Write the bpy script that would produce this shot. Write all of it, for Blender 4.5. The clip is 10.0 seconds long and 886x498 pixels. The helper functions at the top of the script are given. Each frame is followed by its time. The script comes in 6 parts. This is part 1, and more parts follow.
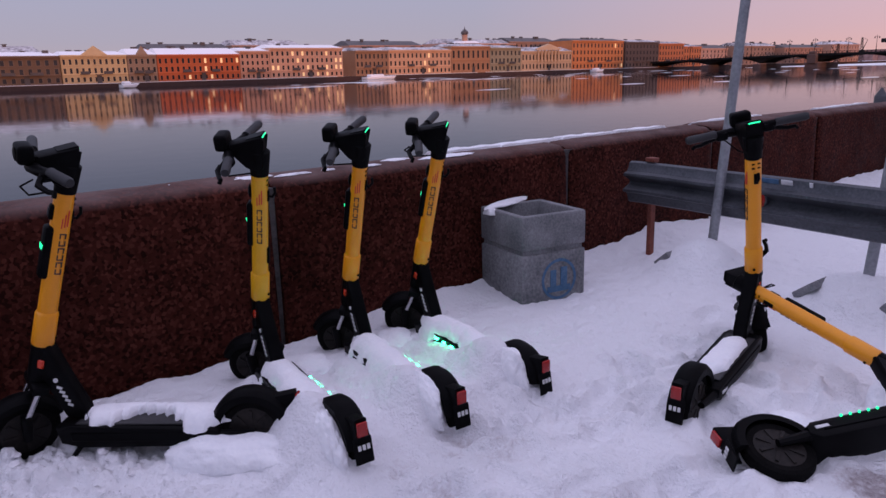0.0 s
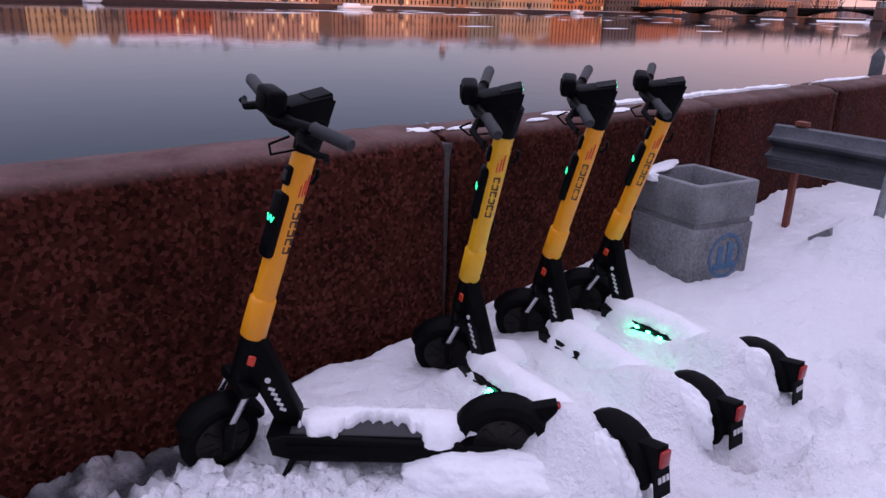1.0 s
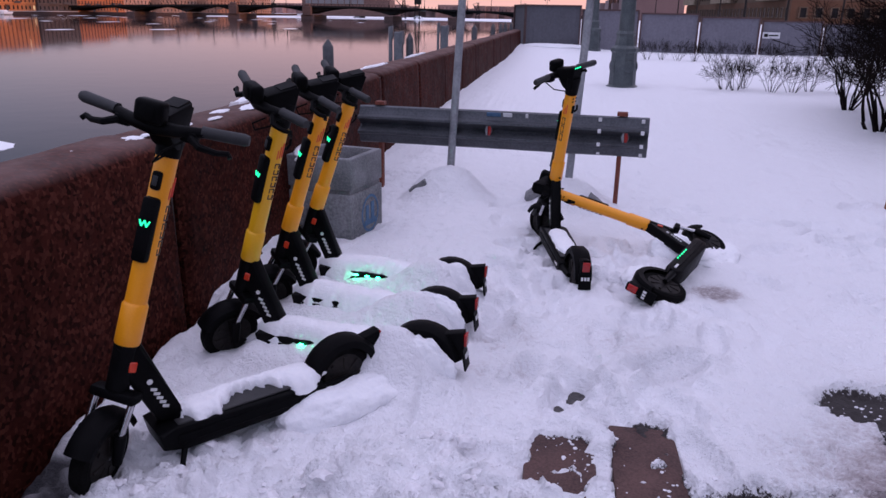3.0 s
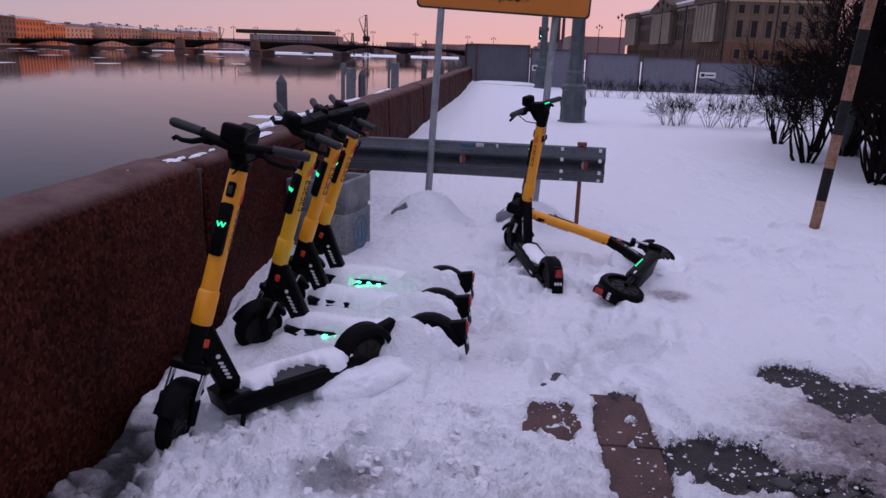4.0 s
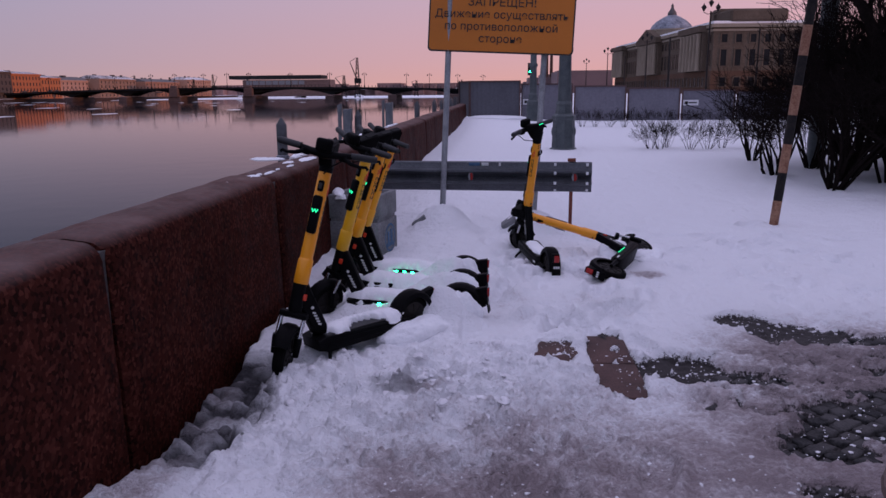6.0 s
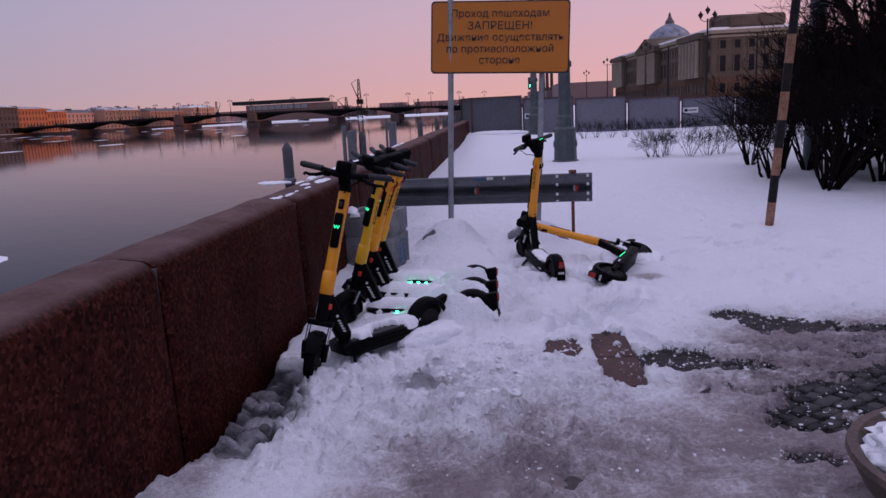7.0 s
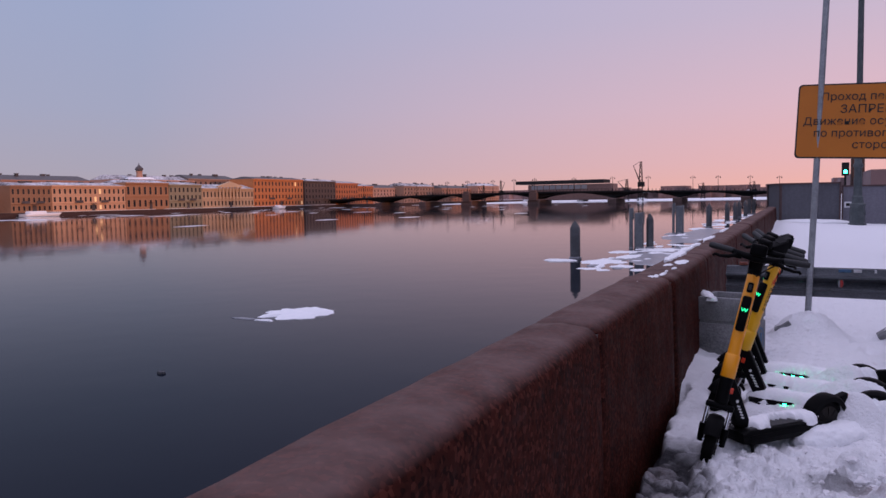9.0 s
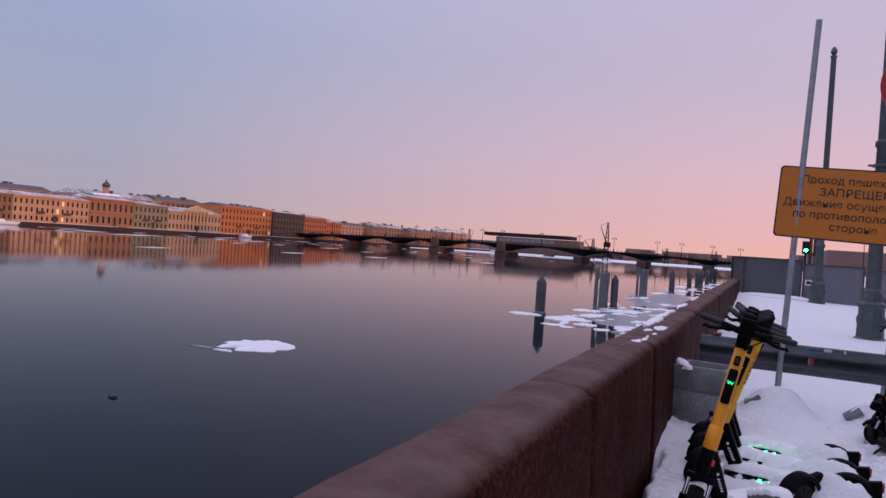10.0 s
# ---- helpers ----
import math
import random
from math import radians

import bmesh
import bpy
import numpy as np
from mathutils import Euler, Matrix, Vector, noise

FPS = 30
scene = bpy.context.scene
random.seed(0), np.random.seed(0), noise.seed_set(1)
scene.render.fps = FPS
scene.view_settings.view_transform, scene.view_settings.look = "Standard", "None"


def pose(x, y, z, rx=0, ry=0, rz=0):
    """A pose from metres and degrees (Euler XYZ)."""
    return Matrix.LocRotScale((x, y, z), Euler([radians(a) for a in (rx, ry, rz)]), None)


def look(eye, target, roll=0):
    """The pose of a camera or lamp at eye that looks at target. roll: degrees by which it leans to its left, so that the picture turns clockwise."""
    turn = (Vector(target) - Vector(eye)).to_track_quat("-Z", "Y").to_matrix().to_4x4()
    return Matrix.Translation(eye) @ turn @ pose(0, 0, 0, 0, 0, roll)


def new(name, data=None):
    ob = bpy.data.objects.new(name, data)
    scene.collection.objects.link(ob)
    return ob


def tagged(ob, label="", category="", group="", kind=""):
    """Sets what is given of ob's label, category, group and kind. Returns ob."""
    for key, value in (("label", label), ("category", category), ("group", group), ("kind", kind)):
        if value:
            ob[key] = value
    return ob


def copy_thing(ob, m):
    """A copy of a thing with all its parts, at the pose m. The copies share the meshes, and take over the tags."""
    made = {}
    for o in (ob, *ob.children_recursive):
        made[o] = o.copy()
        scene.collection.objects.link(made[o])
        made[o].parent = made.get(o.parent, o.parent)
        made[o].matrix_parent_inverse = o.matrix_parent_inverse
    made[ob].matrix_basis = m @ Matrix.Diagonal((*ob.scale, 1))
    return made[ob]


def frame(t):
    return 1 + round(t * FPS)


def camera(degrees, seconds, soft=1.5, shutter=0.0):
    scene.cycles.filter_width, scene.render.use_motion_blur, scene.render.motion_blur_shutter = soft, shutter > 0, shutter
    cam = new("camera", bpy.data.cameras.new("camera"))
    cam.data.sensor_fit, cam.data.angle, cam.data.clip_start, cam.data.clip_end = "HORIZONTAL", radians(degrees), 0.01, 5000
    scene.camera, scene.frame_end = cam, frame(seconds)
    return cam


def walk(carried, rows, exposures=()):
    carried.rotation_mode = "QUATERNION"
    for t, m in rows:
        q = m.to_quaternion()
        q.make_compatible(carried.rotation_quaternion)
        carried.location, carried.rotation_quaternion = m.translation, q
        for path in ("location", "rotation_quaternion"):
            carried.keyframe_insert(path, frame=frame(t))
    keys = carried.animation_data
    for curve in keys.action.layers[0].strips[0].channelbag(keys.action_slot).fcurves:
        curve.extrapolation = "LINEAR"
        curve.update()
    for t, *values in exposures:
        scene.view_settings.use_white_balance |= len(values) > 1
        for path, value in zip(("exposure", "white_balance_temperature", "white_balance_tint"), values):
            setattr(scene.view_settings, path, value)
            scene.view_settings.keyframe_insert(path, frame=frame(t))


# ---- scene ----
cam = camera(62.1, 10.0)
PATH = [
    (0, (3.421, -0.478, 1.417), (1.92, 0.755, 0.942), -1.4),
    (0.5, (2.875, -0.716, 1.4), (1.442, 0.592, 0.913), 2.5),
    (1, (2.353, -0.922, 1.428), (0.946, 0.349, 0.793), 1.9),
    (1.5, (2.142, -1.184, 1.459), (1.066, 0.406, 0.898), 9.6),
    (2, (1.882, -1.271, 1.437), (1.087, 0.449, 0.799), 4.9),
    (2.5, (1.752, -1.58, 1.424), (1.34, 0.289, 0.843), 2.5),
    (3, (1.761, -1.89, 1.448), (1.475, -0.006, 0.84), 1.0),
    (4.5, (1.537, -2.793, 1.472), (1.428, -0.853, 0.998), 1.6),
    (5, (1.576, -3.082, 1.457), (1.392, -1.146, 0.992), -1.7),
    (6.5, (1.498, -3.832, 1.434), (1.359, -1.877, 1.034), -0.1),
    (7, (1.522, -3.978, 1.466), (1.351, -2.02, 1.092), -2.9),
    (7.5, (1.375, -4.133, 1.49), (1.101, -2.168, 1.239), -2.6),
    (8, (1.215, -4.332, 1.519), (0.881, -2.368, 1.335), 1.1),
    (8.5, (1.056, -4.318, 1.486), (0.379, -2.443, 1.33), -0.0),
    (9, (0.839, -4.32, 1.49), (-0.028, -2.523, 1.355), -1.1),
    (9.5, (0.719, -4.292, 1.493), (-0.108, -2.471, 1.441), 1.1),
    (10, (0.675, -4.381, 1.507), (-0.111, -2.542, 1.495), 3.9),
]
# the clip's camera opens up over the scooters and closes again towards the sky
EXPOSURE = [(0.0, 0.0, 6400, 13), (0.5, 0.2, 6450, 13), (1.0, 0.48, 6500, 14), (1.5, 0.62, 6500, 11), (2.0, 0.68, 6550, 10), (2.5, 0.48, 6500, 11), (3.0, 0.24, 6400, 12), (4.5, -0.2, 6250, 15), (5.0, -0.3, 6200, 15), (6.5, -0.32, 6200, 16), (7.0, -0.24, 6250, 16), (7.5, -0.17, 6300, 14), (8.0, -0.1, 6350, 13), (10.0, -0.04, 6450, 12)]
walk(cam, [(t, look(eye, target, roll)) for t, eye, target, roll in PATH], EXPOSURE)

# ---- sky and light ----
world = bpy.data.worlds.new("dusk_sky")
scene.world = world
world.use_nodes = True
wn, wl = world.node_tree.nodes, world.node_tree.links
wn.clear()


def ramp(nodes, stops):
    r = nodes.new("ShaderNodeValToRGB")
    el = r.color_ramp.elements
    while len(el) < len(stops):
        el.new(0.5)
    for e, (p, c) in zip(el, stops):
        e.position, e.color = p, (*c, 1)
    return r


w_co = wn.new("ShaderNodeTexCoord")
w_sep = wn.new("ShaderNodeSeparateXYZ")
wl.new(w_co.outputs["Generated"], w_sep.inputs[0])
# towards the river the sky is bluer, towards the sunset rosier
SKY_BLUE = [(0.0, (0.55, 0.43, 0.45)), (0.04, (0.47, 0.43, 0.52)), (0.12, (0.425, 0.445, 0.60)), (0.25, (0.39, 0.45, 0.655)), (0.4, (0.49, 0.53, 0.77)), (0.7, (0.84, 0.82, 1.12)), (1.0, (1.02, 0.97, 1.34))]
SKY_ROSE = [(0.0, (1.10, 0.54, 0.44)), (0.04, (1.02, 0.555, 0.54)), (0.11, (0.91, 0.575, 0.64)), (0.22, (0.72, 0.57, 0.71)), (0.4, (0.64, 0.57, 0.80)), (0.7, (0.86, 0.82, 1.11)), (1.0, (1.02, 0.97, 1.34))]
w_r1, w_r2 = ramp(wn, SKY_BLUE), ramp(wn, SKY_ROSE)
wl.new(w_sep.outputs["Z"], w_r1.inputs[0])
wl.new(w_sep.outputs["Z"], w_r2.inputs[0])
w_dot = wn.new("ShaderNodeVectorMath")
w_dot.operation = "DOT_PRODUCT"
w_dot.inputs[1].default_value = (0.55, 0.83, 0.0)
wl.new(w_co.outputs["Generated"], w_dot.inputs[0])
w_map = wn.new("ShaderNodeMapRange")
w_map.inputs["From Min"].default_value, w_map.inputs["From Max"].default_value = 0.15, 1.0
wl.new(w_dot.outputs["Value"], w_map.inputs["Value"])
w_mix = wn.new("ShaderNodeMix")
w_mix.data_type = "RGBA"
wl.new(w_map.outputs[0], w_mix.inputs["Factor"])
wl.new(w_r1.outputs[0], w_mix.inputs["A"])
wl.new(w_r2.outputs[0], w_mix.inputs["B"])
w_bg = wn.new("ShaderNodeBackground")
w_bg.inputs["Strength"].default_value = 0.9
w_out = wn.new("ShaderNodeOutputWorld")
wl.new(w_mix.outputs["Result"], w_bg.inputs["Color"])
wl.new(w_bg.outputs[0], w_out.inputs["Surface"])

# the low sun, kept off the near bank by an added row of blocks, reaches only the far bank
sun = new("sun", bpy.data.lights.new("sun", "SUN"))
sun.data.energy, sun.data.angle, sun.data.color = 1.4, radians(1.5), (1.0, 0.43, 0.21)
sun.matrix_world = look((100, -28, 6.6), (0, 0, 0))

# ---- materials ----


def mat(name, c1, c2, scale=8.0, rough=0.6, bump=0.0, metal=0.0, fine=60.0, rough2=None, spec=0.5, emit=None, power=0.0, per_object=False):
    """Two colours mixed by coarse and fine noise at world size, with relief."""
    m = bpy.data.materials.new(name)
    m.use_nodes = True
    n, l = m.node_tree.nodes, m.node_tree.links
    b = n["Principled BSDF"]
    geo = n.new("ShaderNodeNewGeometry")
    a = n.new("ShaderNodeTexNoise")
    a.inputs["Scale"].default_value, a.inputs["Detail"].default_value = scale, 4
    f = n.new("ShaderNodeTexNoise")
    f.inputs["Scale"].default_value, f.inputs["Detail"].default_value = fine, 3
    for t in (a, f):
        l.new(geo.outputs["Position"], t.inputs["Vector"])
    add = n.new("ShaderNodeMath")
    add.operation = "MULTIPLY_ADD"
    add.inputs[1].default_value = 0.5
    l.new(f.outputs["Fac"], add.inputs[0])
    half = n.new("ShaderNodeMath")
    half.operation = "MULTIPLY"
    half.inputs[1].default_value = 0.5
    l.new(a.outputs["Fac"], half.inputs[0])
    l.new(half.outputs[0], add.inputs[2])
    src = add.outputs[0]
    if per_object:
        info = n.new("ShaderNodeObjectInfo")
        more = n.new("ShaderNodeMath")
        more.operation = "MULTIPLY_ADD"
        more.inputs[1].default_value = 0.3
        sub = n.new("ShaderNodeMath")
        sub.operation = "SUBTRACT"
        sub.inputs[1].default_value = 0.5
        l.new(info.outputs["Random"], sub.inputs[0])
        l.new(sub.outputs[0], more.inputs[0])
        l.new(src, more.inputs[2])
        src = more.outputs[0]
    r = ramp(n, [(0.36, c1), (0.64, c2)])
    l.new(src, r.inputs[0])
    l.new(r.outputs[0], b.inputs["Base Color"])
    if rough2 is None:
        b.inputs["Roughness"].default_value = rough
    else:
        rr = n.new("ShaderNodeMapRange")
        rr.inputs["From Min"].default_value, rr.inputs["From Max"].default_value = 0.35, 0.65
        rr.inputs["To Min"].default_value, rr.inputs["To Max"].default_value = rough, rough2
        l.new(src, rr.inputs["Value"])
        l.new(rr.outputs[0], b.inputs["Roughness"])
    b.inputs["Metallic"].default_value = metal
    b.inputs["Specular IOR Level"].default_value = spec
    if bump:
        bp = n.new("ShaderNodeBump")
        bp.inputs["Strength"].default_value, bp.inputs["Distance"].default_value = 1.0, bump
        l.new(add.outputs[0], bp.inputs["Height"])
        l.new(bp.outputs[0], b.inputs["Normal"])
    if emit:
        b.inputs["Emission Color"].default_value = (*emit, 1)
        b.inputs["Emission Strength"].default_value = power
    return m


def granite(name, dark, mid, light):
    m = mat(name, tuple(0.5 * (p + q) for p, q in zip(dark, mid)), tuple(0.6 * p + 0.4 * q for p, q in zip(mid, light)), 5.0, 0.50, 0.0016, fine=24, rough2=0.8, spec=0.03)
    n, l = m.node_tree.nodes, m.node_tree.links
    b = n["Principled BSDF"]
    geo = n.new("ShaderNodeNewGeometry")
    v = n.new("ShaderNodeTexVoronoi")
    v.inputs["Scale"].default_value = 64
    v.inputs["Randomness"].default_value = 1
    l.new(geo.outputs["Position"], v.inputs["Vector"])
    sep = n.new("ShaderNodeSeparateColor")
    l.new(v.outputs["Color"], sep.inputs[0])
    r = ramp(n, [(0.0, dark), (0.18, dark), (0.36, mid), (0.66, mid), (0.94, light), (1.0, light)])
    l.new(sep.outputs[0], r.inputs[0])
    old = b.inputs["Base Color"].links[0].from_socket
    mx = n.new("ShaderNodeMix")
    mx.data_type = "RGBA"
    mx.inputs["Factor"].default_value = 0.56
    l.new(old, mx.inputs["A"])
    l.new(r.outputs[0], mx.inputs["B"])
    # rain stains and grime in broad streaks
    st = n.new("ShaderNodeTexNoise")
    st.inputs["Scale"].default_value, st.inputs["Detail"].default_value = 1.0, 5
    mp = n.new("ShaderNodeMapping")
    mp.inputs["Scale"].default_value = (1.6, 1.6, 0.7)
    l.new(geo.outputs["Position"], mp.inputs["Vector"])
    l.new(mp.outputs[0], st.inputs["Vector"])
    sr = ramp(n, [(0.35, (0.55, 0.52, 0.52)), (0.6, (1, 1, 1))])
    l.new(st.outputs["Fac"], sr.inputs[0])
    mu = n.new("ShaderNodeMix")
    mu.data_type, mu.blend_type = "RGBA", "MULTIPLY"
    mu.inputs["Factor"].default_value = 0.8
    l.new(mx.outputs["Result"], mu.inputs["A"])
    l.new(sr.outputs[0], mu.inputs["B"])
    # sky sheen on upward faces, painted as a paler colour broken by noise
    nz = n.new("ShaderNodeSeparateXYZ")
    l.new(geo.outputs["Normal"], nz.inputs[0])
    ft = n.new("ShaderNodeTexNoise")
    ft.inputs["Scale"].default_value, ft.inputs["Detail"].default_value = 4.5, 6
    l.new(geo.outputs["Position"], ft.inputs["Vector"])
    fm = n.new("ShaderNodeMapRange")
    fm.inputs["From Min"].default_value, fm.inputs["From Max"].default_value = 0.45, 0.95
    l.new(nz.outputs["Z"], fm.inputs["Value"])
    fk = n.new("ShaderNodeMath")
    fk.operation = "MULTIPLY"
    l.new(fm.outputs[0], fk.inputs[0])
    l.new(ft.outputs["Fac"], fk.inputs[1])
    fr = n.new("ShaderNodeMix")
    fr.data_type = "RGBA"
    fr.inputs["B"].default_value = (0.20, 0.135, 0.125, 1)
    l.new(fk.outputs[0], fr.inputs["Factor"])
    l.new(mu.outputs["Result"], fr.inputs["A"])
    l.new(fr.outputs["Result"], b.inputs["Base Color"])
    return m


M_GRANITE = granite("red_granite", (0.002, 0.0013, 0.0013), (0.046, 0.0112, 0.0078), (0.128, 0.038, 0.027))
M_GRANITE_FAR = mat("old_red_granite", (0.04, 0.021, 0.018), (0.075, 0.040, 0.033), 1.5, 0.8, 0.01)
M_SLAB = mat("pink_granite_slab", (0.045, 0.026, 0.024), (0.125, 0.072, 0.064), 6, 0.7, 0.006, fine=120, rough2=0.85, spec=0.25)
M_SETT = mat("dark_stone_setts", (0.014, 0.014, 0.015), (0.075, 0.070, 0.070), 16, 0.6, 0.007, fine=90, rough2=0.85, spec=0.2, per_object=True)
M_MORTAR = mat("frozen_earth", (0.03, 0.028, 0.028), (0.09, 0.08, 0.08), 10, 0.7, 0.004)
M_SNOW = mat("clean_snow", (0.84, 0.85, 0.885), (0.91, 0.91, 0.93), 5, 0.75, 0.010, fine=60, spec=0.25)
M_ICE = mat("thin_river_ice", (0.13, 0.13, 0.15), (0.34, 0.34, 0.37), 0.6, 0.25, 0.02, fine=4, rough2=0.6)
M_YELLOW = mat("orange_yellow_paint", (0.84, 0.31, 0.006), (0.90, 0.345, 0.008), 14, 0.32, 0.0006, fine=220, rough2=0.45)
M_LEMON = mat("yellow_paint", (0.76, 0.38, 0.008), (0.82, 0.42, 0.010), 14, 0.32, 0.0006, fine=220, rough2=0.45)
M_BLACK = mat("black_plastic", (0.0016, 0.0016, 0.002), (0.0045, 0.0045, 0.005), 20, 0.40, 0.0008, fine=260, rough2=0.6, spec=0.05)
M_METAL_BLACK = mat("black_painted_metal", (0.0016, 0.0016, 0.002), (0.005, 0.005, 0.0055), 12, 0.35, 0.0006, fine=200, rough2=0.55, spec=0.06)
M_RUBBER = mat("black_rubber", (0.0025, 0.0025, 0.0025), (0.008, 0.0075, 0.0075), 15, 0.75, 0.0015, fine=180, spec=0.04)
M_HUB = mat("dusty_cast_hub", (0.005, 0.0046, 0.0046), (0.022, 0.018, 0.016), 14, 0.5, 0.0015, fine=90, rough2=0.7, spec=0.2)
M_GRIP = mat("grey_rubber_grip", (0.010, 0.0105, 0.012), (0.022, 0.023, 0.026), 30, 0.65, 0.001, fine=400)
M_DECK = mat("worn_rubber_deck", (0.012, 0.012, 0.013), (0.035, 0.034, 0.035), 18, 0.65, 0.002, fine=240)
M_CHROME = mat("steel_stanchion", (0.5, 0.5, 0.52), (0.62, 0.62, 0.64), 20, 0.25, 0, 1.0)
M_RED = mat("red_lens", (0.26, 0.008, 0.008), (0.36, 0.012, 0.010), 30, 0.2, 0.0008, fine=300)
M_AMBER = mat("orange_red_reflector", (0.55, 0.035, 0.012), (0.65, 0.06, 0.02), 30, 0.2, 0.0008, fine=300)
M_PRINT = mat("dark_print", (0.035, 0.018, 0.012), (0.05, 0.025, 0.016), 40, 0.5)
M_PRINT_RED = mat("red_print", (0.62, 0.04, 0.02), (0.7, 0.06, 0.03), 40, 0.5)
M_PRINT_WHITE = mat("white_print", (0.6, 0.6, 0.6), (0.72, 0.72, 0.72), 40, 0.5)
M_GREEN = mat("green_lamp", (0.0, 0.5, 0.2), (0.0, 0.5, 0.2), 5, 0.4, emit=(0.02, 1.0, 0.36), power=26.0)
M_GREEN_SOFT = mat("green_display", (0.0, 0.4, 0.15), (0.0, 0.4, 0.15), 5, 0.4, emit=(0.02, 1.0, 0.38), power=1.6)
M_ZINC = mat("weathered_zinc", (0.05, 0.054, 0.062), (0.115, 0.12, 0.135), 5, 0.42, 0.0015, 0.55, fine=60, rough2=0.65)
M_POLE = mat("galvanised_pole", (0.22, 0.23, 0.25), (0.36, 0.37, 0.39), 8, 0.4, 0.001, 0.5, fine=50, rough2=0.6)
M_RUST = mat("rusty_steel", (0.10, 0.022, 0.014), (0.22, 0.06, 0.035), 14, 0.75, 0.002, fine=90)
M_CONCRETE = mat("grey_concrete", (0.12, 0.124, 0.132), (0.25, 0.25, 0.26), 6, 0.85, 0.004, fine=80)
M_CONCRETE_ROUGH = mat("pebbled_concrete", (0.10, 0.104, 0.112), (0.25, 0.25, 0.26), 5, 0.85, 0.016, fine=55)
M_BLUE_PAINT = mat("faded_blue_paint", (0.03, 0.10, 0.20), (0.09, 0.17, 0.28), 25, 0.7, fine=150)
M_SIGN = mat("orange_sign_sheet", (0.50, 0.145, 0.003), (0.56, 0.165, 0.004), 4, 0.45, 0.0004, fine=120)
M_SIGN_BLACK = mat("black_sign_print", (0.012, 0.010, 0.008), (0.02, 0.016, 0.012), 8, 0.5)
M_SIGN_WHITE = mat("white_sign_sheet", (0.6, 0.6, 0.62), (0.72, 0.72, 0.74), 6, 0.4)
M_SIGN_RED = mat("red_sign_sheet", (0.42, 0.02, 0.02), (0.52, 0.03, 0.028), 6, 0.4)
M_FADED_RED = mat("faded_red_sheet", (0.30, 0.10, 0.085), (0.40, 0.16, 0.13), 9, 0.5)
M_STRIPE_BLACK = mat("black_pole_paint", (0.010, 0.010, 0.011), (0.026, 0.022, 0.020), 20, 0.6, 0.001, spec=0.12)
M_STRIPE_PALE = mat("rusty_cream_paint", (0.15, 0.05, 0.024), (0.33, 0.18, 0.11), 16, 0.6, 0.002, fine=60)
M_FENCE = mat("grey_blue_fence_sheet", (0.13, 0.125, 0.155), (0.18, 0.175, 0.21), 0.8, 0.55, 0.002, fine=12)
M_FENCE_DARK = mat("dark_fence_sheet", (0.07, 0.07, 0.085), (0.10, 0.10, 0.12), 0.8, 0.55, 0.002, fine=12)
M_FENCE_FRAME = mat("brown_fence_frame", (0.06, 0.03, 0.03), (0.10, 0.055, 0.05), 4, 0.6)
M_LAMP = mat("grey_green_cast_iron", (0.05, 0.062, 0.068), (0.095, 0.11, 0.115), 6, 0.5, 0.003, 0.2, fine=50)
M_BARK = mat("dark_bark", (0.006, 0.005, 0.005), (0.016, 0.011, 0.010), 12, 0.95, 0.003, spec=0.04)
M_PILE = mat("grey_steel_pile", (0.035, 0.037, 0.042), (0.085, 0.088, 0.098), 2.5, 0.6, 0.004, fine=14)
M_PILE_LIGHT = mat("pale_steel_pile", (0.10, 0.11, 0.125), (0.18, 0.19, 0.205), 2.5, 0.6, 0.004, fine=14)
M_BRIDGE = mat("dark_bridge_paint", (0.012, 0.013, 0.014), (0.024, 0.024, 0.026), 0.3, 0.7, spec=0.1)
M_PIER = mat("granite_pier", (0.08, 0.05, 0.045), (0.14, 0.085, 0.075), 0.6, 0.8)
M_PLANTER = mat("brown_stone_planter", (0.05, 0.033, 0.028), (0.13, 0.085, 0.07), 7, 0.6, 0.004, fine=60)
M_GLASS = mat("window_glass", (0.02, 0.02, 0.024), (0.035, 0.033, 0.036), 0.5, 0.12, 0.0, spec=0.4)
# glowing panes that stand in for the low sun reflected in the glass
M_GLINT = mat("sun_glint_pane", (0.9, 0.6, 0.3), (0.9, 0.6, 0.3), 1, 0.5, emit=(1.0, 0.72, 0.36), power=0.45)
M_ROOF = mat("dark_sheet_roof", (0.05, 0.045, 0.048), (0.10, 0.085, 0.085), 0.5, 0.6)
M_ROOF_PATCHY = mat("patchy_snow_on_roof", (0.07, 0.058, 0.06), (0.78, 0.78, 0.82), 0.10, 0.7, 0.0, fine=0.7, spec=0.2)
M_GLASS_DIM = mat("dim_window_glass", (0.008, 0.008, 0.009), (0.016, 0.015, 0.016), 0.5, 0.25, 0.0, spec=0.12)
M_CLOD = mat("grey_trodden_snow", (0.66, 0.645, 0.67), (0.84, 0.83, 0.86), 9, 0.75, 0.01, fine=60, spec=0.25)
M_LAMP_WHITE = mat("street_light", (0.9, 0.9, 0.9), (0.9, 0.9, 0.9), 1, 0.5, emit=(1.0, 0.93, 0.8), power=4.0)


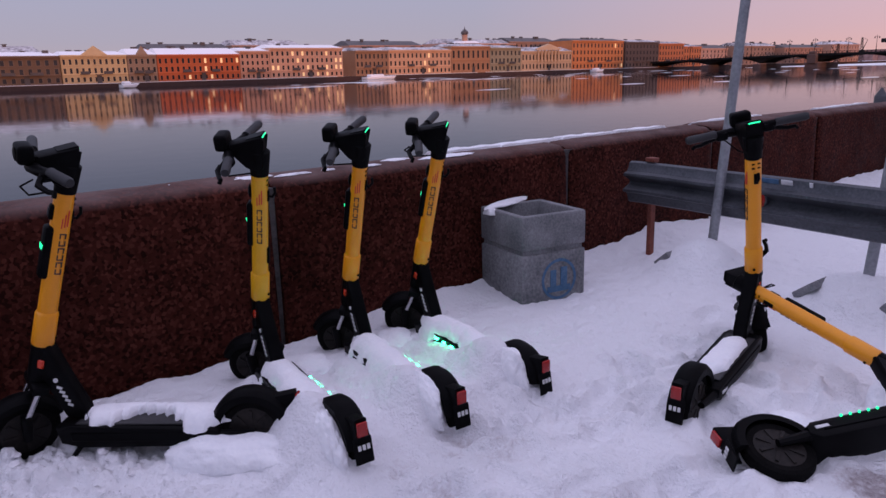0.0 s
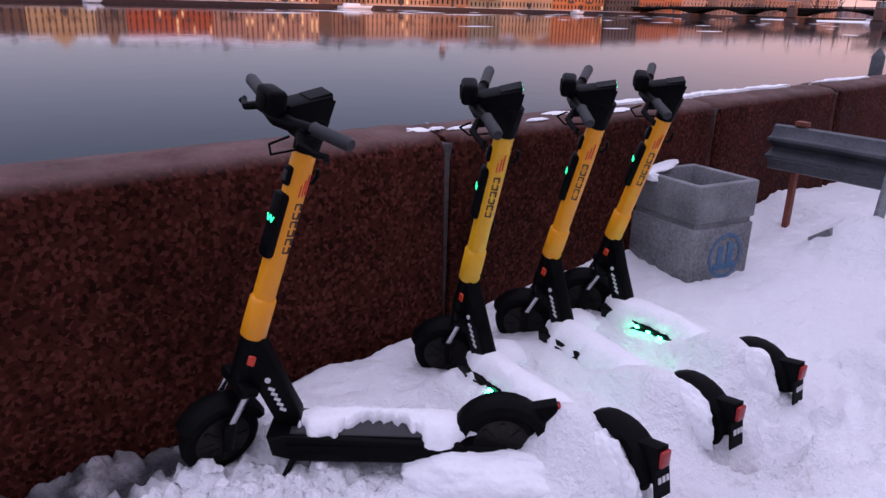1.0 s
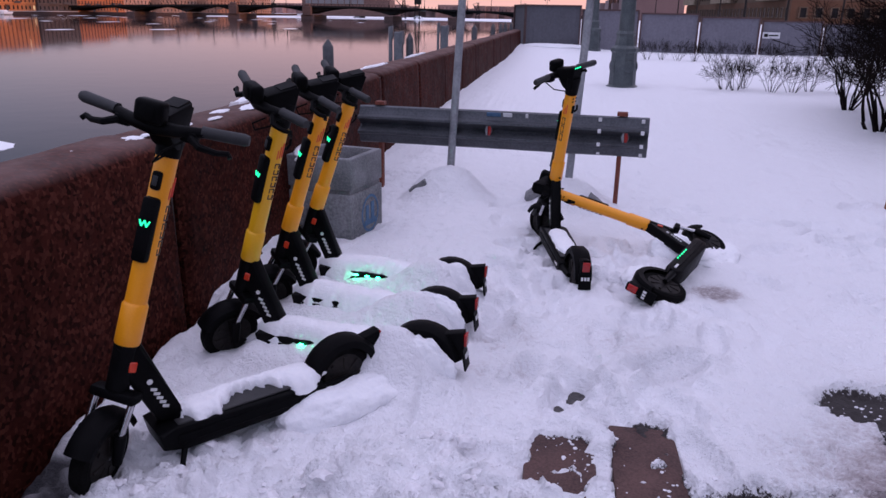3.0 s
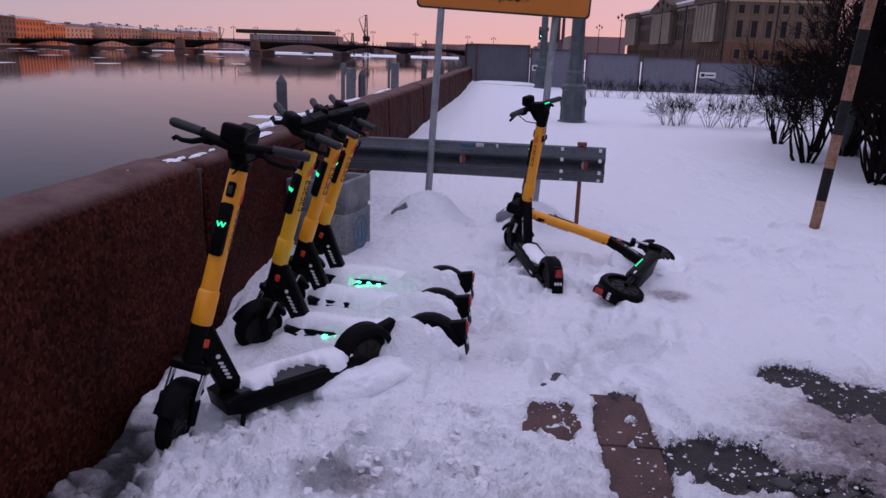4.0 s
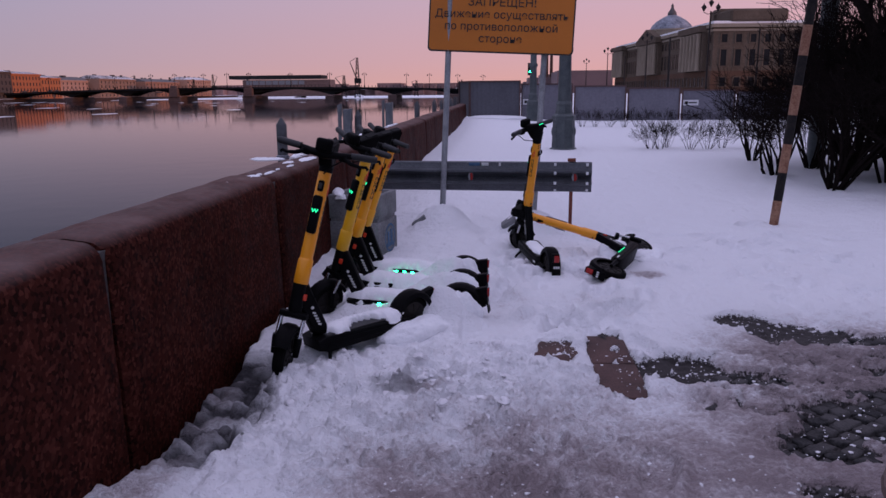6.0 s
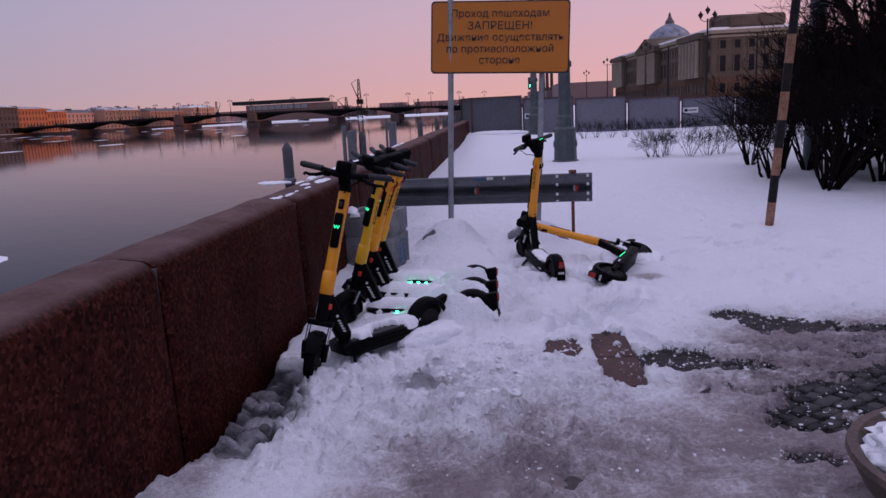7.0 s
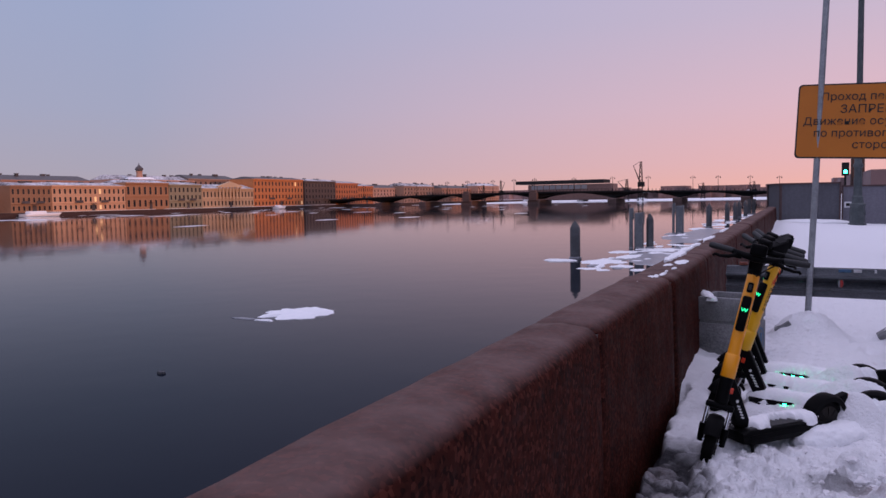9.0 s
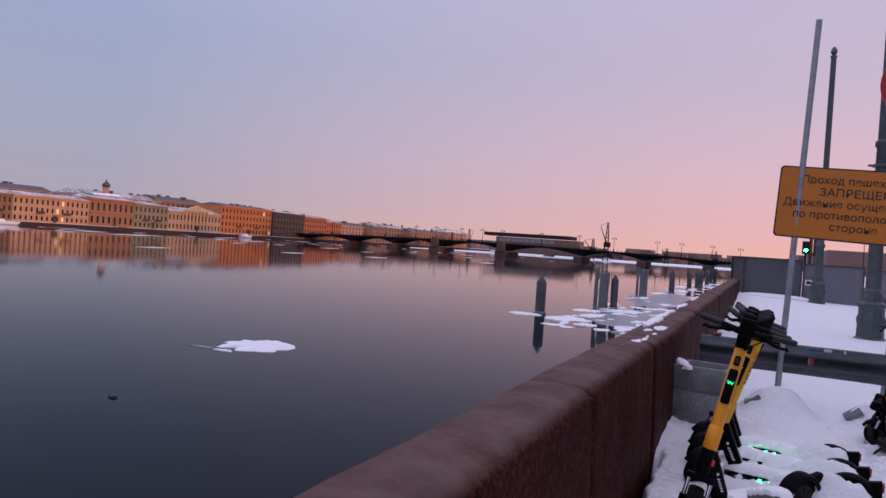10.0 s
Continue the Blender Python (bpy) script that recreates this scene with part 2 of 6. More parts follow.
def ground_material():
    """Snow, trodden grey and icy along the walkers' path."""
    m = bpy.data.materials.new("trodden_snow")
    m.use_nodes = True
    n, l = m.node_tree.nodes, m.node_tree.links
    b = n["Principled BSDF"]
    geo = n.new("ShaderNodeNewGeometry")

    def noise_tex(scale, detail=5, rough=0.6):
        t = n.new("ShaderNodeTexNoise")
        t.inputs["Scale"].default_value, t.inputs["Detail"].default_value, t.inputs["Roughness"].default_value = scale, detail, rough
        l.new(geo.outputs["Position"], t.inputs["Vector"])
        return t

    def math_node(op, a, c=None):
        k = n.new("ShaderNodeMath")
        k.operation = op
        for i, v in enumerate((a, c)):
            if v is None:
                continue
            if isinstance(v, (int, float)):
                k.inputs[i].default_value = v
            else:
                l.new(v, k.inputs[i])
        return k.outputs[0]

    at = n.new("ShaderNodeAttribute")
    at.attribute_name = "trodden"
    big, mid, small = noise_tex(1.7), noise_tex(7.0), noise_tex(42.0, 4, 0.7)
    s = math_node("ADD", math_node("MULTIPLY", big.outputs["Fac"], 0.28), math_node("MULTIPLY", mid.outputs["Fac"], 0.34))
    s = math_node("ADD", s, math_node("MULTIPLY", small.outputs["Fac"], 0.38))
    s = math_node("SUBTRACT", s, 0.5)
    f = math_node("ADD", at.outputs["Fac"], math_node("MULTIPLY", s, 4.2))
    r = ramp(n, [(0.14, (0.88, 0.88, 0.91)), (0.38, (0.70, 0.665, 0.685)), (0.64, (0.49, 0.43, 0.44)), (0.98, (0.32, 0.262, 0.268))])
    f2 = math_node("MULTIPLY", f, at.outputs["Fac"])
    f2 = math_node("ADD", f2, math_node("MULTIPLY", f, 0.12))
    # dark ice, plus the shade in the wall-foot gap painted with the same colour
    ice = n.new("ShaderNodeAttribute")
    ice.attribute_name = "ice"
    ice_shade_mix = n.new("ShaderNodeMix")
    ice_shade_mix.data_type = "RGBA"
    ice_shade_mix.inputs["B"].default_value = (0.030, 0.028, 0.033, 1)
    l.new(math_node("MULTIPLY", ice.outputs["Fac"], 0.985), ice_shade_mix.inputs["Factor"])
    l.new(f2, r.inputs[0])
    l.new(r.outputs[0], ice_shade_mix.inputs["A"])
    bared = n.new("ShaderNodeAttribute")
    bared.attribute_name = "bared"
    grit = noise_tex(95.0, 3, 0.7)
    bf = math_node("ADD", bared.outputs["Fac"], math_node("MULTIPLY", math_node("SUBTRACT", small.outputs["Fac"], 0.5), 1.1))
    bf = math_node("ADD", bf, math_node("MULTIPLY", math_node("SUBTRACT", grit.outputs["Fac"], 0.5), 0.9))
    br = n.new("ShaderNodeMapRange")
    br.inputs["From Min"].default_value, br.inputs["From Max"].default_value = 0.52, 0.68
    l.new(math_node("MULTIPLY", bf, math_node("GREATER_THAN", bared.outputs["Fac"], 0.02)), br.inputs["Value"])
    stone = n.new("ShaderNodeMix")
    stone.data_type = "RGBA"
    stone.inputs["B"].default_value = (0.050, 0.043, 0.043, 1)
    l.new(br.outputs[0], stone.inputs["Factor"])
    l.new(ice_shade_mix.outputs["Result"], stone.inputs["A"])
    l.new(stone.outputs["Result"], b.inputs["Base Color"])
    rr = n.new("ShaderNodeMapRange")
    rr.inputs["From Min"].default_value, rr.inputs["From Max"].default_value = 0.3, 1.0
    rr.inputs["To Min"].default_value, rr.inputs["To Max"].default_value = 0.75, 0.4
    l.new(f2, rr.inputs["Value"])
    l.new(rr.outputs[0], b.inputs["Roughness"])
    b.inputs["Specular IOR Level"].default_value = 0.3
    h = math_node("ADD", math_node("MULTIPLY", small.outputs["Fac"], 0.32), mid.outputs["Fac"])
    h = math_node("ADD", h, math_node("MULTIPLY", math_node("MULTIPLY", small.outputs["Fac"], at.outputs["Fac"]), 0.6))
    h = math_node("ADD", h, math_node("MULTIPLY", grit.outputs["Fac"], 0.10))
    bp = n.new("ShaderNodeBump")
    bp.inputs["Strength"].default_value, bp.inputs["Distance"].default_value = 1.0, 0.050
    l.new(h, bp.inputs["Height"])
    l.new(bp.outputs[0], b.inputs["Normal"])
    return m


M_GROUND = ground_material()


def water_material():
    m = bpy.data.materials.new("river_water")
    m.use_nodes = True
    n, l = m.node_tree.nodes, m.node_tree.links
    b = n["Principled BSDF"]
    b.inputs["Base Color"].default_value = (0.005, 0.008, 0.016, 1)
    b.inputs["Roughness"].default_value = 0.045
    b.inputs["IOR"].default_value = 1.095
    geo = n.new("ShaderNodeNewGeometry")
    t = n.new("ShaderNodeTexNoise")
    t.inputs["Scale"].default_value, t.inputs["Detail"].default_value = 0.55, 3
    l.new(geo.outputs["Position"], t.inputs["Vector"])
    bp = n.new("ShaderNodeBump")
    bp.inputs["Strength"].default_value, bp.inputs["Distance"].default_value = 0.12, 0.06
    l.new(t.outputs["Fac"], bp.inputs["Height"])
    l.new(bp.outputs[0], b.inputs["Normal"])
    return m


M_WATER = water_material()

# ---- shapes ----


def finish(ob, bm, smooth=40):
    me = ob.data
    bmesh.ops.recalc_face_normals(bm, faces=bm.faces)
    bm.to_mesh(me)
    bm.free()
    if smooth:
        me.polygons.foreach_set("use_smooth", [True] * len(me.polygons))
        me.set_sharp_from_angle(angle=radians(smooth))
    return ob


def part(name, bm, material, parent=None, label="", smooth=40):
    ob = new(name, bpy.data.meshes.new(name))
    for mm in (material if isinstance(material, (list, tuple)) else [material]):
        ob.data.materials.append(mm)
    finish(ob, bm, smooth)
    if parent:
        ob.parent = parent
    if label:
        ob["label"] = label
    return ob


def thing(name, label, category, m=None, group="", kind=""):
    ob = new(name)
    ob.empty_display_size = 0.1
    if m is not None:
        ob.matrix_world = m
    return tagged(ob, label, category, group, kind)


def frame_of(d):
    d = Vector(d).normalized()
    u = d.cross((0, 0, 1) if abs(d.z) < 0.9 else (1, 0, 0)).normalized()
    return d, u, d.cross(u)


def ring(bm, c, u, v, r, n, rv=None):
    rv = r if rv is None else rv
    return [bm.verts.new(Vector(c) + u * (r * math.cos(2 * math.pi * i / n)) + v * (rv * math.sin(2 * math.pi * i / n))) for i in range(n)]


def bridge(bm, a, b):
    n = len(a)
    return [bm.faces.new((a[i], a[(i + 1) % n], b[(i + 1) % n], b[i])) for i in range(n)]


def tube(bm, p0, p1, r0, r1=None, n=12, lip=0.0):
    """A closed tapered tube with softly rounded ends."""
    r1 = r0 if r1 is None else r1
    p0, p1 = Vector(p0), Vector(p1)
    d, u, v = frame_of(p1 - p0)
    if lip:
        rows = [(p0, r0 - lip), (p0 + d * lip, r0), (p1 - d * lip, r1), (p1, r1 - lip)]
    else:
        rows = [(p0, r0), (p1, r1)]
    rings = [ring(bm, c, u, v, r, n) for c, r in rows]
    for a, b in zip(rings, rings[1:]):
        bridge(bm, a, b)
    bm.faces.new(rings[0][::-1])
    bm.faces.new(rings[-1])
    return bm


def path_tube(bm, pts, radii, n=10):
    pts = [Vector(p) for p in pts]
    if isinstance(radii, (int, float)):
        radii = [radii] * len(pts)
    rings = []
    d0, u, v = frame_of(pts[1] - pts[0])
    for i, (p, r) in enumerate(zip(pts, radii)):
        d = (pts[min(i + 1, len(pts) - 1)] - pts[max(i - 1, 0)]).normalized()
        u = (u - d * u.dot(d)).normalized()
        rings.append(ring(bm, p, u, d.cross(u), r, n))
    for a, b in zip(rings, rings[1:]):
        bridge(bm, a, b)
    bm.faces.new(rings[0][::-1])
    bm.faces.new(rings[-1])
    return bm


def box(bm, c, size, m=None, bevel=0.0, seg=1):
    r = bmesh.ops.create_cube(bm, size=1)
    vs = r["verts"]
    mm = Matrix.Translation(c) @ (m if m is not None else Matrix()) @ Matrix.Diagonal((*size, 1))
    bmesh.ops.transform(bm, matrix=mm, verts=vs)
    if bevel:
        es = list({e for v in vs for e in v.link_edges})
        bmesh.ops.bevel(bm, geom=es, offset=bevel, segments=seg, affect="EDGES", profile=0.5)
    return bm


def lathe(bm, profile, c=(0, 0, 0), axis=(0, 0, 1), n=20):
    """Turn (radius, height) pairs round an axis."""
    d, u, v = frame_of(axis)
    rings = [ring(bm, Vector(c) + d * h, u, v, max(r, 1e-4), n) for r, h in profile]
    for a, b in zip(rings, rings[1:]):
        bridge(bm, a, b)
    bm.faces.new(rings[0][::-1])
    bm.faces.new(rings[-1])
    return bm


def slab(bm, outline, origin, u, v, thick, bevel=0.0):
    """A flat outline in the plane u, v, given thickness both ways along its normal."""
    u, v, o = Vector(u), Vector(v), Vector(origin)
    w = u.cross(v).normalized() * (thick / 2)
    a = [bm.verts.new(o + u * p + v * q - w) for p, q in outline]
    b = [bm.verts.new(o + u * p + v * q + w) for p, q in outline]
    fs = bridge(bm, a, b)
    fs += [bm.faces.new(a[::-1]), bm.faces.new(b)]
    if bevel:
        es = list({e for f in fs[-2:] for e in f.edges})
        bmesh.ops.bevel(bm, geom=es, offset=bevel, segments=2, affect="EDGES", profile=0.5)
    return bm


def B():
    return bmesh.new()


def fbm(x, y, z=0.0, octaves=3):
    s, a, f = 0.0, 1.0, 1.0
    for _ in range(octaves):
        s += a * noise.noise((x * f, y * f, z))
        a, f = a * 0.5, f * 2.1
    return s


def smooth01(a, b, x):
    t = min(max((x - a) / (b - a), 0.0), 1.0)
    return t * t * (3 - 2 * t)

# ---- ground ----
# bared paving: centre, half sizes, squareness, how clear of snow
PATCHES = [(2.13, 0.12, 0.115, 0.45, 4, 0.42), (1.84, 0.29, 0.10, 0.16, 3, 0.20), (2.46, 0.02, 0.22, 0.20, 2, 0.7), (2.72, -0.10, 0.22, 0.09, 2, 0.3), (3.03, 0.86, 0.20, 0.15, 2, 0.75), (3.30, 0.62, 0.30, 0.22, 2, 0.75), (3.85, 0.50, 0.50, 0.12, 2, 0.4), (3.14, -0.56, 0.34, 0.24, 2, 0.75), (2.84, -0.80, 0.19, 0.14, 2, 0.6), (3.65, -0.35, 0.45, 0.28, 2, 0.6), (2.70, -1.17, 0.11, 0.07, 2, 0.5), (3.10, 0.02, 0.55, 0.22, 2, -0.30), (2.85, -0.35, 0.3, 0.2, 2, -0.25), (3.9, 0.05, 0.5, 0.3, 2, -0.1)]
MOUNDS = [(0.94, 3.76, 0.25, 0.29), (1.86, 3.86, 0.20, 0.28), (0.35, 4.6, 0.10, 0.5), (1.25, 3.1, 0.05, 0.5)]
ROW = [(0.87, 0.785), (1.34, 1.245), (1.77, 1.715)]


def bare(x, y):
    """How far the paving shows through: above 0 it is bare."""
    best = -1.0
    for cx, cy, rx, ry, p, top in PATCHES:
        d = 1.0 - abs((x - cx) / rx) ** p - abs((y - cy) / ry) ** p
        if d > -1.5:
            best = max(best, min(d, top))
    if best > -1.0:
        best += 0.55 * fbm(x * 9, y * 11, 3.1) + 0.5 * fbm(x * 36, y * 36, 1.7, 2)
    return best


def chunks(x, y, s, seed):
    """Broken plates of crusted snow with crevices between them, 0 to 1."""
    d, p = noise.voronoi((x * s + 0.35 * noise.noise((x * s * 1.6, y * s * 1.6, seed)), y * s, seed))
    return (0.5 + 0.9 * noise.noise((p[0].x * 3.7, p[0].y * 3.7, seed))) * smooth01(0.0, 0.30, d[1] - d[0])


def trodden(x, y):
    """0 on clean snow, 1 on the worn path."""
    t = smooth01(1.0 - 0.75 * smooth01(1.9, 1.4, x), -1.4, y + 0.35 * fbm(x * 1.3, y * 1.3, 7.0)) * smooth01(0.5, 1.2, x)
    t = max(0.84 * t, 0.93 * smooth01(1.75, 2.8, x - 0.35 * (y + 0.6)) * smooth01(1.6, 0.1, y))
    t = max(t, 0.55 * smooth01(0.45, 0.25, x) * smooth01(0.1, -0.2, y))
    for cx, cy, r, k in ((1.55, 1.2, 0.35, 0.45), (2.65, 2.0, 0.25, 0.8), (1.15, -0.25, 0.22, 0.6), (1.6, 0.9, 0.3, 0.35), (2.2, 1.2, 0.5, 0.3)):
        t = max(t, k * smooth01(1.0, 0.2, math.hypot(x - cx, y - cy) / r))
    return min(t, 1.0) * smooth01(11.0, 6.5, x)


def ice_and_gap_shade(x, y):
    """Dark wet ice, and the gap along the foot of the wall with its shade put in as colour."""
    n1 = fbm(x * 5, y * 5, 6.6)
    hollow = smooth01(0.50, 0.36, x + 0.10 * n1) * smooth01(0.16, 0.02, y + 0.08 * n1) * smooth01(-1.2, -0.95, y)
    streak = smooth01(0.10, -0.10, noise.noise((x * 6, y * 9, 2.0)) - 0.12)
    # deep gap: its shade is painted dark, over and above the ice
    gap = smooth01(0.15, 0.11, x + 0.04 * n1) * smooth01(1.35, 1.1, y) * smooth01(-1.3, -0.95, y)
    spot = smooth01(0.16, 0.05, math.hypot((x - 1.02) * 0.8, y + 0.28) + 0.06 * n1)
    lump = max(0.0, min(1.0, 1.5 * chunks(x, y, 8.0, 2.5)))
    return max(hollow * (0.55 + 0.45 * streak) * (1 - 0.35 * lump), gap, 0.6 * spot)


def ground_z(x, y, fine=True):
    z = 0.045 + 0.022 * fbm(x * 0.9, y * 0.9, 0.3)
    for cx, cy, h, s in MOUNDS:
        d2 = ((x - cx) ** 2 + (y - cy) ** 2) / (s * s)
        if d2 < 9:
            z += h * math.exp(-d2 * d2 * 0.6 - d2 * 0.4)
    # drift along the parapet, deeper further on
    z += 0.02 * smooth01(4.3, 8.0, y) * smooth01(2.6, 0.1, x) + 0.05 * smooth01(5, 12, y) + 0.16 * smooth01(22, 29, y) * smooth01(6, 1, x)
    tr = trodden(x, y)
    if fine and y < 12 and x < 8:
        lump = 0.018 * fbm(x * 5, y * 5, 2.2) + 0.011 * fbm(x * 17, y * 17, 4.4, 2)
        z += lump * (1 - 0.25 * tr) + tr * 0.010 * abs(noise.noise((x * 21, y * 21, 3.3))) + tr * 0.012 * noise.noise((x * 8, y * 8, 6.1))
        ch = smooth01(1.25, 0.3, abs(y + 0.45)) * smooth01(0.15, 0.5, x) * smooth01(2.6, 1.5, x) * (1 - 0.8 * smooth01(0.2, 0.5, y) * smooth01(1.35, 1.15, x))
        if ch > 0:
            z += ch * (0.060 * max(0, noise.noise((x * 6, y * 6, 5.5))) + 0.055 * chunks(x, y, 9.0, 1.5) + 0.034 * chunks(x, y, 21.0, 4.5) + 0.012 * noise.noise((x * 40, y * 40, 1.8)) - 0.035)
        elif tr > 0.1:
            z += 0.014 * smooth01(0.1, 0.5, tr) * chunks(x, y, 17.0, 7.5)
        # footprints
        if 1.3 < x < 4.8 and 0.3 < y < 3.6:
            z -= 0.035 * smooth01(0.22, 0.5, noise.noise((x * 4.2, y * 3.0, 11.3)))
        b = bare(x, y)
        if b > -0.6:
            k = smooth01(-0.35, 0.25, b)
            z += (-0.004 + 0.012 * noise.noise((x * 27, y * 27, 9.1)) - z) * k
    # snow heaped over the buried decks, with a gap where lamps shine out
    if 0.4 < x < 1.5 and 0.5 < y < 2.2:
        for (ya, yb), bank in zip(ROW, (0.075, 0.05, 0.045)):
            yc = ya + (yb - ya) * (x - 0.4) / 0.9
            k = smooth01(0.25, 0.09, abs(y - yc)) * smooth01(0.42, 0.60, x) * smooth01(1.42, 1.22, x)
            z += bank * k
            # banked up round the hind wheels
            dx, dy = (x - 1.18) / 0.20, (y - yb + 0.075) / 0.15
            z += 0.135 * math.exp(-(dx * dx + dy * dy))
        z += 0.015 * smooth01(0.45, 0.75, x) * smooth01(1.55, 1.3, x) * smooth01(0.55, 0.72, y) * smooth01(2.15, 1.95, y)
    if 0.6 < x < 1.4 and 0.1 < y < 0.8:
        u_, v_ = (x - 0.92) * 0.67 + (y - 0.50) * 0.74, -(x - 0.92) * 0.74 + (y - 0.50) * 0.67
        z += (0.03 + 0.02 * noise.noise((x * 14, y * 14, 0.4))) * math.exp(-(u_ / 0.15) ** 2 - (v_ / 0.09) ** 2)
    if y < 1.3:
        # hollow of dirty ice along the foot of the wall
        k = smooth01(0.52, 0.34, x) * smooth01(0.16, -0.10, y) * smooth01(-1.25, -0.9, y)
        z += k * (0.065 * chunks(x, y, 8.0, 2.5) + 0.02 * chunks(x, y, 19.0, 6.5) - 0.075)
    gap = smooth01(0.075, 0.02, x - 0.065 + 0.04 * fbm(x * 5, y * 5, 6.6)) * smooth01(1.5, 1.1, y) * smooth01(-1.3, -0.95, y)
    z -= 0.24 * gap
    z += 0.06 * smooth01(0.28, 0.02, x) * smooth01(1.4, 2.2, y)
    return z


def spaced(stops):
    out = []
    for a, b, n in stops:
        out += list(np.linspace(a, b, n, endpoint=False))
    return out


def build_ground():
    xs = spaced([(0.0, 0.5, 40), (0.5, 2.6, 170), (2.6, 4.6, 80), (4.6, 9, 40), (9, 30, 30), (30, 120, 15), (120, 2500, 10)]) + [2500.0]
    ys = spaced([(-2500, -60, 8), (-60, -6, 14), (-6, -3.2, 26), (-3.2, -1.5, 75), (-1.5, 0.9, 195), (0.9, 4.6, 175), (4.6, 9, 70), (9, 30, 70), (30, 120, 18), (120, 3000, 12)]) + [3000.0]
    verts, tread, icy, bared = [], [], [], []
    for y in ys:
        for x in xs:
            near = -6 < y < 32 and x < 30
            verts.append((x, y, ground_z(x, y, -3.4 < y < 12 and x < 8) if near else 0.12 + (0.0 if y > 0 else -0.07)))
            bared.append(smooth01(-0.55, 0.35, bare(x, y)) if 1.5 < x < 4.6 and -1.5 < y < 1.3 else 0.0)
            tread.append(trodden(x, y) if y < 6 else 0.0)
            icy.append(ice_and_gap_shade(x, y) if near and y < 2 and x < 1.2 else 0.0)
    va = np.array(verts)
    prints = random.Random(21)
    for k in range(150):
        if k < 70:
            px, py = 1.45 + 0.9 * prints.random(), 0.1 + 2.6 * prints.random()
        elif k < 115:
            px, py = 2.5 + 2.8 * prints.random(), 1.0 + 3.2 * prints.random()
        else:
            px, py = 1.0 + 3.0 * prints.random(), -1.6 + 1.6 * prints.random()
        if bare(px, py) > -0.7:
            continue
        a, rx, ry = prints.random() * 3.1, 0.14 + 0.04 * prints.random(), 0.055 + 0.02 * prints.random()
        deep = 0.018 + 0.026 * prints.random()
        sel = np.nonzero((np.abs(va[:, 0] - px) < 0.35) & (np.abs(va[:, 1] - py) < 0.35))[0]
        dx, dy = va[sel, 0] - px, va[sel, 1] - py
        u = (dx * math.cos(a) + dy * math.sin(a)) / rx
        v = (-dx * math.sin(a) + dy * math.cos(a)) / ry
        r = np.sqrt(u * u + v * v)
        va[sel, 2] += -deep * np.clip(1.25 - r, 0, 0.5) * 2 + 0.35 * deep * np.exp(-((r - 1.35) / 0.3) ** 2)
    verts = [tuple(v) for v in va]
    nx = len(xs)
    faces = [(j * nx + i, j * nx + i + 1, (j + 1) * nx + i + 1, (j + 1) * nx + i) for j in range(len(ys) - 1) for i in range(nx - 1)]
    me = bpy.data.meshes.new("ground")
    me.from_pydata(verts, [], faces)
    me.materials.append(M_GROUND)
    me.polygons.foreach_set("use_smooth", [True] * len(me.polygons))
    me.attributes.new("bared", "FLOAT", "POINT").data.foreach_set("value", bared)
    me.attributes.new("trodden", "FLOAT", "POINT").data.foreach_set("value", tread)
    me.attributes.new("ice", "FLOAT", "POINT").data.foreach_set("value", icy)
    return tagged(new("ground", me), "snow-covered quay, trodden grey along the path", "snow", kind="structure")


build_ground()

bm = B()
bmesh.ops.create_grid(bm, x_segments=1, y_segments=1, size=1)
bmesh.ops.transform(bm, matrix=Matrix.Translation((-1000, 400, -2.52)) @ Matrix.Diagonal((1000, 3500, 1, 1)), verts=bm.verts)
tagged(part("water", bm, M_WATER, smooth=0), "calm dark river water mirroring the dusk sky", "water", kind="structure")

# ---- parapet ----
WALL_T, WALL_H = 0.32, 0.90


def block_mesh(name, length, seed):
    """One granite block of the parapet: rounded top edges, slightly worn."""
    prof = [(0.060, -0.42), (0.048, 0.30), (0.030, 0.79)]
    prof += [(-0.045 + 0.075 * math.cos(a), 0.805 + 0.085 * math.sin(a)) for a in (0.15, 0.5, 0.85, 1.2, 1.5)]
    prof += [(-0.14, WALL_H + 0.003)]
    prof += [(-WALL_T + 0.06 - 0.06 * math.cos(a), 0.825 + 0.07 * math.sin(a)) for a in (1.5, 1.1, 0.7, 0.2)]
    prof += [(-WALL_T, 0.78), (-WALL_T, -0.42)]
    rows = [0.0, 0.02] + [0.02 + (length - 0.04) * i / 22 for i in range(1, 22)] + [length - 0.02, length]
    verts, faces = [], []
    for k, y in enumerate(rows):
        end = k in (0, len(rows) - 1)
        for x, z in prof:
            w = 0.006 * fbm(x * 3 + seed, y * 2.5, z * 3) + 0.0025 * noise.noise((x * 14 + seed, y * 14, z * 14))
            chip = (0.012 + 0.014 * max(0, noise.noise((seed, z * 9, k * 3.0)))) if end else 0.0
            sx = x + (w if x > -0.1 else -w) - (chip if x > -0.08 else 0.0)
            sz = z + (0.5 * w if z > 0.7 else 0) - (chip if z > 0.8 else 0.0)
            verts.append((sx, y, sz))
    n = len(prof)
    for k in range(len(rows) - 1):
        for i in range(n - 1):
            a = k * n + i
            faces.append((a, a + 1, a + n + 1, a + n))
    faces.append(tuple(range(n)))
    faces.append(tuple(range(len(verts) - 1, len(verts) - n - 1, -1)))
    me = bpy.data.meshes.new(name)
    me.from_pydata(verts, [], faces)
    me.materials.append(M_GRANITE)
    me.polygons.foreach_set("use_smooth", [True] * len(me.polygons))
    me.set_sharp_from_angle(angle=radians(50))
    return me


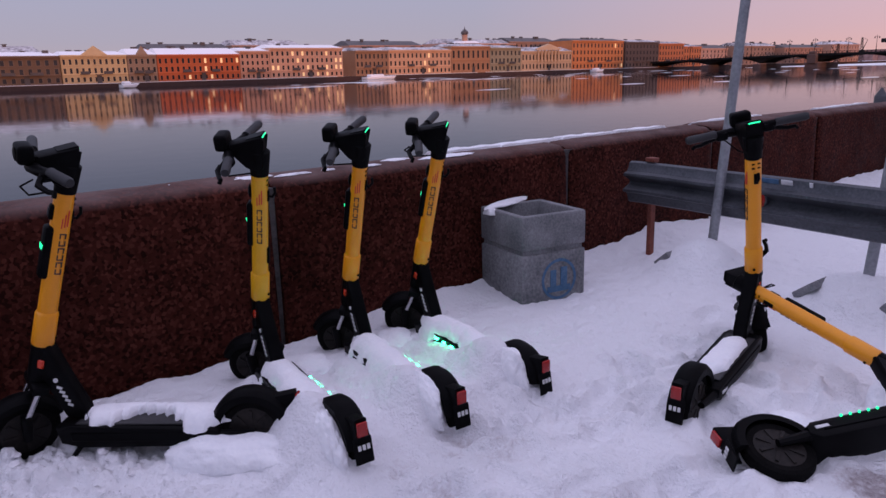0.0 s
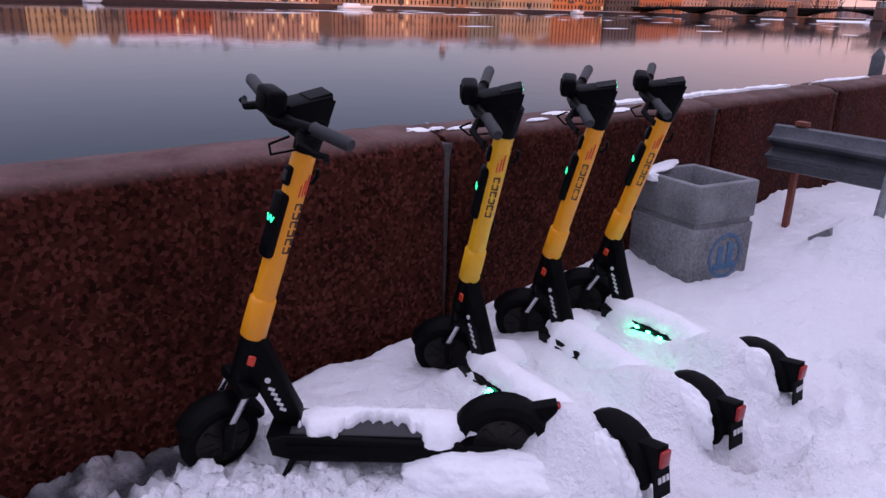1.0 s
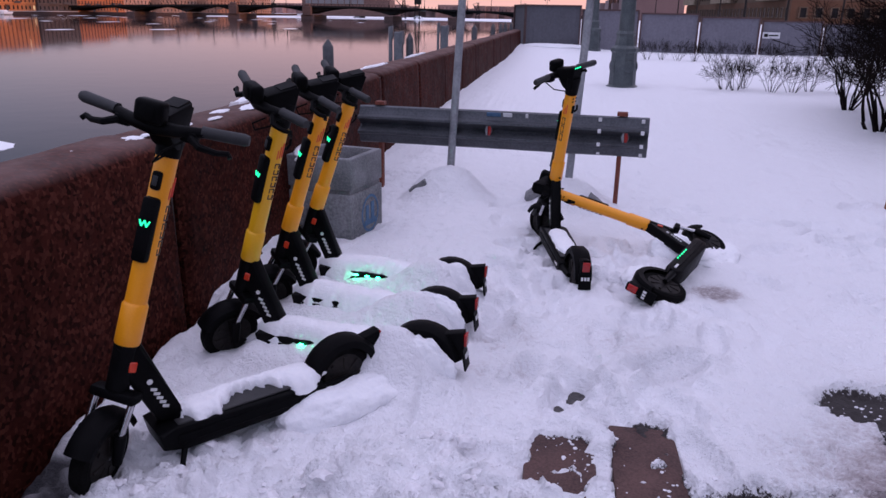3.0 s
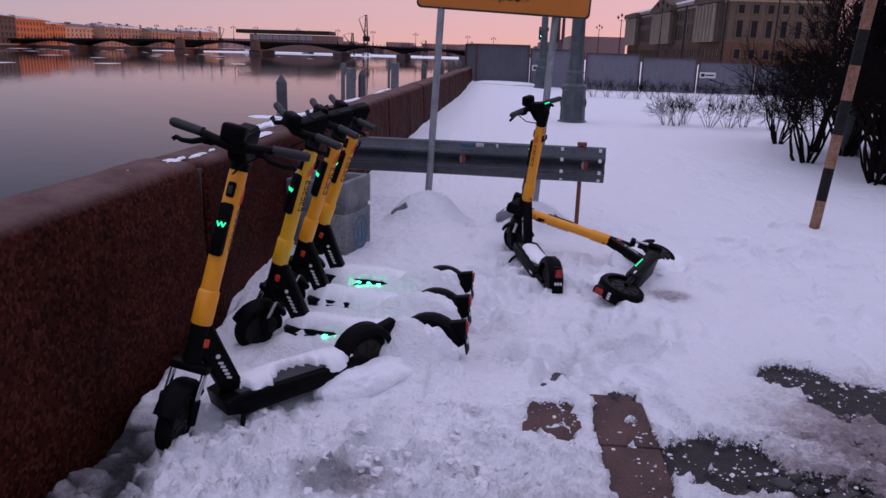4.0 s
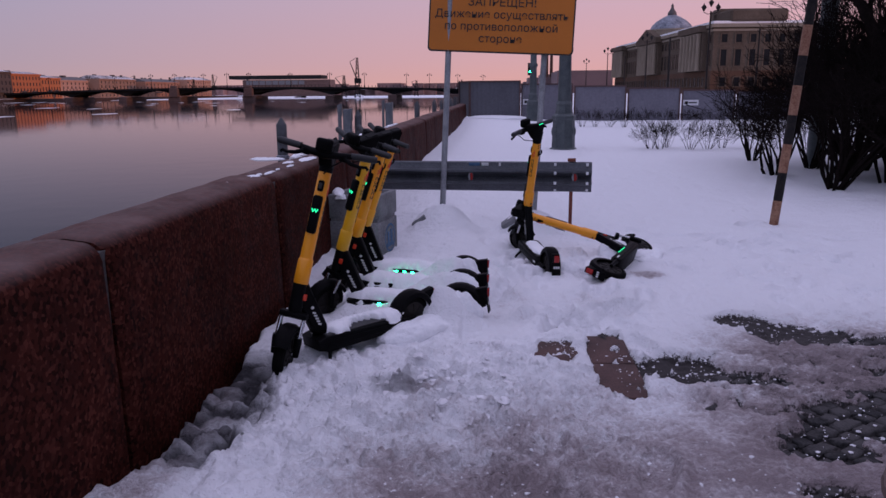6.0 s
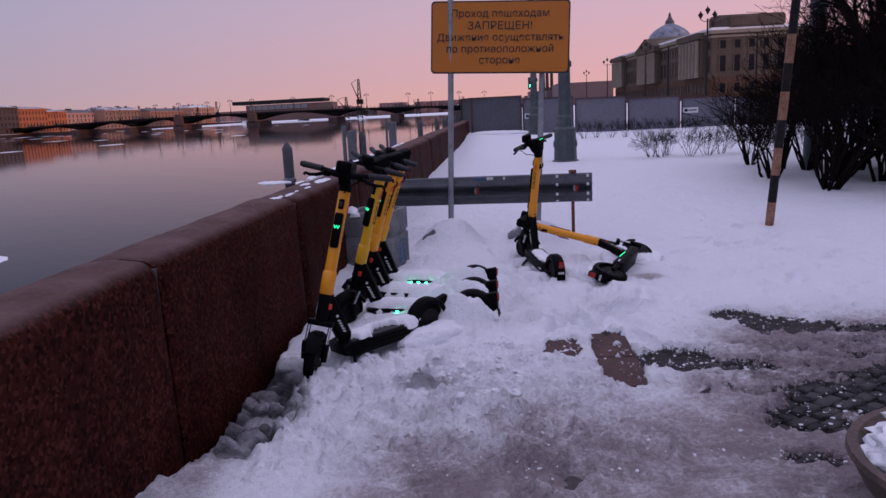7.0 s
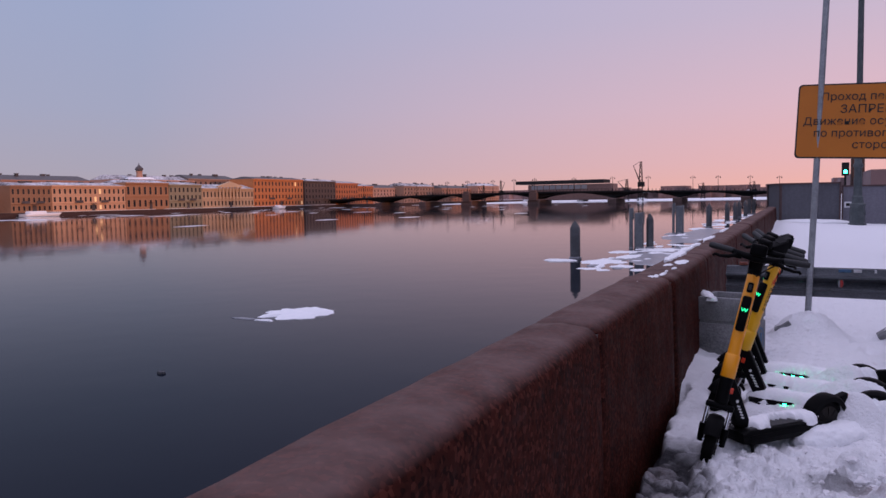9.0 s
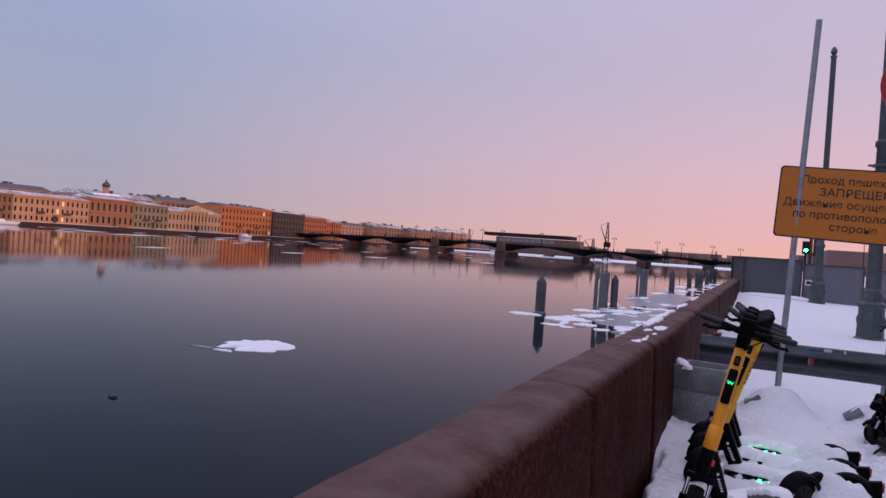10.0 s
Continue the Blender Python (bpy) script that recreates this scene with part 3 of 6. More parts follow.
wall = thing("wall_parapet", "waist-high parapet of red granite blocks", "parapet wall", kind="structure")
JOINTS = [-11.6, -9.5, -7.4, -5.9, -3.78, -0.99, 1.20, 3.46, 5.32, 7.28] + [7.28 + 2.05 * i for i in range(1, 12)]
for i, (a, b) in enumerate(zip(JOINTS, JOINTS[1:])):
    o = new("granite_block", block_mesh("granite_block", b - a - 0.036, i * 3.7))
    o.parent = wall
    o.location = (0.004 * math.sin(i * 2.3), a + 0.018, 0.006 * math.sin(i * 1.7))
bm = B()
box(bm, (-0.135, 9.0, 0.28), (WALL_T - 0.03, 41.2, 1.14))
part("joint_mortar", bm, M_MORTAR, wall, "dark recessed mortar")
bm = B()
box(bm, (-0.45, 450, -1.75), (0.9, 3100, 3.2))
tagged(part("wall_quay", bm, M_GRANITE_FAR), "granite quay face going down into the river", "quay wall", kind="structure")

# plain house blocks behind the walker, out of view, added to shade the quay from the sun
bm = B()
for k in range(9):
    box(bm, (52, -330 + 48 * k, 10.4), (16, 47.0, 21 + (k % 3)))
tagged(part("backdrop_sun_block", bm, M_GRANITE_FAR), "unseen row of plain house blocks keeping the low sun off the quay", "buildings", kind="structure")

# ---- far bank ----
bm = B()
box(bm, (-287, 300, -2.4), (5, 1700, 3.2))
tagged(part("wall_far_quay", bm, M_GRANITE_FAR), "far granite embankment above the waterline", "quay wall", kind="structure")
bm = B()
box(bm, (-1285, 300, -1.3), (2000, 6000, 0.9))
tagged(part("ground_far_bank", bm, M_SNOW), "snowy street along the far bank", "ground", kind="structure")
bm = B()
for y0, y1 in ((30, 178), (196, 262), (268, 420)):
    box(bm, (-284.9, (y0 + y1) / 2, -0.72), (0.6, y1 - y0, 0.2))
tagged(part("trim_far_quay_snow", bm, M_SNOW), "line of snow lying on the far embankment", "snow", kind="structure")


def window_mesh(name, w, h):
    """A raised surround in one piece, with a wider sill; it faces +x."""
    bm = B()
    t = 0.16 * w
    outer = [(-w / 2 - 1.6 * t, -h / 2 - t), (w / 2 + 1.6 * t, -h / 2 - t), (w / 2 + t, h / 2 + t), (-w / 2 - t, h / 2 + t)]
    inner = [(-w / 2, -h / 2), (w / 2, -h / 2), (w / 2, h / 2), (-w / 2, h / 2)]
    rings = [[bm.verts.new((x, p, q)) for p, q in pts] for pts, x in ((outer, -0.02), (outer, 0.18), (inner, 0.14), (inner, -0.02))]
    for a, b in zip(rings, rings[1:] + rings[:1]):
        bridge(bm, a, b)
    me = bpy.data.meshes.new(name)
    bmesh.ops.recalc_face_normals(bm, faces=bm.faces)
    bm.to_mesh(me)
    bm.free()
    return me


def pane_mesh(w, h, m):
    bm = B()
    box(bm, (0.0, 0, 0), (0.06, w, h))
    me = bpy.data.meshes.new("pane")
    bm.to_mesh(me)
    bm.free()
    me.materials.append(m)
    return me


def add_window(t, me, pane, m):
    o = new("window", me)
    o.parent = t
    o.matrix_local = m
    g = new("pane", pane)
    g.parent = o


def house(y0, y1, top, colour, floors, bays, label, x=-290.0, depth=18.0, roof=1.5, base=-0.8, snow=True, pediment=False, columns=False, trim=None, gold=0.0, chimneys=3):
    rnd = random.Random(int(y0 * 10))
    c1 = tuple(c * 0.82 for c in colour)
    stucco = mat("painted_stucco", c1, colour, 0.25, 0.85, 0.02, fine=2.5)
    pale = mat("stucco_trim", tuple(min(1, c * 1.0 + 0.01) for c in colour), tuple(min(1, c * 1.15 + 0.02) for c in colour), 0.3, 0.85, 0.01, fine=3) if trim is None else trim
    w = y1 - y0
    t = thing("town_house", label, "building", pose(x, y0, base), "houses of the far bank")
    h = top - base
    bm = B()
    box(bm, (-depth / 2, w / 2, h / 2), (depth, w - 0.05, h))
    part("wall", bm, stucco, t, smooth=0)
    bm = B()
    box(bm, (0.25, w / 2, h - 0.25), (0.9, w, 0.5))
    box(bm, (0.18, w / 2, h - 0.75), (0.5, w, 0.3))
    part("cornice", bm, pale, t, smooth=0)
    bm = B()
    box(bm, (0.14, w / 2, h / floors + 0.1), (0.35, w - 0.1, 0.32))
    part("string_course", bm, pale, t, smooth=0)
    bm = B()
    a = [bm.verts.new(p) for p in ((0.5, 0, h), (0.5, w, h), (-depth, w, h), (-depth, 0, h))]
    b = [bm.verts.new(p) for p in ((-depth * 0.42, 1.5, h + roof), (-depth * 0.42, w - 1.5, h + roof), (-depth * 0.58, w - 1.5, h + roof), (-depth * 0.58, 1.5, h + roof))]
    bridge(bm, a, b)
    bm.faces.new(b)
    bm.faces.new(a[::-1])
    rf = part("roof", bm, (M_ROOF_PATCHY if x < -291 or y0 > 190 else M_SNOW) if snow else M_ROOF, t, "snow-covered sheet roof" if snow else "dark sheet roof", smooth=0)
    for k in range(chimneys):
        bm = B()
        cy = w * (0.12 + 0.76 * rnd.random())
        cx = -depth * (0.3 + 0.35 * rnd.random())
        box(bm, (cx, cy, h + roof * 0.7), (1.1, 1.2 + rnd.random(), roof * 1.1))
        box(bm, (cx, cy, h + roof * 1.25), (1.3, 1.6 + rnd.random(), 0.25))
        part("chimney", bm, M_ROOF, rf, smooth=0)
    if pediment:
        bm = B()
        slab(bm, [(-w * 0.2, 0), (w * 0.2, 0), (0, 3.2)], (0.3, w / 2, h), (0, 1, 0), (0, 0, 1), 1.0)
        part("pediment", bm, pale, t, smooth=0)
    step = w / bays
    fh = (h - 0.9) / floors
    ww = min(step * 0.42, 1.5)
    frames = []
    for f in range(floors):
        hh = fh * (0.60 if f else 0.52)
        me = window_mesh("window", ww, hh)
        me.materials.append(pale)
        frames.append((me, pane_mesh(ww, hh, M_GLASS), pane_mesh(ww, hh, M_GLINT)))
    for f in range(floors):
        for k in range(bays):
            # a share of panes, gold, gets the painted sun reflection
            add_window(t, frames[f][0], frames[f][2 if rnd.random() < gold else 1], Matrix.Translation((0.0, (k + 0.5) * step, fh * (f + 0.5))))
    if columns:
        for k in range(7):
            bm = B()
            cy = w * (0.3 + 0.4 * k / 6)
            lathe(bm, [(0.55, 0), (0.5, 0.3), (0.42, h * 0.6 - 0.4), (0.6, h * 0.6)], (0.9, cy, fh), n=10)
            part("column", bm, pale, t)
        bm = B()
        box(bm, (0.8, w / 2, fh + h * 0.6 + 0.3), (1.8, w * 0.48, 0.7))
        slab(bm, [(-w * 0.24, 0), (w * 0.24, 0), (0, 2.6)], (0.9, w / 2, fh + h * 0.6 + 0.65), (0, 1, 0), (0, 0, 1), 1.6)
        part("pediment", bm, pale, t, smooth=0)
    # door in the middle
    bm = B()
    box(bm, (0.1, w / 2 + step / 2, 1.5), (0.3, 1.7, 3.0))
    box(bm, (0.5, w / 2 + step / 2, 3.3), (1.4, 2.6, 0.2))
    part("door", bm, M_ROOF, t, "dark entrance door with a small canopy", smooth=0)
    # balcony on some fronts
    if floors > 2:
        for cy in (w * 0.33, w * 0.68):
            bm = B()
            box(bm, (0.6, cy, fh + 0.35), (1.1, step * 1.5, 0.2))
            box(bm, (1.1, cy, fh + 0.9), (0.08, step * 1.5, 0.9))
            part("balcony", bm, M_ROOF, t, smooth=0)
    return t


HOUSES = [
    (18, 42, 9.4, (0.30, 0.21, 0.13), 3, 9, "dim brown stucco town house with snowy roof", {}),
    (42, 67, 9.2, (0.16, 0.10, 0.065), 3, 9, "dark brown stucco town house with low porch", {}),
    (67.3, 90, 9.4, (0.58, 0.43, 0.24), 3, 11, "cream stucco town house with central gable", {"pediment": True}),
    (90.2, 101, 9.4, (0.30, 0.21, 0.15), 3, 5, "grey-brown stucco town house with pediment", {"pediment": True, "roof": 2.4}),
    (101.2, 134.8, 9.4, (0.50, 0.125, 0.045), 3, 15, "long brick-red stucco town house with snowy roof", {"gold": 0.22, "roof": 2.6}),
    (135, 148.3, 10.6, (0.55, 0.32, 0.23), 4, 6, "pink stucco town house with tall centre window", {}),
    (148.5, 184.5, 11.8, (0.60, 0.36, 0.25), 4, 15, "pale pink stucco town house with rows of windows", {"gold": 0.25}),
    (191.3, 209.8, 10.6, (0.34, 0.19, 0.11), 3, 8, "brown stucco town house with dark side wall", {}),
    (210, 248.7, 10.8, (0.66, 0.40, 0.25), 3, 15, "peach stucco town house with painted sun glints in its windows", {"gold": 0.12}),
    (248.9, 275.8, 12.5, (0.42, 0.22, 0.12), 2, 8, "brown stucco church house with arched windows", {}),
    (276, 299.2, 11.8, (0.33, 0.29, 0.20), 3, 8, "grey-green stucco town house", {}),
    (299.4, 341.3, 9.9, (0.56, 0.40, 0.26), 2, 15, "cream stucco mansion with a columned portico", {"columns": True, "roof": 2.4}),
    (341.5, 390, 15.8, (0.58, 0.22, 0.08), 4, 15, "tall orange stucco apartment house", {"gold": 0.04, "snow": False}),
    (392, 427.5, 15.2, (0.10, 0.075, 0.07), 4, 10, "dark unlit apartment house with snowy roof", {}),
    (427.7, 456.5, 14.3, (0.50, 0.17, 0.07), 4, 9, "red-orange stucco apartment house", {}),
    (456.7, 478, 12.4, (0.52, 0.18, 0.07), 3, 7, "low orange stucco house by the bridge", {}),
]
for y0, y1, top, col, fl, bays, label, kw in HOUSES:
    house(y0, y1, top, col, fl, bays, label, **kw)
# a second row of roofs and fronts beyond the first
SECOND = [(20, 70, 11.6), (110, 150, 12.6), (150, 186, 14.4), (214, 262, 14.4), (276, 335, 15.6), (330, 372, 16.8), (395, 440, 16.6), (480, 530, 11.5), (534, 590, 13), (594, 660, 11.5), (664, 720, 14)]
for k, (y0, y1, top) in enumerate(SECOND):
    far = y0 > 470
    house(y0, y1, top, ((0.36, 0.19, 0.13), (0.46, 0.27, 0.20), (0.30, 0.18, 0.13))[k % 3], 4, 10, "snow-roofed town house in the row behind", x=-330.0 if not far else -300.0 + 6 * (k - 7), roof=2.6, chimneys=5, snow=k % 2 == 0)


def church():
    t = thing("church", "church with a slim drum and dark onion dome", "church", pose(-318, 283, -0.8) @ Matrix.Diagonal((0.83, 0.83, 0.83, 1)))
    bm = B()
    box(bm, (0, 0, 9.5), (14, 16, 19))
    part("wall", bm, mat("church_stucco", (0.36, 0.20, 0.13), (0.44, 0.25, 0.16), 0.3, 0.85, 0.01), t, smooth=0)
    bm = B()
    lathe(bm, [(10, 19), (8, 20.4), (2.4, 20.6), (1.2, 20.8)], n=8)
    part("roof", bm, M_SNOW, t, "snow-covered hipped roof", smooth=0)
    bm = B()
    lathe(bm, [(2.1, 19), (1.9, 24.2), (2.3, 24.3), (2.3, 24.7), (1.6, 24.8)], n=12)
    part("drum", bm, mat("drum_stucco", (0.40, 0.22, 0.15), (0.46, 0.26, 0.18), 0.5, 0.85), t)
    bm = B()
    lathe(bm, [(1.6, 24.7), (2.5, 25.4), (2.6, 26.2), (1.9, 27.2), (0.9, 28.0), (0.25, 28.9), (0.06, 30.2)], n=16)
    part("onion_dome", bm, M_ROOF, t, "dark onion dome")


church()

# ---- bridge ----
PIERS = [-250, -217, -186, -142, -95, -59, -24]
bridge_thing = thing("bridge", "long dark arched road bridge over the river", "bridge", pose(0, 430, 0))
ends = [-292] + PIERS + [14]
deck_top = lambda x: max(1.6, 4.9 - 2.6 * ((x + 150) / 150) ** 2)
bm = B()
xs_ = [-310 + 8 * i for i in range(43)]
top_ = [(x, deck_top(x)) for x in xs_]
slab(bm, top_ + [(x, z - 1.0) for x, z in top_[::-1]], (0, 0, 0), (1, 0, 0), (0, 0, 1), 22)
part("deck", bm, M_BRIDGE, bridge_thing, smooth=0)
for a, b in zip(ends, ends[1:]):
    bm = B()
    n_ = 12
    up = [(a + (b - a) * i / n_, deck_top(a + (b - a) * i / n_) - 0.9) for i in range(n_ + 1)]
    lo = [(a + (b - a) * i / n_, min(z - 0.3, -1.5 + (z + 1.2) * math.sin(math.pi * (0.06 + 0.88 * i / n_)) ** 0.6)) for i, (x, z) in enumerate(up)]
    slab(bm, up + lo[::-1], (0, 0, 0), (1, 0, 0), (0, 0, 1), 18)
    part("arch_span", bm, M_BRIDGE, bridge_thing, smooth=0)
for i, x in enumerate(PIERS):
    bm = B()
    big = i in (2, 3)
    box(bm, (x, 0, -1.6), (7.5 if big else 5.0, 25, 3.2), bevel=0.4)
    if big:
        box(bm, (x, -11.8, 2.0), (5, 3, 5.0), bevel=0.3)
        box(bm, (x, -11.8, 5.2), (3.6, 2.6, 1.6), bevel=0.3)
    part("pier", bm, M_PIER, bridge_thing, smooth=0)
bm = B()
for i in range(150):
    x = -292 + 2.05 * i
    box(bm, (x, -10.8, deck_top(x) + 0.5), (0.25, 0.2, 1.0))
box(bm, (-142, -10.8, 5.8), (90, 0.25, 0.15))
tagged(part("railing", bm, M_BRIDGE, bridge_thing, smooth=0), kind="stuff")


def bridge_lamp(x):
    bm = B()
    z = deck_top(x)
    tube(bm, (0, 0, 0), (0, 0, 8.2), 0.16, 0.10, 6)
    for s in (-1, 1):
        path_tube(bm, [(0, 0, 7.2), (0.7 * s, 0, 7.7), (1.1 * s, 0, 7.3)], 0.07, 5)
        lathe(bm, [(0.1, 0), (0.32, 0.25), (0.25, 0.7), (0.05, 0.85)], (1.1 * s, 0, 6.6), n=6)
    box(bm, (0, 0, 0.6), (0.6, 0.6, 1.2))
    o = part("street_lamp", bm, M_BRIDGE)
    o.location = (x, 420, z)
    tagged(o, "dark two-armed street lamp on the bridge parapet", "street lamp", "bridge lamps")
    return o


lamp0 = bridge_lamp(-200)
for x in (-262, -238, -222, -186, -172, -155, -142, -120, -95, -75, -52, -38, -22, -8):
    copy_thing(lamp0, pose(x, 420 + (8 if x % 4 == 0 else 0), deck_top(x)))

# far riverside past the bridge
bm = B()
rnd = random.Random(5)
for i in range(60):
    x = -420 + 9 * i
    w_, h_ = 6 + rnd.random() * 12, 5 + rnd.random() * 7
    box(bm, (x, 900 + 60 * rnd.random(), -2 + h_ / 2), (w_ * 2, 20, h_ + 4))
tagged(part("backdrop_far_shore", bm, mat("far_shore_walls", (0.16, 0.10, 0.10), (0.34, 0.23, 0.22), 0.03, 0.9, fine=0.2), smooth=0), "low distant buildings past the bridge", "buildings", kind="structure")
bm = B()
for i in range(60):
    x = -420 + 9 * i
    box(bm, (x, 905 + 60 * rnd.random(), 4 + 3 * rnd.random()), (12 * rnd.random() + 5, 20, 0.8))
tagged(part("backdrop_far_shore_roofs", bm, M_SNOW, smooth=0), "snowy roofs past the bridge", "roofs", kind="structure")
bm = B()
box(bm, (-90, 640, -2.42), (330, 330, 0.16))
tagged(part("river_ice_sheet", bm, M_SNOW, smooth=0), "snow-covered ice sheet beyond the bridge", "ice", kind="stuff")


def hall():
    t = thing("terminal_hall", "long flat-roofed dark hall past the bridge", "building", pose(-158, 560, -1))
    bm = B()
    box(bm, (0, 0, 6), (66, 20, 12))
    part("wall", bm, M_PIER, t, smooth=0)
    bm = B()
    box(bm, (-8, 0, 14), (70, 22, 2.6))
    part("roof", bm, M_BRIDGE, t, smooth=0)
    for k in range(9):
        bm = B()
        box(bm, (-28 + 5 * k, -10.1, 10), (4.2, 0.4, 3.0))
        part("window", bm, M_PILE_LIGHT, t, smooth=0)


hall()


def crane(x, y, h, lean, label):
    t = thing("harbour_crane", label, "crane", pose(x, y, -2))
    bm = B()
    for s in (-1, 1):
        for q in (-1, 1):
            tube(bm, (1.6 * s, 1.6 * q, 0), (0.4 * s + lean * 0.1, 0.4 * q, h), 0.22, 0.16, 4)
    for k in range(9):
        z0, z1 = h * k / 9, h * (k + 1) / 9
        f0, f1 = 1.6 - 1.2 * k / 9, 1.6 - 1.2 * (k + 1) / 9
        tube(bm, (-f0, -f0, z0), (f1 + lean * 0.1 * k / 9, -f1, z1), 0.16, 0.16, 4)
        tube(bm, (f0, f0, z0), (-f1, f1, z1), 0.16, 0.16, 4)
    part("tower", bm, M_BRIDGE, t)
    bm = B()
    tube(bm, (0, 0, h * 0.45), (-lean, 0, h * 0.9), 0.4, 0.2, 4)
    tube(bm, (0, 0, h), (-lean, 0, h * 0.9), 0.12, 0.12, 4)
    box(bm, (0.5, 0, h * 0.42), (4, 3.4, 3.2))
    part("jib", bm, M_BRIDGE, t)


crane(-92.0, 487, 25.6, 4.5, "tall dark lattice crane")
crane(-108, 520, 15, 6, "low dark lattice crane")
crane(-250, 600, 15, 5, "distant small lattice crane")
for x_, y_, h_ in ((-352, 640, 17), (-330, 660, 20), (-292, 650, 18), (-268, 690, 21), (-225, 660, 16), (-70, 640, 13), (-34, 700, 14)):
    crane(x_, y_, h_, 4 if x_ % 4 else -4, "distant thin lattice crane over the far port")


def boat(x, y, l, label):
    t = thing("river_boat", label, "boat", pose(x, y, -2.5, 0, 0, 90))
    bm = B()
    slab(bm, [(-l / 2, 0.1), (-l / 2, 1.2), (l / 2 + 1.0, 1.5), (l / 2 - 0.5, 0.1)], (0, 0, 0), (1, 0, 0), (0, 0, 1), 5, 0.3)
    part("hull", bm, M_SNOW, t)
    bm = B()
    box(bm, (-l * 0.1, 0, 1.7), (l * 0.5, 3.6, 1.2), bevel=0.4)
    part("cabin", bm, M_SNOW, t)


boat(-279, 196, 15, "white excursion boat moored by the far bank")
boat(-279, 86, 5, "small white boat moored by the far bank")
boat(-280, 352, 6, "small dark-trimmed boat moored by the far bank")
for x in (-150, -105, -195):
    boat(x, 560, 16, "white boat moored past the bridge")

# ---- piles and ice in the near river ----


def pile(x, y, top, w, m, pointed, label):
    t = thing("mooring_pile", label, "pile", pose(x, y, -3.0), "mooring piles")
    bm = B()
    h = top + 3.0
    if pointed:
        lathe(bm, [(w, 0), (w, h - 0.45), (w * 0.95, h - 0.42), (0.04, h)], n=10)
    else:
        box(bm, (0, 0, h / 2), (2 * w, 2 * w, h), bevel=0.05)
        box(bm, (w * 0.9, 0, h - 0.4), (0.14, 2.3 * w, 0.9))
    part("shaft", bm, m, t)
    bm = B()
    lathe(bm, [(w * 1.2, 0.35), (w * 1.25, 0.62), (w * 1.0, 0.66)], n=10)
    part("ice_collar", bm, M_ICE, t)
    return t


pile(-11.95, 41.65, -0.04, 0.32, M_PILE, True, "dark pointed steel mooring pile")
pile(-10.4, 51.5, 0.55, 0.13, M_PILE_LIGHT, False, "grey square mooring pile beside a dark one")
pile(-9.85, 51.7, 0.20, 0.30, M_PILE_LIGHT, False, "wide grey mooring pile")
pile(-9.1, 52.0, 0.15, 0.27, M_PILE, True, "dark mooring pile beside grey ones")
pile(-10.6, 73.8, 0.6, 0.12, M_PILE_LIGHT, False, "thin grey mooring pile")
pile(-10.0, 74.0, 0.35, 0.36, M_PILE_LIGHT, False, "wide grey mooring pile")
for x, y in ((-8.6, 88), (-8.2, 108), (-7.4, 112), (-7.9, 128), (-7.2, 132), (-7.6, 150), (-7.0, 154)):
    pile(x, y, 0.35, 0.34, M_PILE, y % 4 == 0, "distant dark mooring pile")


def floe(name, x, y, rx, ry, h, seed, material, label, z=-2.52, n=40, rings=5, group="", soft=False):
    """A flat broken sheet with a ragged outline and a bevelled, uneven top."""
    bm = B()
    rad = [1 + 0.42 * fbm(math.cos(2 * math.pi * i / n) * 2.0 + seed, math.sin(2 * math.pi * i / n) * 2.0, seed) + 0.16 * noise.noise((i * 0.9, seed, 0)) for i in range(n)]
    prev = None
    for k in range(rings + 1):
        f = 1 - k / (rings + 0.5)
        row = []
        for i in range(n):
            a = 2 * math.pi * i / n
            px, py = rx * rad[i] * f * math.cos(a), ry * rad[i] * f * math.sin(a)
            zz = h * (0.0 if k == 0 else min(1, 0.75 + 0.25 * k / rings) * (1 + 0.35 * noise.noise((px * 1.5 / max(rx, ry) * 3 + seed, py * 1.5 / max(rx, ry) * 3, seed))))
            if soft:
                zz = h * (1 - f ** 3) * (1 + 0.6 * noise.noise((px * 40, py * 40, seed)))
            row.append(bm.verts.new((px * (1.0 if k else 1.02), py * (1.0 if k else 1.02), zz if k else (-0.004 if soft else -0.02))))
        if prev:
            bridge(bm, prev, row)
        else:
            bm.faces.new(row[::-1])
        prev = row
    bm.faces.new(prev)
    o = part(name, bm, material)
    o.location = (x, y, z)
    return tagged(o, label, "ice" if material in (M_ICE,) or name.startswith("ice") else "snow", group)


floe("ice_floe", -15.4, 17.1, 1.15, 1.25, 0.09, 1.3, M_SNOW, "snow-covered ice floe drifting on dark water", group="ice floes")
floe("ice_floe", -15.5, 15.4, 0.35, 0.14, 0.04, 4.3, M_SNOW, "small ice fragment beside a floe", group="ice floes")
floe("ice_floe", -16.4, 15.5, 0.6, 0.12, 0.03, 6.3, M_ICE, "thin grey sliver of ice", group="ice floes")
floe("ice_floe", -12.75, 8.3, 0.12, 0.07, 0.06, 8.3, M_PILE, "small dark lump of ice on the water", group="ice floes")
rnd = random.Random(11)
for i in range(64):
    x, y = -4.6 - 5.4 * rnd.random(), 35 + 22 * rnd.random() ** 1.3
    floe("ice_floe", x, y, 0.25 + 0.6 * rnd.random() ** 2, 0.25 + 0.7 * rnd.random() ** 2, 0.03 + 0.05 * rnd.random(), i * 3.9, M_SNOW if i % 5 else M_ICE, "small broken plate of snowy ice by the quay", n=16, rings=2, group="ice floes")
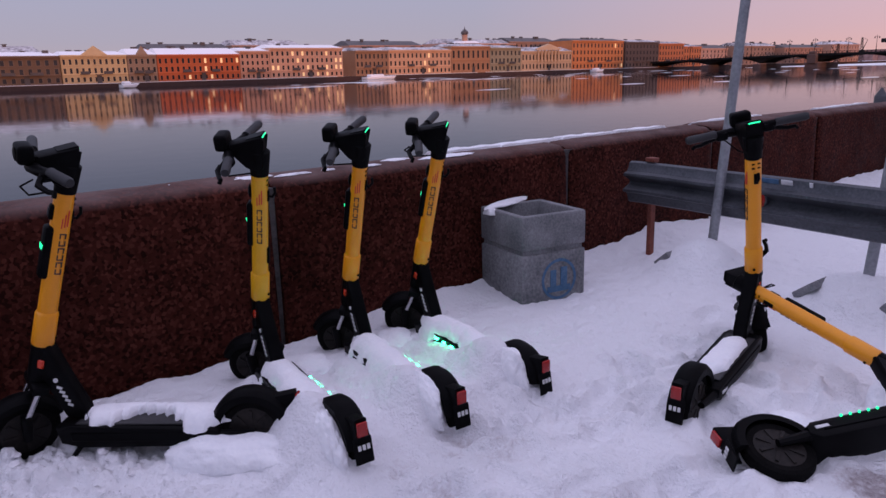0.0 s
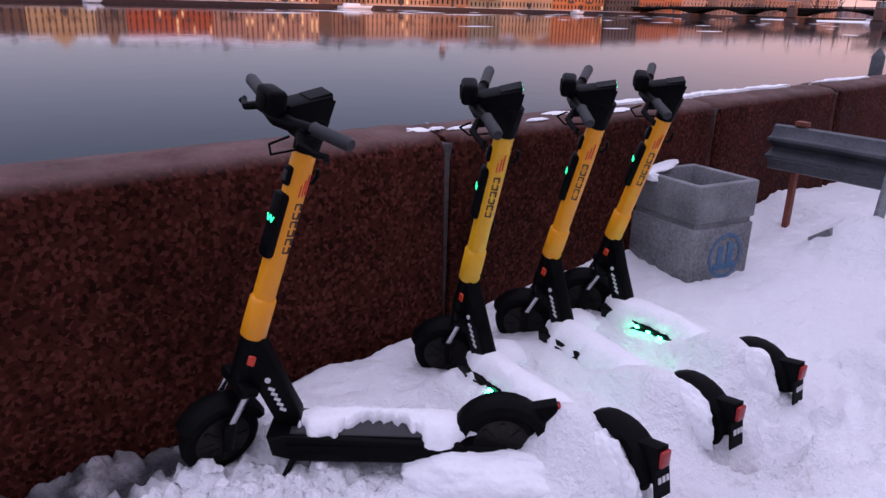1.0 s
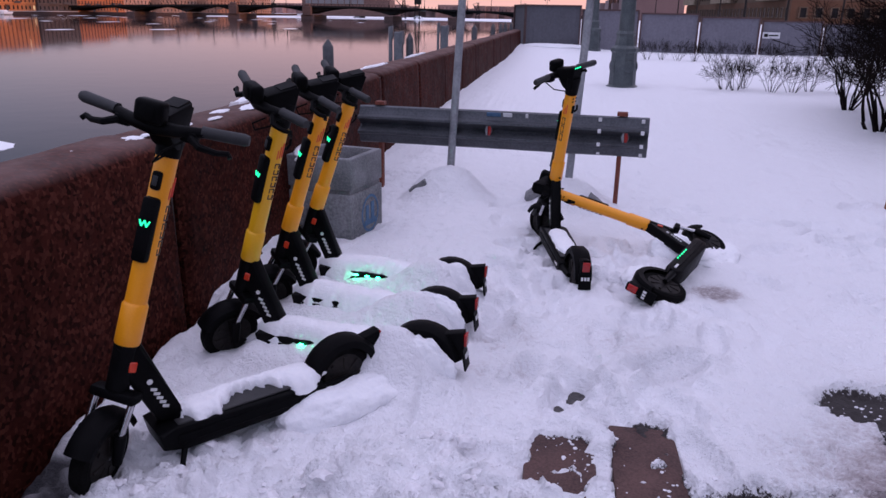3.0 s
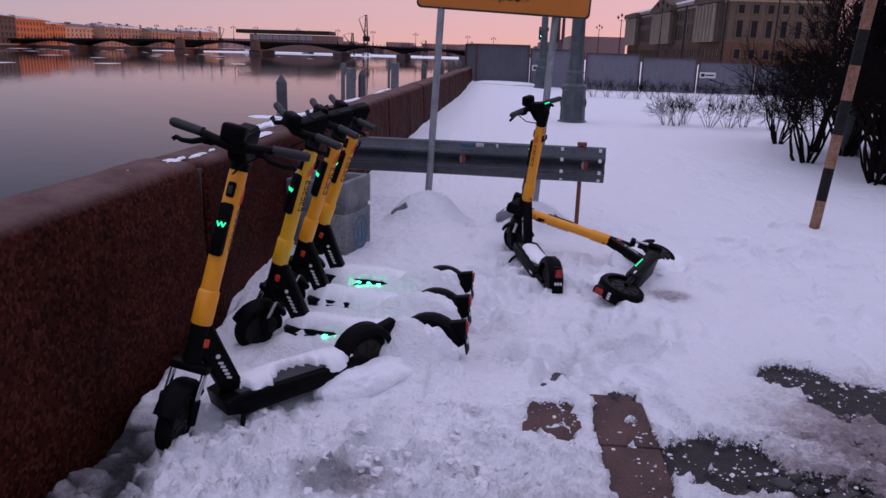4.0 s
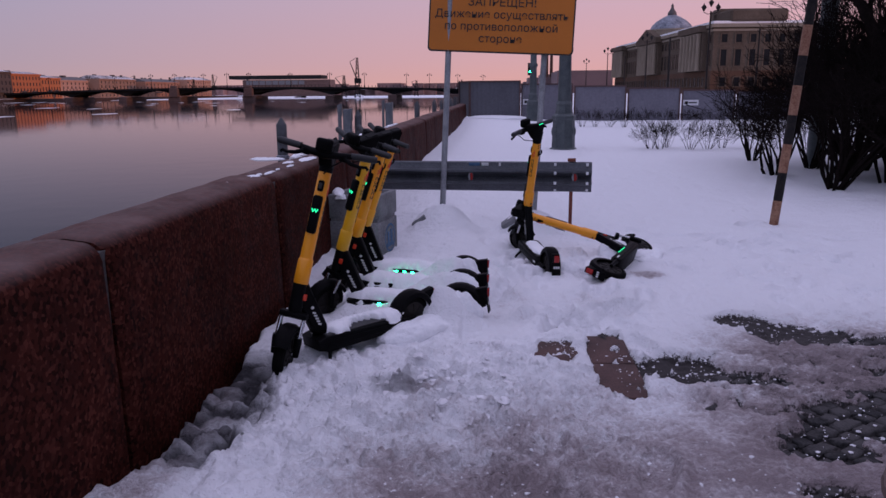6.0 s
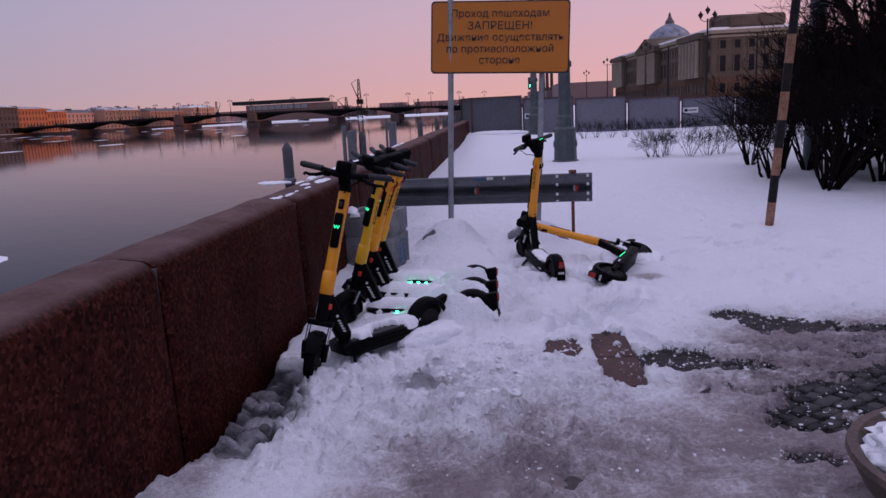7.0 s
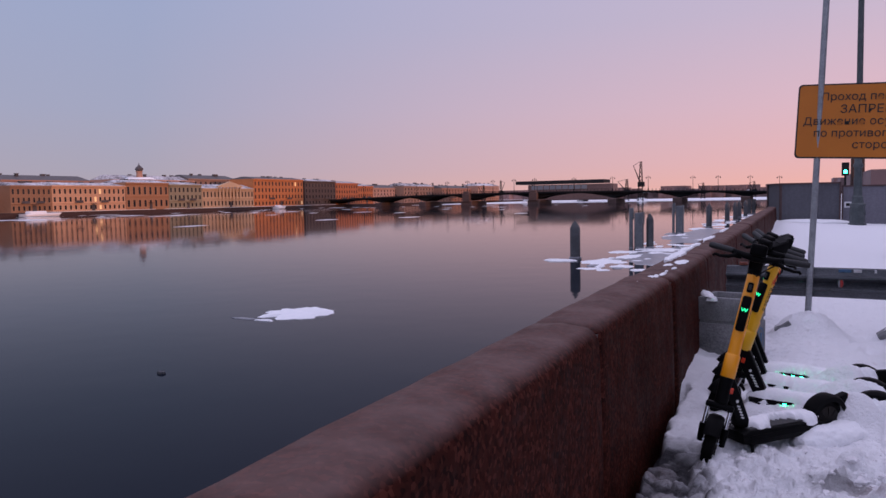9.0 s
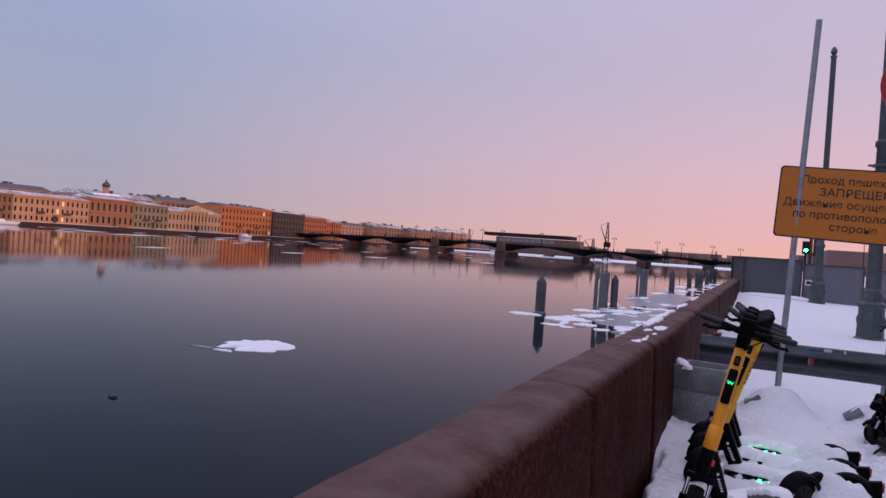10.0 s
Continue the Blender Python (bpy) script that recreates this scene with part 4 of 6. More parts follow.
for i in range(60):
    y = 37 + 1.9 * i + rnd.random() * 2
    x = -5.2 - 5.5 * rnd.random() ** 0.8 + (0.8 if y > 70 else 0)
    floe("ice_floe", x, y, 0.4 + 1.3 * rnd.random() ** 1.5, 0.5 + 1.9 * rnd.random() ** 1.5, 0.03 + 0.05 * rnd.random(), i * 2.7, M_SNOW if i % 4 else M_ICE, "snowy ice floe among the mooring piles", n=26, rings=3, group="ice floes")
floe("ice_floe", -7.0, 46, 3.4, 6.5, 0.03, 3.3, M_ICE, "grey sheet of thin ice by the piles", group="ice floes")
floe("ice_floe", -7.0, 72, 4.5, 14, 0.05, 5.3, M_ICE, "grey sheet of thin ice along the quay", group="ice floes")
floe("ice_floe", -12.6, 40.6, 1.0, 0.6, 0.09, 9.1, M_SNOW, "snowy ice gathered round a pile", group="ice floes")
# scattered drifting ice far out, too many to count
bm = B()
for i in range(130):
    x, y = -60 - 215 * rnd.random(), 60 + 340 * rnd.random()
    if abs(x) * 0.55 > y or (rnd.random() > 0.35 and x > -190):
        continue
    c = bm.verts.new((x, y, -2.42))
    rr, l_ = 0.5 + 1.3 * rnd.random(), 2 + 9 * rnd.random() ** 2
    vs = [bm.verts.new((x + rr * math.cos(a) * (1 + 0.4 * rnd.random()), y + l_ * math.sin(a) * (1 + 0.3 * rnd.random()), -2.5)) for a in [2 * math.pi * k / 9 for k in range(9)]]
    for k in range(9):
        bm.faces.new((c, vs[k], vs[(k + 1) % 9]))
tagged(part("drifting_ice", bm, M_SNOW, smooth=0), "scattered ice drifting along the far bank", "ice", kind="stuff")

# ---- the palace on the near bank ----


def palace():
    ang = math.degrees(math.atan2(8.5, 119))
    t = thing("palace", "long neoclassical stone palace with a low dome", "building", pose(60.5, 213, 0, 0, 0, ang))
    stone = mat("beige_stucco", (0.075, 0.056, 0.042), (0.12, 0.092, 0.070), 0.2, 0.9, 0.01, fine=2, spec=0.1)
    pale = mat("pale_stone_trim", (0.20, 0.165, 0.125), (0.27, 0.225, 0.175), 0.3, 0.9, spec=0.1)
    rust = mat("rusticated_base", (0.075, 0.042, 0.028), (0.11, 0.064, 0.044), 0.3, 0.9, spec=0.1)
    L, H, W = 119.0, 19.8, 30.0
    bm = B()
    box(bm, (W / 2, L / 2, 9.4), (W, L, 18.8))
    part("wall", bm, stone, t, smooth=0)
    bm = B()
    box(bm, (W / 2, L / 2, 3.2), (W + 0.5, L + 0.5, 6.4))
    part("plinth_storey", bm, rust, t, smooth=0)
    bm = B()
    box(bm, (W / 2, L / 2, 18.6), (W + 1.8, L + 1.8, 0.9))
    box(bm, (W / 2, L / 2, 17.4), (W + 0.7, L + 0.7, 0.6))
    part("cornice", bm, pale, t, smooth=0)
    bm = B()
    box(bm, (W / 2, L / 2, 19.4), (W + 0.6, L + 0.6, 0.8))
    rf = part("roof", bm, M_SNOW, t, "flat roof edge with a line of snow", smooth=0)
    for y0, w, h in ((6, 14, 3.4), (12, 6, 4.4)):
        bm = B()
        box(bm, (12, y0, 19.6 + h / 2), (16, w, h), bevel=0.6)
        part("roof_house", bm, stone, rf, smooth=0)
    # end pavilion and middle with giant columns
    for yc, n_ in ((14, 6), (62, 8), (108, 6)):
        bm = B()
        box(bm, (-0.6, yc, 12.2), (1.6, n_ * 3.1, 11.2))
        part("pavilion", bm, stone, t, smooth=0)
        for k in range(n_):
            bm = B()
            lathe(bm, [(0.85, 0), (0.7, 0.5), (0.6, 9.6), (0.9, 10.3)], (-2.0, yc + (k - (n_ - 1) / 2) * 3.0, 6.6), n=8)
            part("column", bm, pale, t)
        bm = B()
        box(bm, (-1.4, yc, 18.1), (2.6, n_ * 3.3, 1.7))
        part("entablature", bm, stone, t, smooth=0)
        if n_ == 8:
            bm = B()
            slab(bm, [(-n_ * 1.6, 0), (n_ * 1.6, 0), (0, 3.4)], (-1.4, yc, 18.95), (0, 1, 0), (0, 0, 1), 2.4)
            part("pediment", bm, stone, t, smooth=0)
    win = []
    for h in (2.4, 4.4, 2.2):
        me = window_mesh("window", 1.6, h)
        me.materials.append(stone)
        win.append((me, pane_mesh(1.6, h, M_GLASS_DIM)))
    flip = Matrix.Rotation(math.pi, 4, "Z")
    for k in range(33):
        for f, z in enumerate((3.4, 10.0, 15.2)):
            add_window(t, *win[f], Matrix.Translation((-0.3 if f == 0 else -0.05, 2.2 + 3.55 * k, z)) @ flip)
    for k in range(7):
        for f, z in enumerate((3.4, 10.0, 15.2)):
            add_window(t, *win[f], Matrix.Translation((3 + 4.0 * k, -0.3 if f == 0 else -0.05, z)) @ Matrix.Rotation(-math.pi / 2, 4, "Z"))
    bm = B()
    c = (10, 74, 0)
    lathe(bm, [(8.0, 19.2), (7.8, 22.6), (8.2, 22.8), (8.0, 23.2)], c, n=24)
    part("drum", bm, pale, t)
    bm = B()
    lathe(bm, [(7.8, 23.2), (7.0, 24.8), (5.4, 26.3), (3.2, 27.6), (1.5, 28.4), (1.2, 28.6)], c, n=24)
    part("dome", bm, mat("snowy_lead_dome", (0.07, 0.085, 0.12), (0.30, 0.32, 0.37), 0.35, 0.6, fine=1.5), t, "low blue-grey dome streaked with snow")
    bm = B()
    lathe(bm, [(1.7, 28.4), (1.5, 29.4), (0.8, 30.4), (0.45, 31.2), (0.5, 31.8), (0.05, 32.6)], c, n=10)
    part("lantern_group", bm, M_ROOF, t, "dark ornament crowning the dome")


palace()
# rooflines further along the near bank
bm = B()
for i in range(10):
    h_ = 8 + 5 * rnd.random()
    box(bm, (38 + 4 * rnd.random(), 380 + 45 * i, h_ / 2), (26, 43, h_))
tagged(part("backdrop_near_shore_far", bm, mat("far_near_bank_walls", (0.12, 0.08, 0.085), (0.2, 0.14, 0.14), 0.05, 0.9), smooth=0), "distant low houses along the near bank", "buildings", kind="structure")
for k, (x, y, h_) in enumerate(((25.5, 420, 28), (27.5, 420, 28), (30.0, 420, 29))):
    bm = B()
    lathe(bm, [(1.0, 0), (0.7, h_), (0.8, h_ + 0.2)], n=8)
    o = part("factory_chimney", bm, M_GRANITE_FAR)
    o.location = (x, y, 0)
    tagged(o, "tall thin distant factory chimney", "chimney", "factory chimneys")

# ---- electric scooters ----
STEM_0, STEM_1 = Vector((0.76, 0, 0.47)), Vector((0.585, 0, 1.035))
AX = (STEM_1 - STEM_0).normalized()
BACK = Vector((-AX.z, 0, AX.x))
LEFT = Vector((0, 1, 0))
STEM_L = (STEM_1 - STEM_0).length


def on_stem(s, back=0.0, left=0.0):
    return STEM_0 + AX * s + BACK * back + LEFT * left


def stem_box(bm, s, back, left, size, bevel=0.0):
    """A box turned with the stem; size is along it, back and left."""
    m = Matrix((AX, BACK, LEFT)).transposed().to_4x4()
    return box(bm, on_stem(s, back, left), size, m, bevel, 2)


def wheel(parent, c, name):
    c = Vector(c)
    w = thing(name, "", "")
    w.parent, w.location = parent, c
    bm = B()
    lathe(bm, [(0.085, -0.026), (0.110, -0.030), (0.122, -0.022), (0.127, 0.0), (0.122, 0.022), (0.110, 0.030), (0.085, 0.026)], axis=(0, 1, 0), n=28)
    part("tyre", bm, M_RUBBER, w, "black rubber tyre")
    bm = B()
    lathe(bm, [(0.02, -0.034), (0.075, -0.030), (0.088, -0.027), (0.088, 0.027), (0.075, 0.030), (0.02, 0.034)], axis=(0, 1, 0), n=24)
    for k in range(8):
        a = 2 * math.pi * k / 8
        for s in (-1, 1):
            box(bm, (0.055 * math.cos(a), 0.033 * s, 0.055 * math.sin(a)), (0.05, 0.006, 0.012), Matrix.Rotation(-a, 4, "Y"))
    part("rim", bm, M_HUB, w, "dark ribbed hub")
    bm = B()
    tube(bm, (0, -0.045, 0), (0, 0.045, 0), 0.011, n=8)
    part("axle", bm, M_CHROME, w, "steel axle nut")
    return w


def scooter(label, m, steer=0.0, paint=None, glow=0, kick=True, awake=True):
    """An upright rental scooter: x forward, z up, the origin under the rear axle."""
    paint = paint or M_YELLOW
    t = thing("electric_scooter", label, "scooter", m, "rental scooters")
    turn = Matrix.Translation(STEM_0) @ Matrix.Rotation(radians(steer), 4, AX) @ Matrix.Translation(-STEM_0)

    def p(name, bm, material, lab="", turned=False, parent=t, smooth=40):
        if turned:
            bmesh.ops.transform(bm, matrix=turn, verts=bm.verts)
        return part(name, bm, material, parent, lab, smooth)

    # stem
    bm = B()
    tube(bm, on_stem(0.11), on_stem(STEM_L), 0.0335, 0.0335, 20, 0.002)
    stem = p("stem", bm, paint, "glossy orange-yellow steering tube", True)
    bm = B()
    lathe(bm, [(0.037, 0.0), (0.0395, 0.004), (0.0395, 0.125), (0.036, 0.13), (0.034, 0.134)], STEM_0, AX, 20)
    p("sleeve", bm, paint, "orange-yellow lower sleeve with a bolt", True)
    bm = B()
    tube(bm, on_stem(0.03, 0.037, 0.012), on_stem(0.03, 0.0425, 0.014), 0.006, n=8)
    p("bolt", bm, M_BLACK, "", True, stem)
    # control pod on the left side with its green sign
    bm = B()
    stem_box(bm, 0.365, -0.033, 0.0, (0.20, 0.035, 0.05), 0.012)
    pod = p("control_pod", bm, M_BLACK, "glossy black lock unit", True)
    bm = B()
    for k, (ds, tilt) in enumerate(((-0.010, 25), (-0.0035, -25), (0.0035, 25), (0.010, -25))):
        mm = Matrix((AX, BACK, LEFT)).transposed().to_4x4() @ Matrix.Rotation(radians(tilt), 4, "Y")
        box(bm, on_stem(0.385, -0.0515, ds * 1.2), (0.020, 0.002, 0.0045), mm)
    p("display_mark", bm, M_GREEN_SOFT if awake else M_GRIP, "small green lit zigzag" if awake else "unlit zigzag mark", True, pod, 0)
    bm = B()
    stem_box(bm, 0.515, -0.033, 0.0, (0.058, 0.02, 0.032), 0.009)
    p("bell_button", bm, M_BLACK, "black oval button", True)
    bm = B()
    stem_box(bm, 0.515, -0.044, 0.0, (0.03, 0.004, 0.016), 0.0018)
    p("button_cap", bm, M_GRIP, "grey button cap", True)
    bm = B()
    path_tube(bm, [on_stem(0.50, 0.03, 0), on_stem(0.495, 0.05, 0), on_stem(0.515, 0.062, 0), on_stem(0.54, 0.058, 0)], 0.006, 8)
    stem_box(bm, 0.50, 0.034, 0.0, (0.05, 0.01, 0.02), 0.004)
    p("bag_hook", bm, M_BLACK, "black hook", True)
    if paint is M_LEMON:
        bm = B()
        stem_box(bm, 0.22, 0.034, 0.0, (0.075, 0.014, 0.024), 0.005)
        p("clip", bm, M_BLACK, "", True)
    # printed word as plain bars, with slanting red strokes above
    for k in range(6):
        bm = B()
        s = 0.30 + 0.027 * k
        for dl in (-0.011, 0.011):
            stem_box(bm, s, dl * 0.8 + 0.006, 0.0325, (0.020, 0.0045, 0.003))
        stem_box(bm, s + (0.008 if k % 2 else -0.008), 0.006, 0.0330, (0.0045, 0.0195, 0.003))
        p("print_bar", bm, M_PRINT, "", True, stem, 0)
    for k in range(3):
        bm = B()
        stem_box(bm, 0.482 + 0.010 * k, -0.003 + 0.009 * k, 0.0328, (0.036 + 0.012 * k, 0.004, 0.003))
        p("print_stroke", bm, M_PRINT_RED, "", True, stem, 0)
    for k in range(2):
        for q in (-0.012, 0.012):
            bm = B()
            stem_box(bm, STEM_L - 0.02 - 0.02 * k, 0.033, q, (0.006, 0.003, 0.012))
            p("stem_slot", bm, M_BLACK, "", True, stem, 0)
    # head with display, bar, grips and levers
    bm = B()
    tube(bm, on_stem(STEM_L - 0.005), on_stem(STEM_L + 0.10), 0.0365, 0.042, 16, 0.004)
    out = [(-0.060, 0.146), (-0.066, 0.158), (0.066, 0.148), (0.078, 0.132), (0.066, 0.095), (0.035, 0.045), (-0.01, 0.01), (-0.036, 0.03)]
    slab(bm, out, STEM_1, (1, 0, 0), (0, 0, 1), 0.075, 0.010)
    head = p("head", bm, M_BLACK, "black plastic handlebar head", True)
    bm = B()
    box(bm, STEM_1 + Vector((-0.030, 0, 0.156)), (0.07, 0.055, 0.006), Matrix.Rotation(radians(6), 4, "Y"), 0.002)
    p("display", bm, M_METAL_BLACK, "dark glossy display", True, head)
    bm = B()
    box(bm, STEM_1 + Vector((-0.064, 0, 0.153)), (0.006, 0.05, 0.006), Matrix.Rotation(radians(6), 4, "Y"), 0.0015)
    p("status_light", bm, M_GREEN_SOFT if awake else M_BLACK, "thin green status light" if awake else "dark status light", True, head)
    bm = B()
    box(bm, STEM_1 + Vector((0.100, 0, 0.158)), (0.052, 0.086, 0.066), Matrix.Rotation(radians(-8), 4, "Y"), 0.014, 3)
    box(bm, STEM_1 + Vector((0.080, 0, 0.130)), (0.05, 0.06, 0.04), None, 0.012, 2)
    lathe(bm, [(0.022, 0.0), (0.024, 0.004), (0.018, 0.006)], STEM_1 + Vector((0.124, 0, 0.160)), (1, 0, 0.1), 16)
    p("headlamp", bm, M_BLACK, "black headlamp housing", True, head)
    bar_c = STEM_1 + Vector((0.085, 0, 0.108))
    bm = B()
    path_tube(bm, [bar_c + Vector((-0.036, -0.15, 0.012)), bar_c + Vector((-0.008, -0.07, 0.004)), bar_c, bar_c + Vector((-0.008, 0.07, 0.004)), bar_c + Vector((-0.036, 0.15, 0.012))], [0.014, 0.019, 0.023, 0.019, 0.014], 12)
    p("handlebar", bm, M_METAL_BLACK, "black swept handlebar", True)
    for s in (-1, 1):
        a, b = bar_c + Vector((-0.032, 0.130 * s, 0.012)), bar_c + Vector((-0.058, 0.26 * s, 0.014))
        bm = B()
        path_tube(bm, [a, a.lerp(b, 0.06), a.lerp(b, 0.9), b], [0.0185, 0.017, 0.018, 0.014], 14)
        p("grip", bm, M_GRIP, "grey ribbed rubber grip", True)
        bm = B()
        l0 = bar_c + Vector((-0.02, 0.10 * s, -0.005))
        box(bm, l0, (0.04, 0.05, 0.035), None, 0.01, 2)
        path_tube(bm, [l0 + Vector((0.015, 0.01 * s, 0)), l0 + Vector((0.035, 0.045 * s, -0.012)), l0 + Vector((0.018, 0.09 * s, -0.022)), l0 + Vector((0.004, 0.118 * s, -0.02)), l0 + Vector((0.010, 0.128 * s, -0.03))], [0.012, 0.011, 0.009, 0.0085, 0.008], 8)
        p("brake_lever", bm, M_BLACK, "black brake lever", True)
    bm = B()
    path_tube(bm, [bar_c + Vector((0.02, 0.10, -0.01)), bar_c + Vector((0.055, 0.06, -0.04)), bar_c + Vector((0.03, 0.02, -0.09)), on_stem(STEM_L, -0.036, 0.008)], 0.0035, 6)
    p("brake_cable", bm, M_RUBBER, "", True)
    # neck, strut to the deck, fork
    bm = B()
    tube(bm, on_stem(-0.15), on_stem(0.004), 0.036, 0.037, 16, 0.003)
    out = [(-0.035, 0.0), (0.035, 0.0), (0.03, -0.09), (-0.06, -0.285), (-0.15, -0.31), (-0.135, -0.25)]
    slab(bm, out, STEM_0, (1, 0, 0), (0, 0, 1), 0.062, 0.014)
    neck = p("neck", bm, M_METAL_BLACK, "black neck strut running down to the deck")
    for s in (-1, 1):
        bm = B()
        box(bm, STEM_0 + Vector((0.0, 0.0335 * s, -0.07)), (0.024, 0.008, 0.034), Matrix.Rotation(radians(-17), 4, "Y"), 0.003)
        p("side_reflector", bm, M_AMBER, "orange-red side reflector", False, neck)
        for k in range(5):
            bm = B()
            box(bm, STEM_0 + Vector((-0.055 - 0.008 * k, 0.0325 * s, -0.165 - 0.017 * k)), (0.020, 0.003, 0.009), Matrix.Rotation(radians(-20), 4, "Y"))
            p("number_bar", bm, M_PRINT_WHITE, "", False, neck, 0)
        bm = B()
        tube(bm, STEM_0 + Vector((-0.045, 0.031 * s, -0.135)), STEM_0 + Vector((-0.045, 0.0345 * s, -0.135)), 0.009, n=10)
        p("badge", bm, M_PRINT_WHITE, "", False, neck)
    hub = Vector((0.885, 0, 0.127))
    crown = on_stem(-0.165)
    bm = B()
    box(bm, crown, (0.06, 0.15, 0.035), Matrix.Rotation(radians(-17), 4, "Y"), 0.010, 2)
    p("fork_crown", bm, M_METAL_BLACK, "", True)
    for s in (-1, 1):
        bm = B()
        a = crown + Vector((0.004, 0.060 * s, 0))
        b = hub + Vector((-0.008, 0.058 * s, 0.07))
        tube(bm, a, b, 0.0115, n=10)
        p("fork_stanchion", bm, M_CHROME, "bare steel fork tube", True)
        bm = B()
        path_tube(bm, [b + Vector((-0.003, 0, 0.02)), b, hub + Vector((0.0, 0.058 * s, -0.012))], [0.020, 0.021, 0.016], 10)
        p("fork_leg", bm, M_METAL_BLACK, "black lower fork leg", True)
    bm = B()
    rr, half = 0.142, 0.043
    rows = []
    for k in range(9):
        a = radians(35 + 125 * k / 8)
        c = hub + Vector((rr * math.cos(a), 0, rr * math.sin(a)))
        o = Vector((math.cos(a), 0, math.sin(a)))
        rows.append([bm.verts.new(c + Vector((0, y, 0)) + o * d) for y, d in ((-half, -0.022), (-half, 0), (-half * 0.5, 0.012), (half * 0.5, 0.012), (half, 0), (half, -0.022), (half * 0.8, -0.018), (0, 0.004), (-half * 0.8, -0.018))])
    for a, b in zip(rows, rows[1:]):
        bridge(bm, a, b)
    bm.faces.new(rows[0][::-1])
    bm.faces.new(rows[-1])
    p("front_fender", bm, M_BLACK, "black front mudguard", True)
    fw = wheel(t, hub, "front_wheel")
    fw.matrix_local = turn @ Matrix.Translation(hub)
    # deck
    bm = B()
    out = [(0.10, 0.115), (0.135, 0.088), (0.63, 0.082), (0.705, 0.10), (0.72, 0.165), (0.665, 0.172), (0.14, 0.165), (0.11, 0.15)]
    slab(bm, out, (0, 0, 0), (1, 0, 0), (0, 0, 1), 0.165, 0.012)
    deck = p("deck", bm, M_METAL_BLACK, "long black metal foot deck")
    bm = B()
    box(bm, (0.40, 0, 0.172), (0.50, 0.13, 0.008), None, 0.003)
    p("deck_mat", bm, M_DECK, "worn ribbed rubber deck mat", False, deck)
    for s in (-1, 1):
        bm = B()
        box(bm, (0.41, 0.0845 * s, 0.13), (0.50, 0.006, 0.03), None, 0.002)
        rail_ = p("side_rail", bm, M_BLACK, "", False, deck)
        if glow & (1 if s > 0 else 2):
            for k in range(5):
                bm = B()
                box(bm, (0.26 + (0.06 if awake else 0.040) * k, 0.092 * s, 0.155), (0.018, 0.008, 0.007) if awake else (0.007, 0.008, 0.007))
                p("deck_light", bm, M_GREEN if awake else M_GREEN_SOFT, "green glowing deck light", False, rail_, 0)
        bm = B()
        box(bm, (0.16, 0.0865 * s, 0.13), (0.055, 0.004, 0.012))
        p("print_bar", bm, M_PRINT_WHITE, "", False, deck, 0)
    # rear wheel, arm, mudguard, lamp and plate
    wheel(t, (0, 0, 0.127), "rear_wheel")
    for s in (-1, 1):
        bm = B()
        path_tube(bm, [(0.14, 0.06 * s, 0.125), (0.06, 0.055 * s, 0.125), (-0.015, 0.05 * s, 0.127)], [0.020, 0.018, 0.014], 8)
        p("rear_arm", bm, M_METAL_BLACK, "")
    bm = B()
    rr, half = 0.148, 0.046
    rows = []
    for k in range(13):
        a = radians(12 + 158 * k / 12)
        c = Vector((rr * math.cos(a), 0, 0.127 + rr * math.sin(a)))
        o = Vector((math.cos(a), 0, math.sin(a)))
        rows.append([bm.verts.new(c + Vector((0, y, 0)) + o * d) for y, d in ((-half, -0.03), (-half, -0.002), (-half * 0.6, 0.012), (half * 0.6, 0.012), (half, -0.002), (half, -0.03), (half * 0.85, -0.028), (0, 0.004), (-half * 0.85, -0.028))])
    for a, b in zip(rows, rows[1:]):
        bridge(bm, a, b)
    bm.faces.new(rows[0][::-1])
    bm.faces.new(rows[-1])
    slab(bm, [(-0.085, 0.258), (-0.165, 0.275), (-0.172, 0.215), (-0.16, 0.15), (-0.138, 0.16)], (0, 0, 0), (1, 0, 0), (0, 0, 1), 0.05, 0.008)
    fender = p("rear_fender", bm, M_BLACK, "black rear mudguard with a raised fin")
    bm = B()
    box(bm, (-0.173, 0, 0.238), (0.012, 0.04, 0.052), None, 0.004, 2)
    p("tail_light", bm, M_RED, "red tail light", False, fender)
    bm = B()
    box(bm, (-0.172, 0, 0.158), (0.008, 0.07, 0.095), Matrix.Rotation(radians(10), 4, "Y"), 0.003)
    plate = p("plate", bm, M_BLACK, "black plate with white print", False, fender)
    for k in range(2):
        for j in range(3):
            bm = B()
            box(bm, (-0.178 + 0.005 * k, -0.017 + 0.017 * j, 0.172 - 0.028 * k), (0.003, 0.011, 0.018), Matrix.Rotation(radians(10), 4, "Y"))
            p("plate_bar", bm, M_PRINT_WHITE, "", False, plate, 0)
    if kick:
        bm = B()
        path_tube(bm, [(0.63, 0.06, 0.10), (0.66, 0.10, 0.05), (0.67, 0.125, 0.0)], [0.011, 0.009, 0.010], 8)
        p("kickstand", bm, M_METAL_BLACK, "black kickstand leg")
    return t


def stand(rear, front, lean=0.0, sink=0.0):
    """Pose of an upright scooter by the plan of its rear and front axles; lean: degrees to its left; sink: how deep the hind wheel stands."""
    h = math.degrees(math.atan2(front[1] - rear[1], front[0] - rear[0]))
    return pose(rear[0], rear[1], -sink, 0, 0, h) @ pose(0, 0, 0, 0, -math.degrees(sink / 0.885), 0) @ pose(0, 0, 0, -lean, 0, 0)


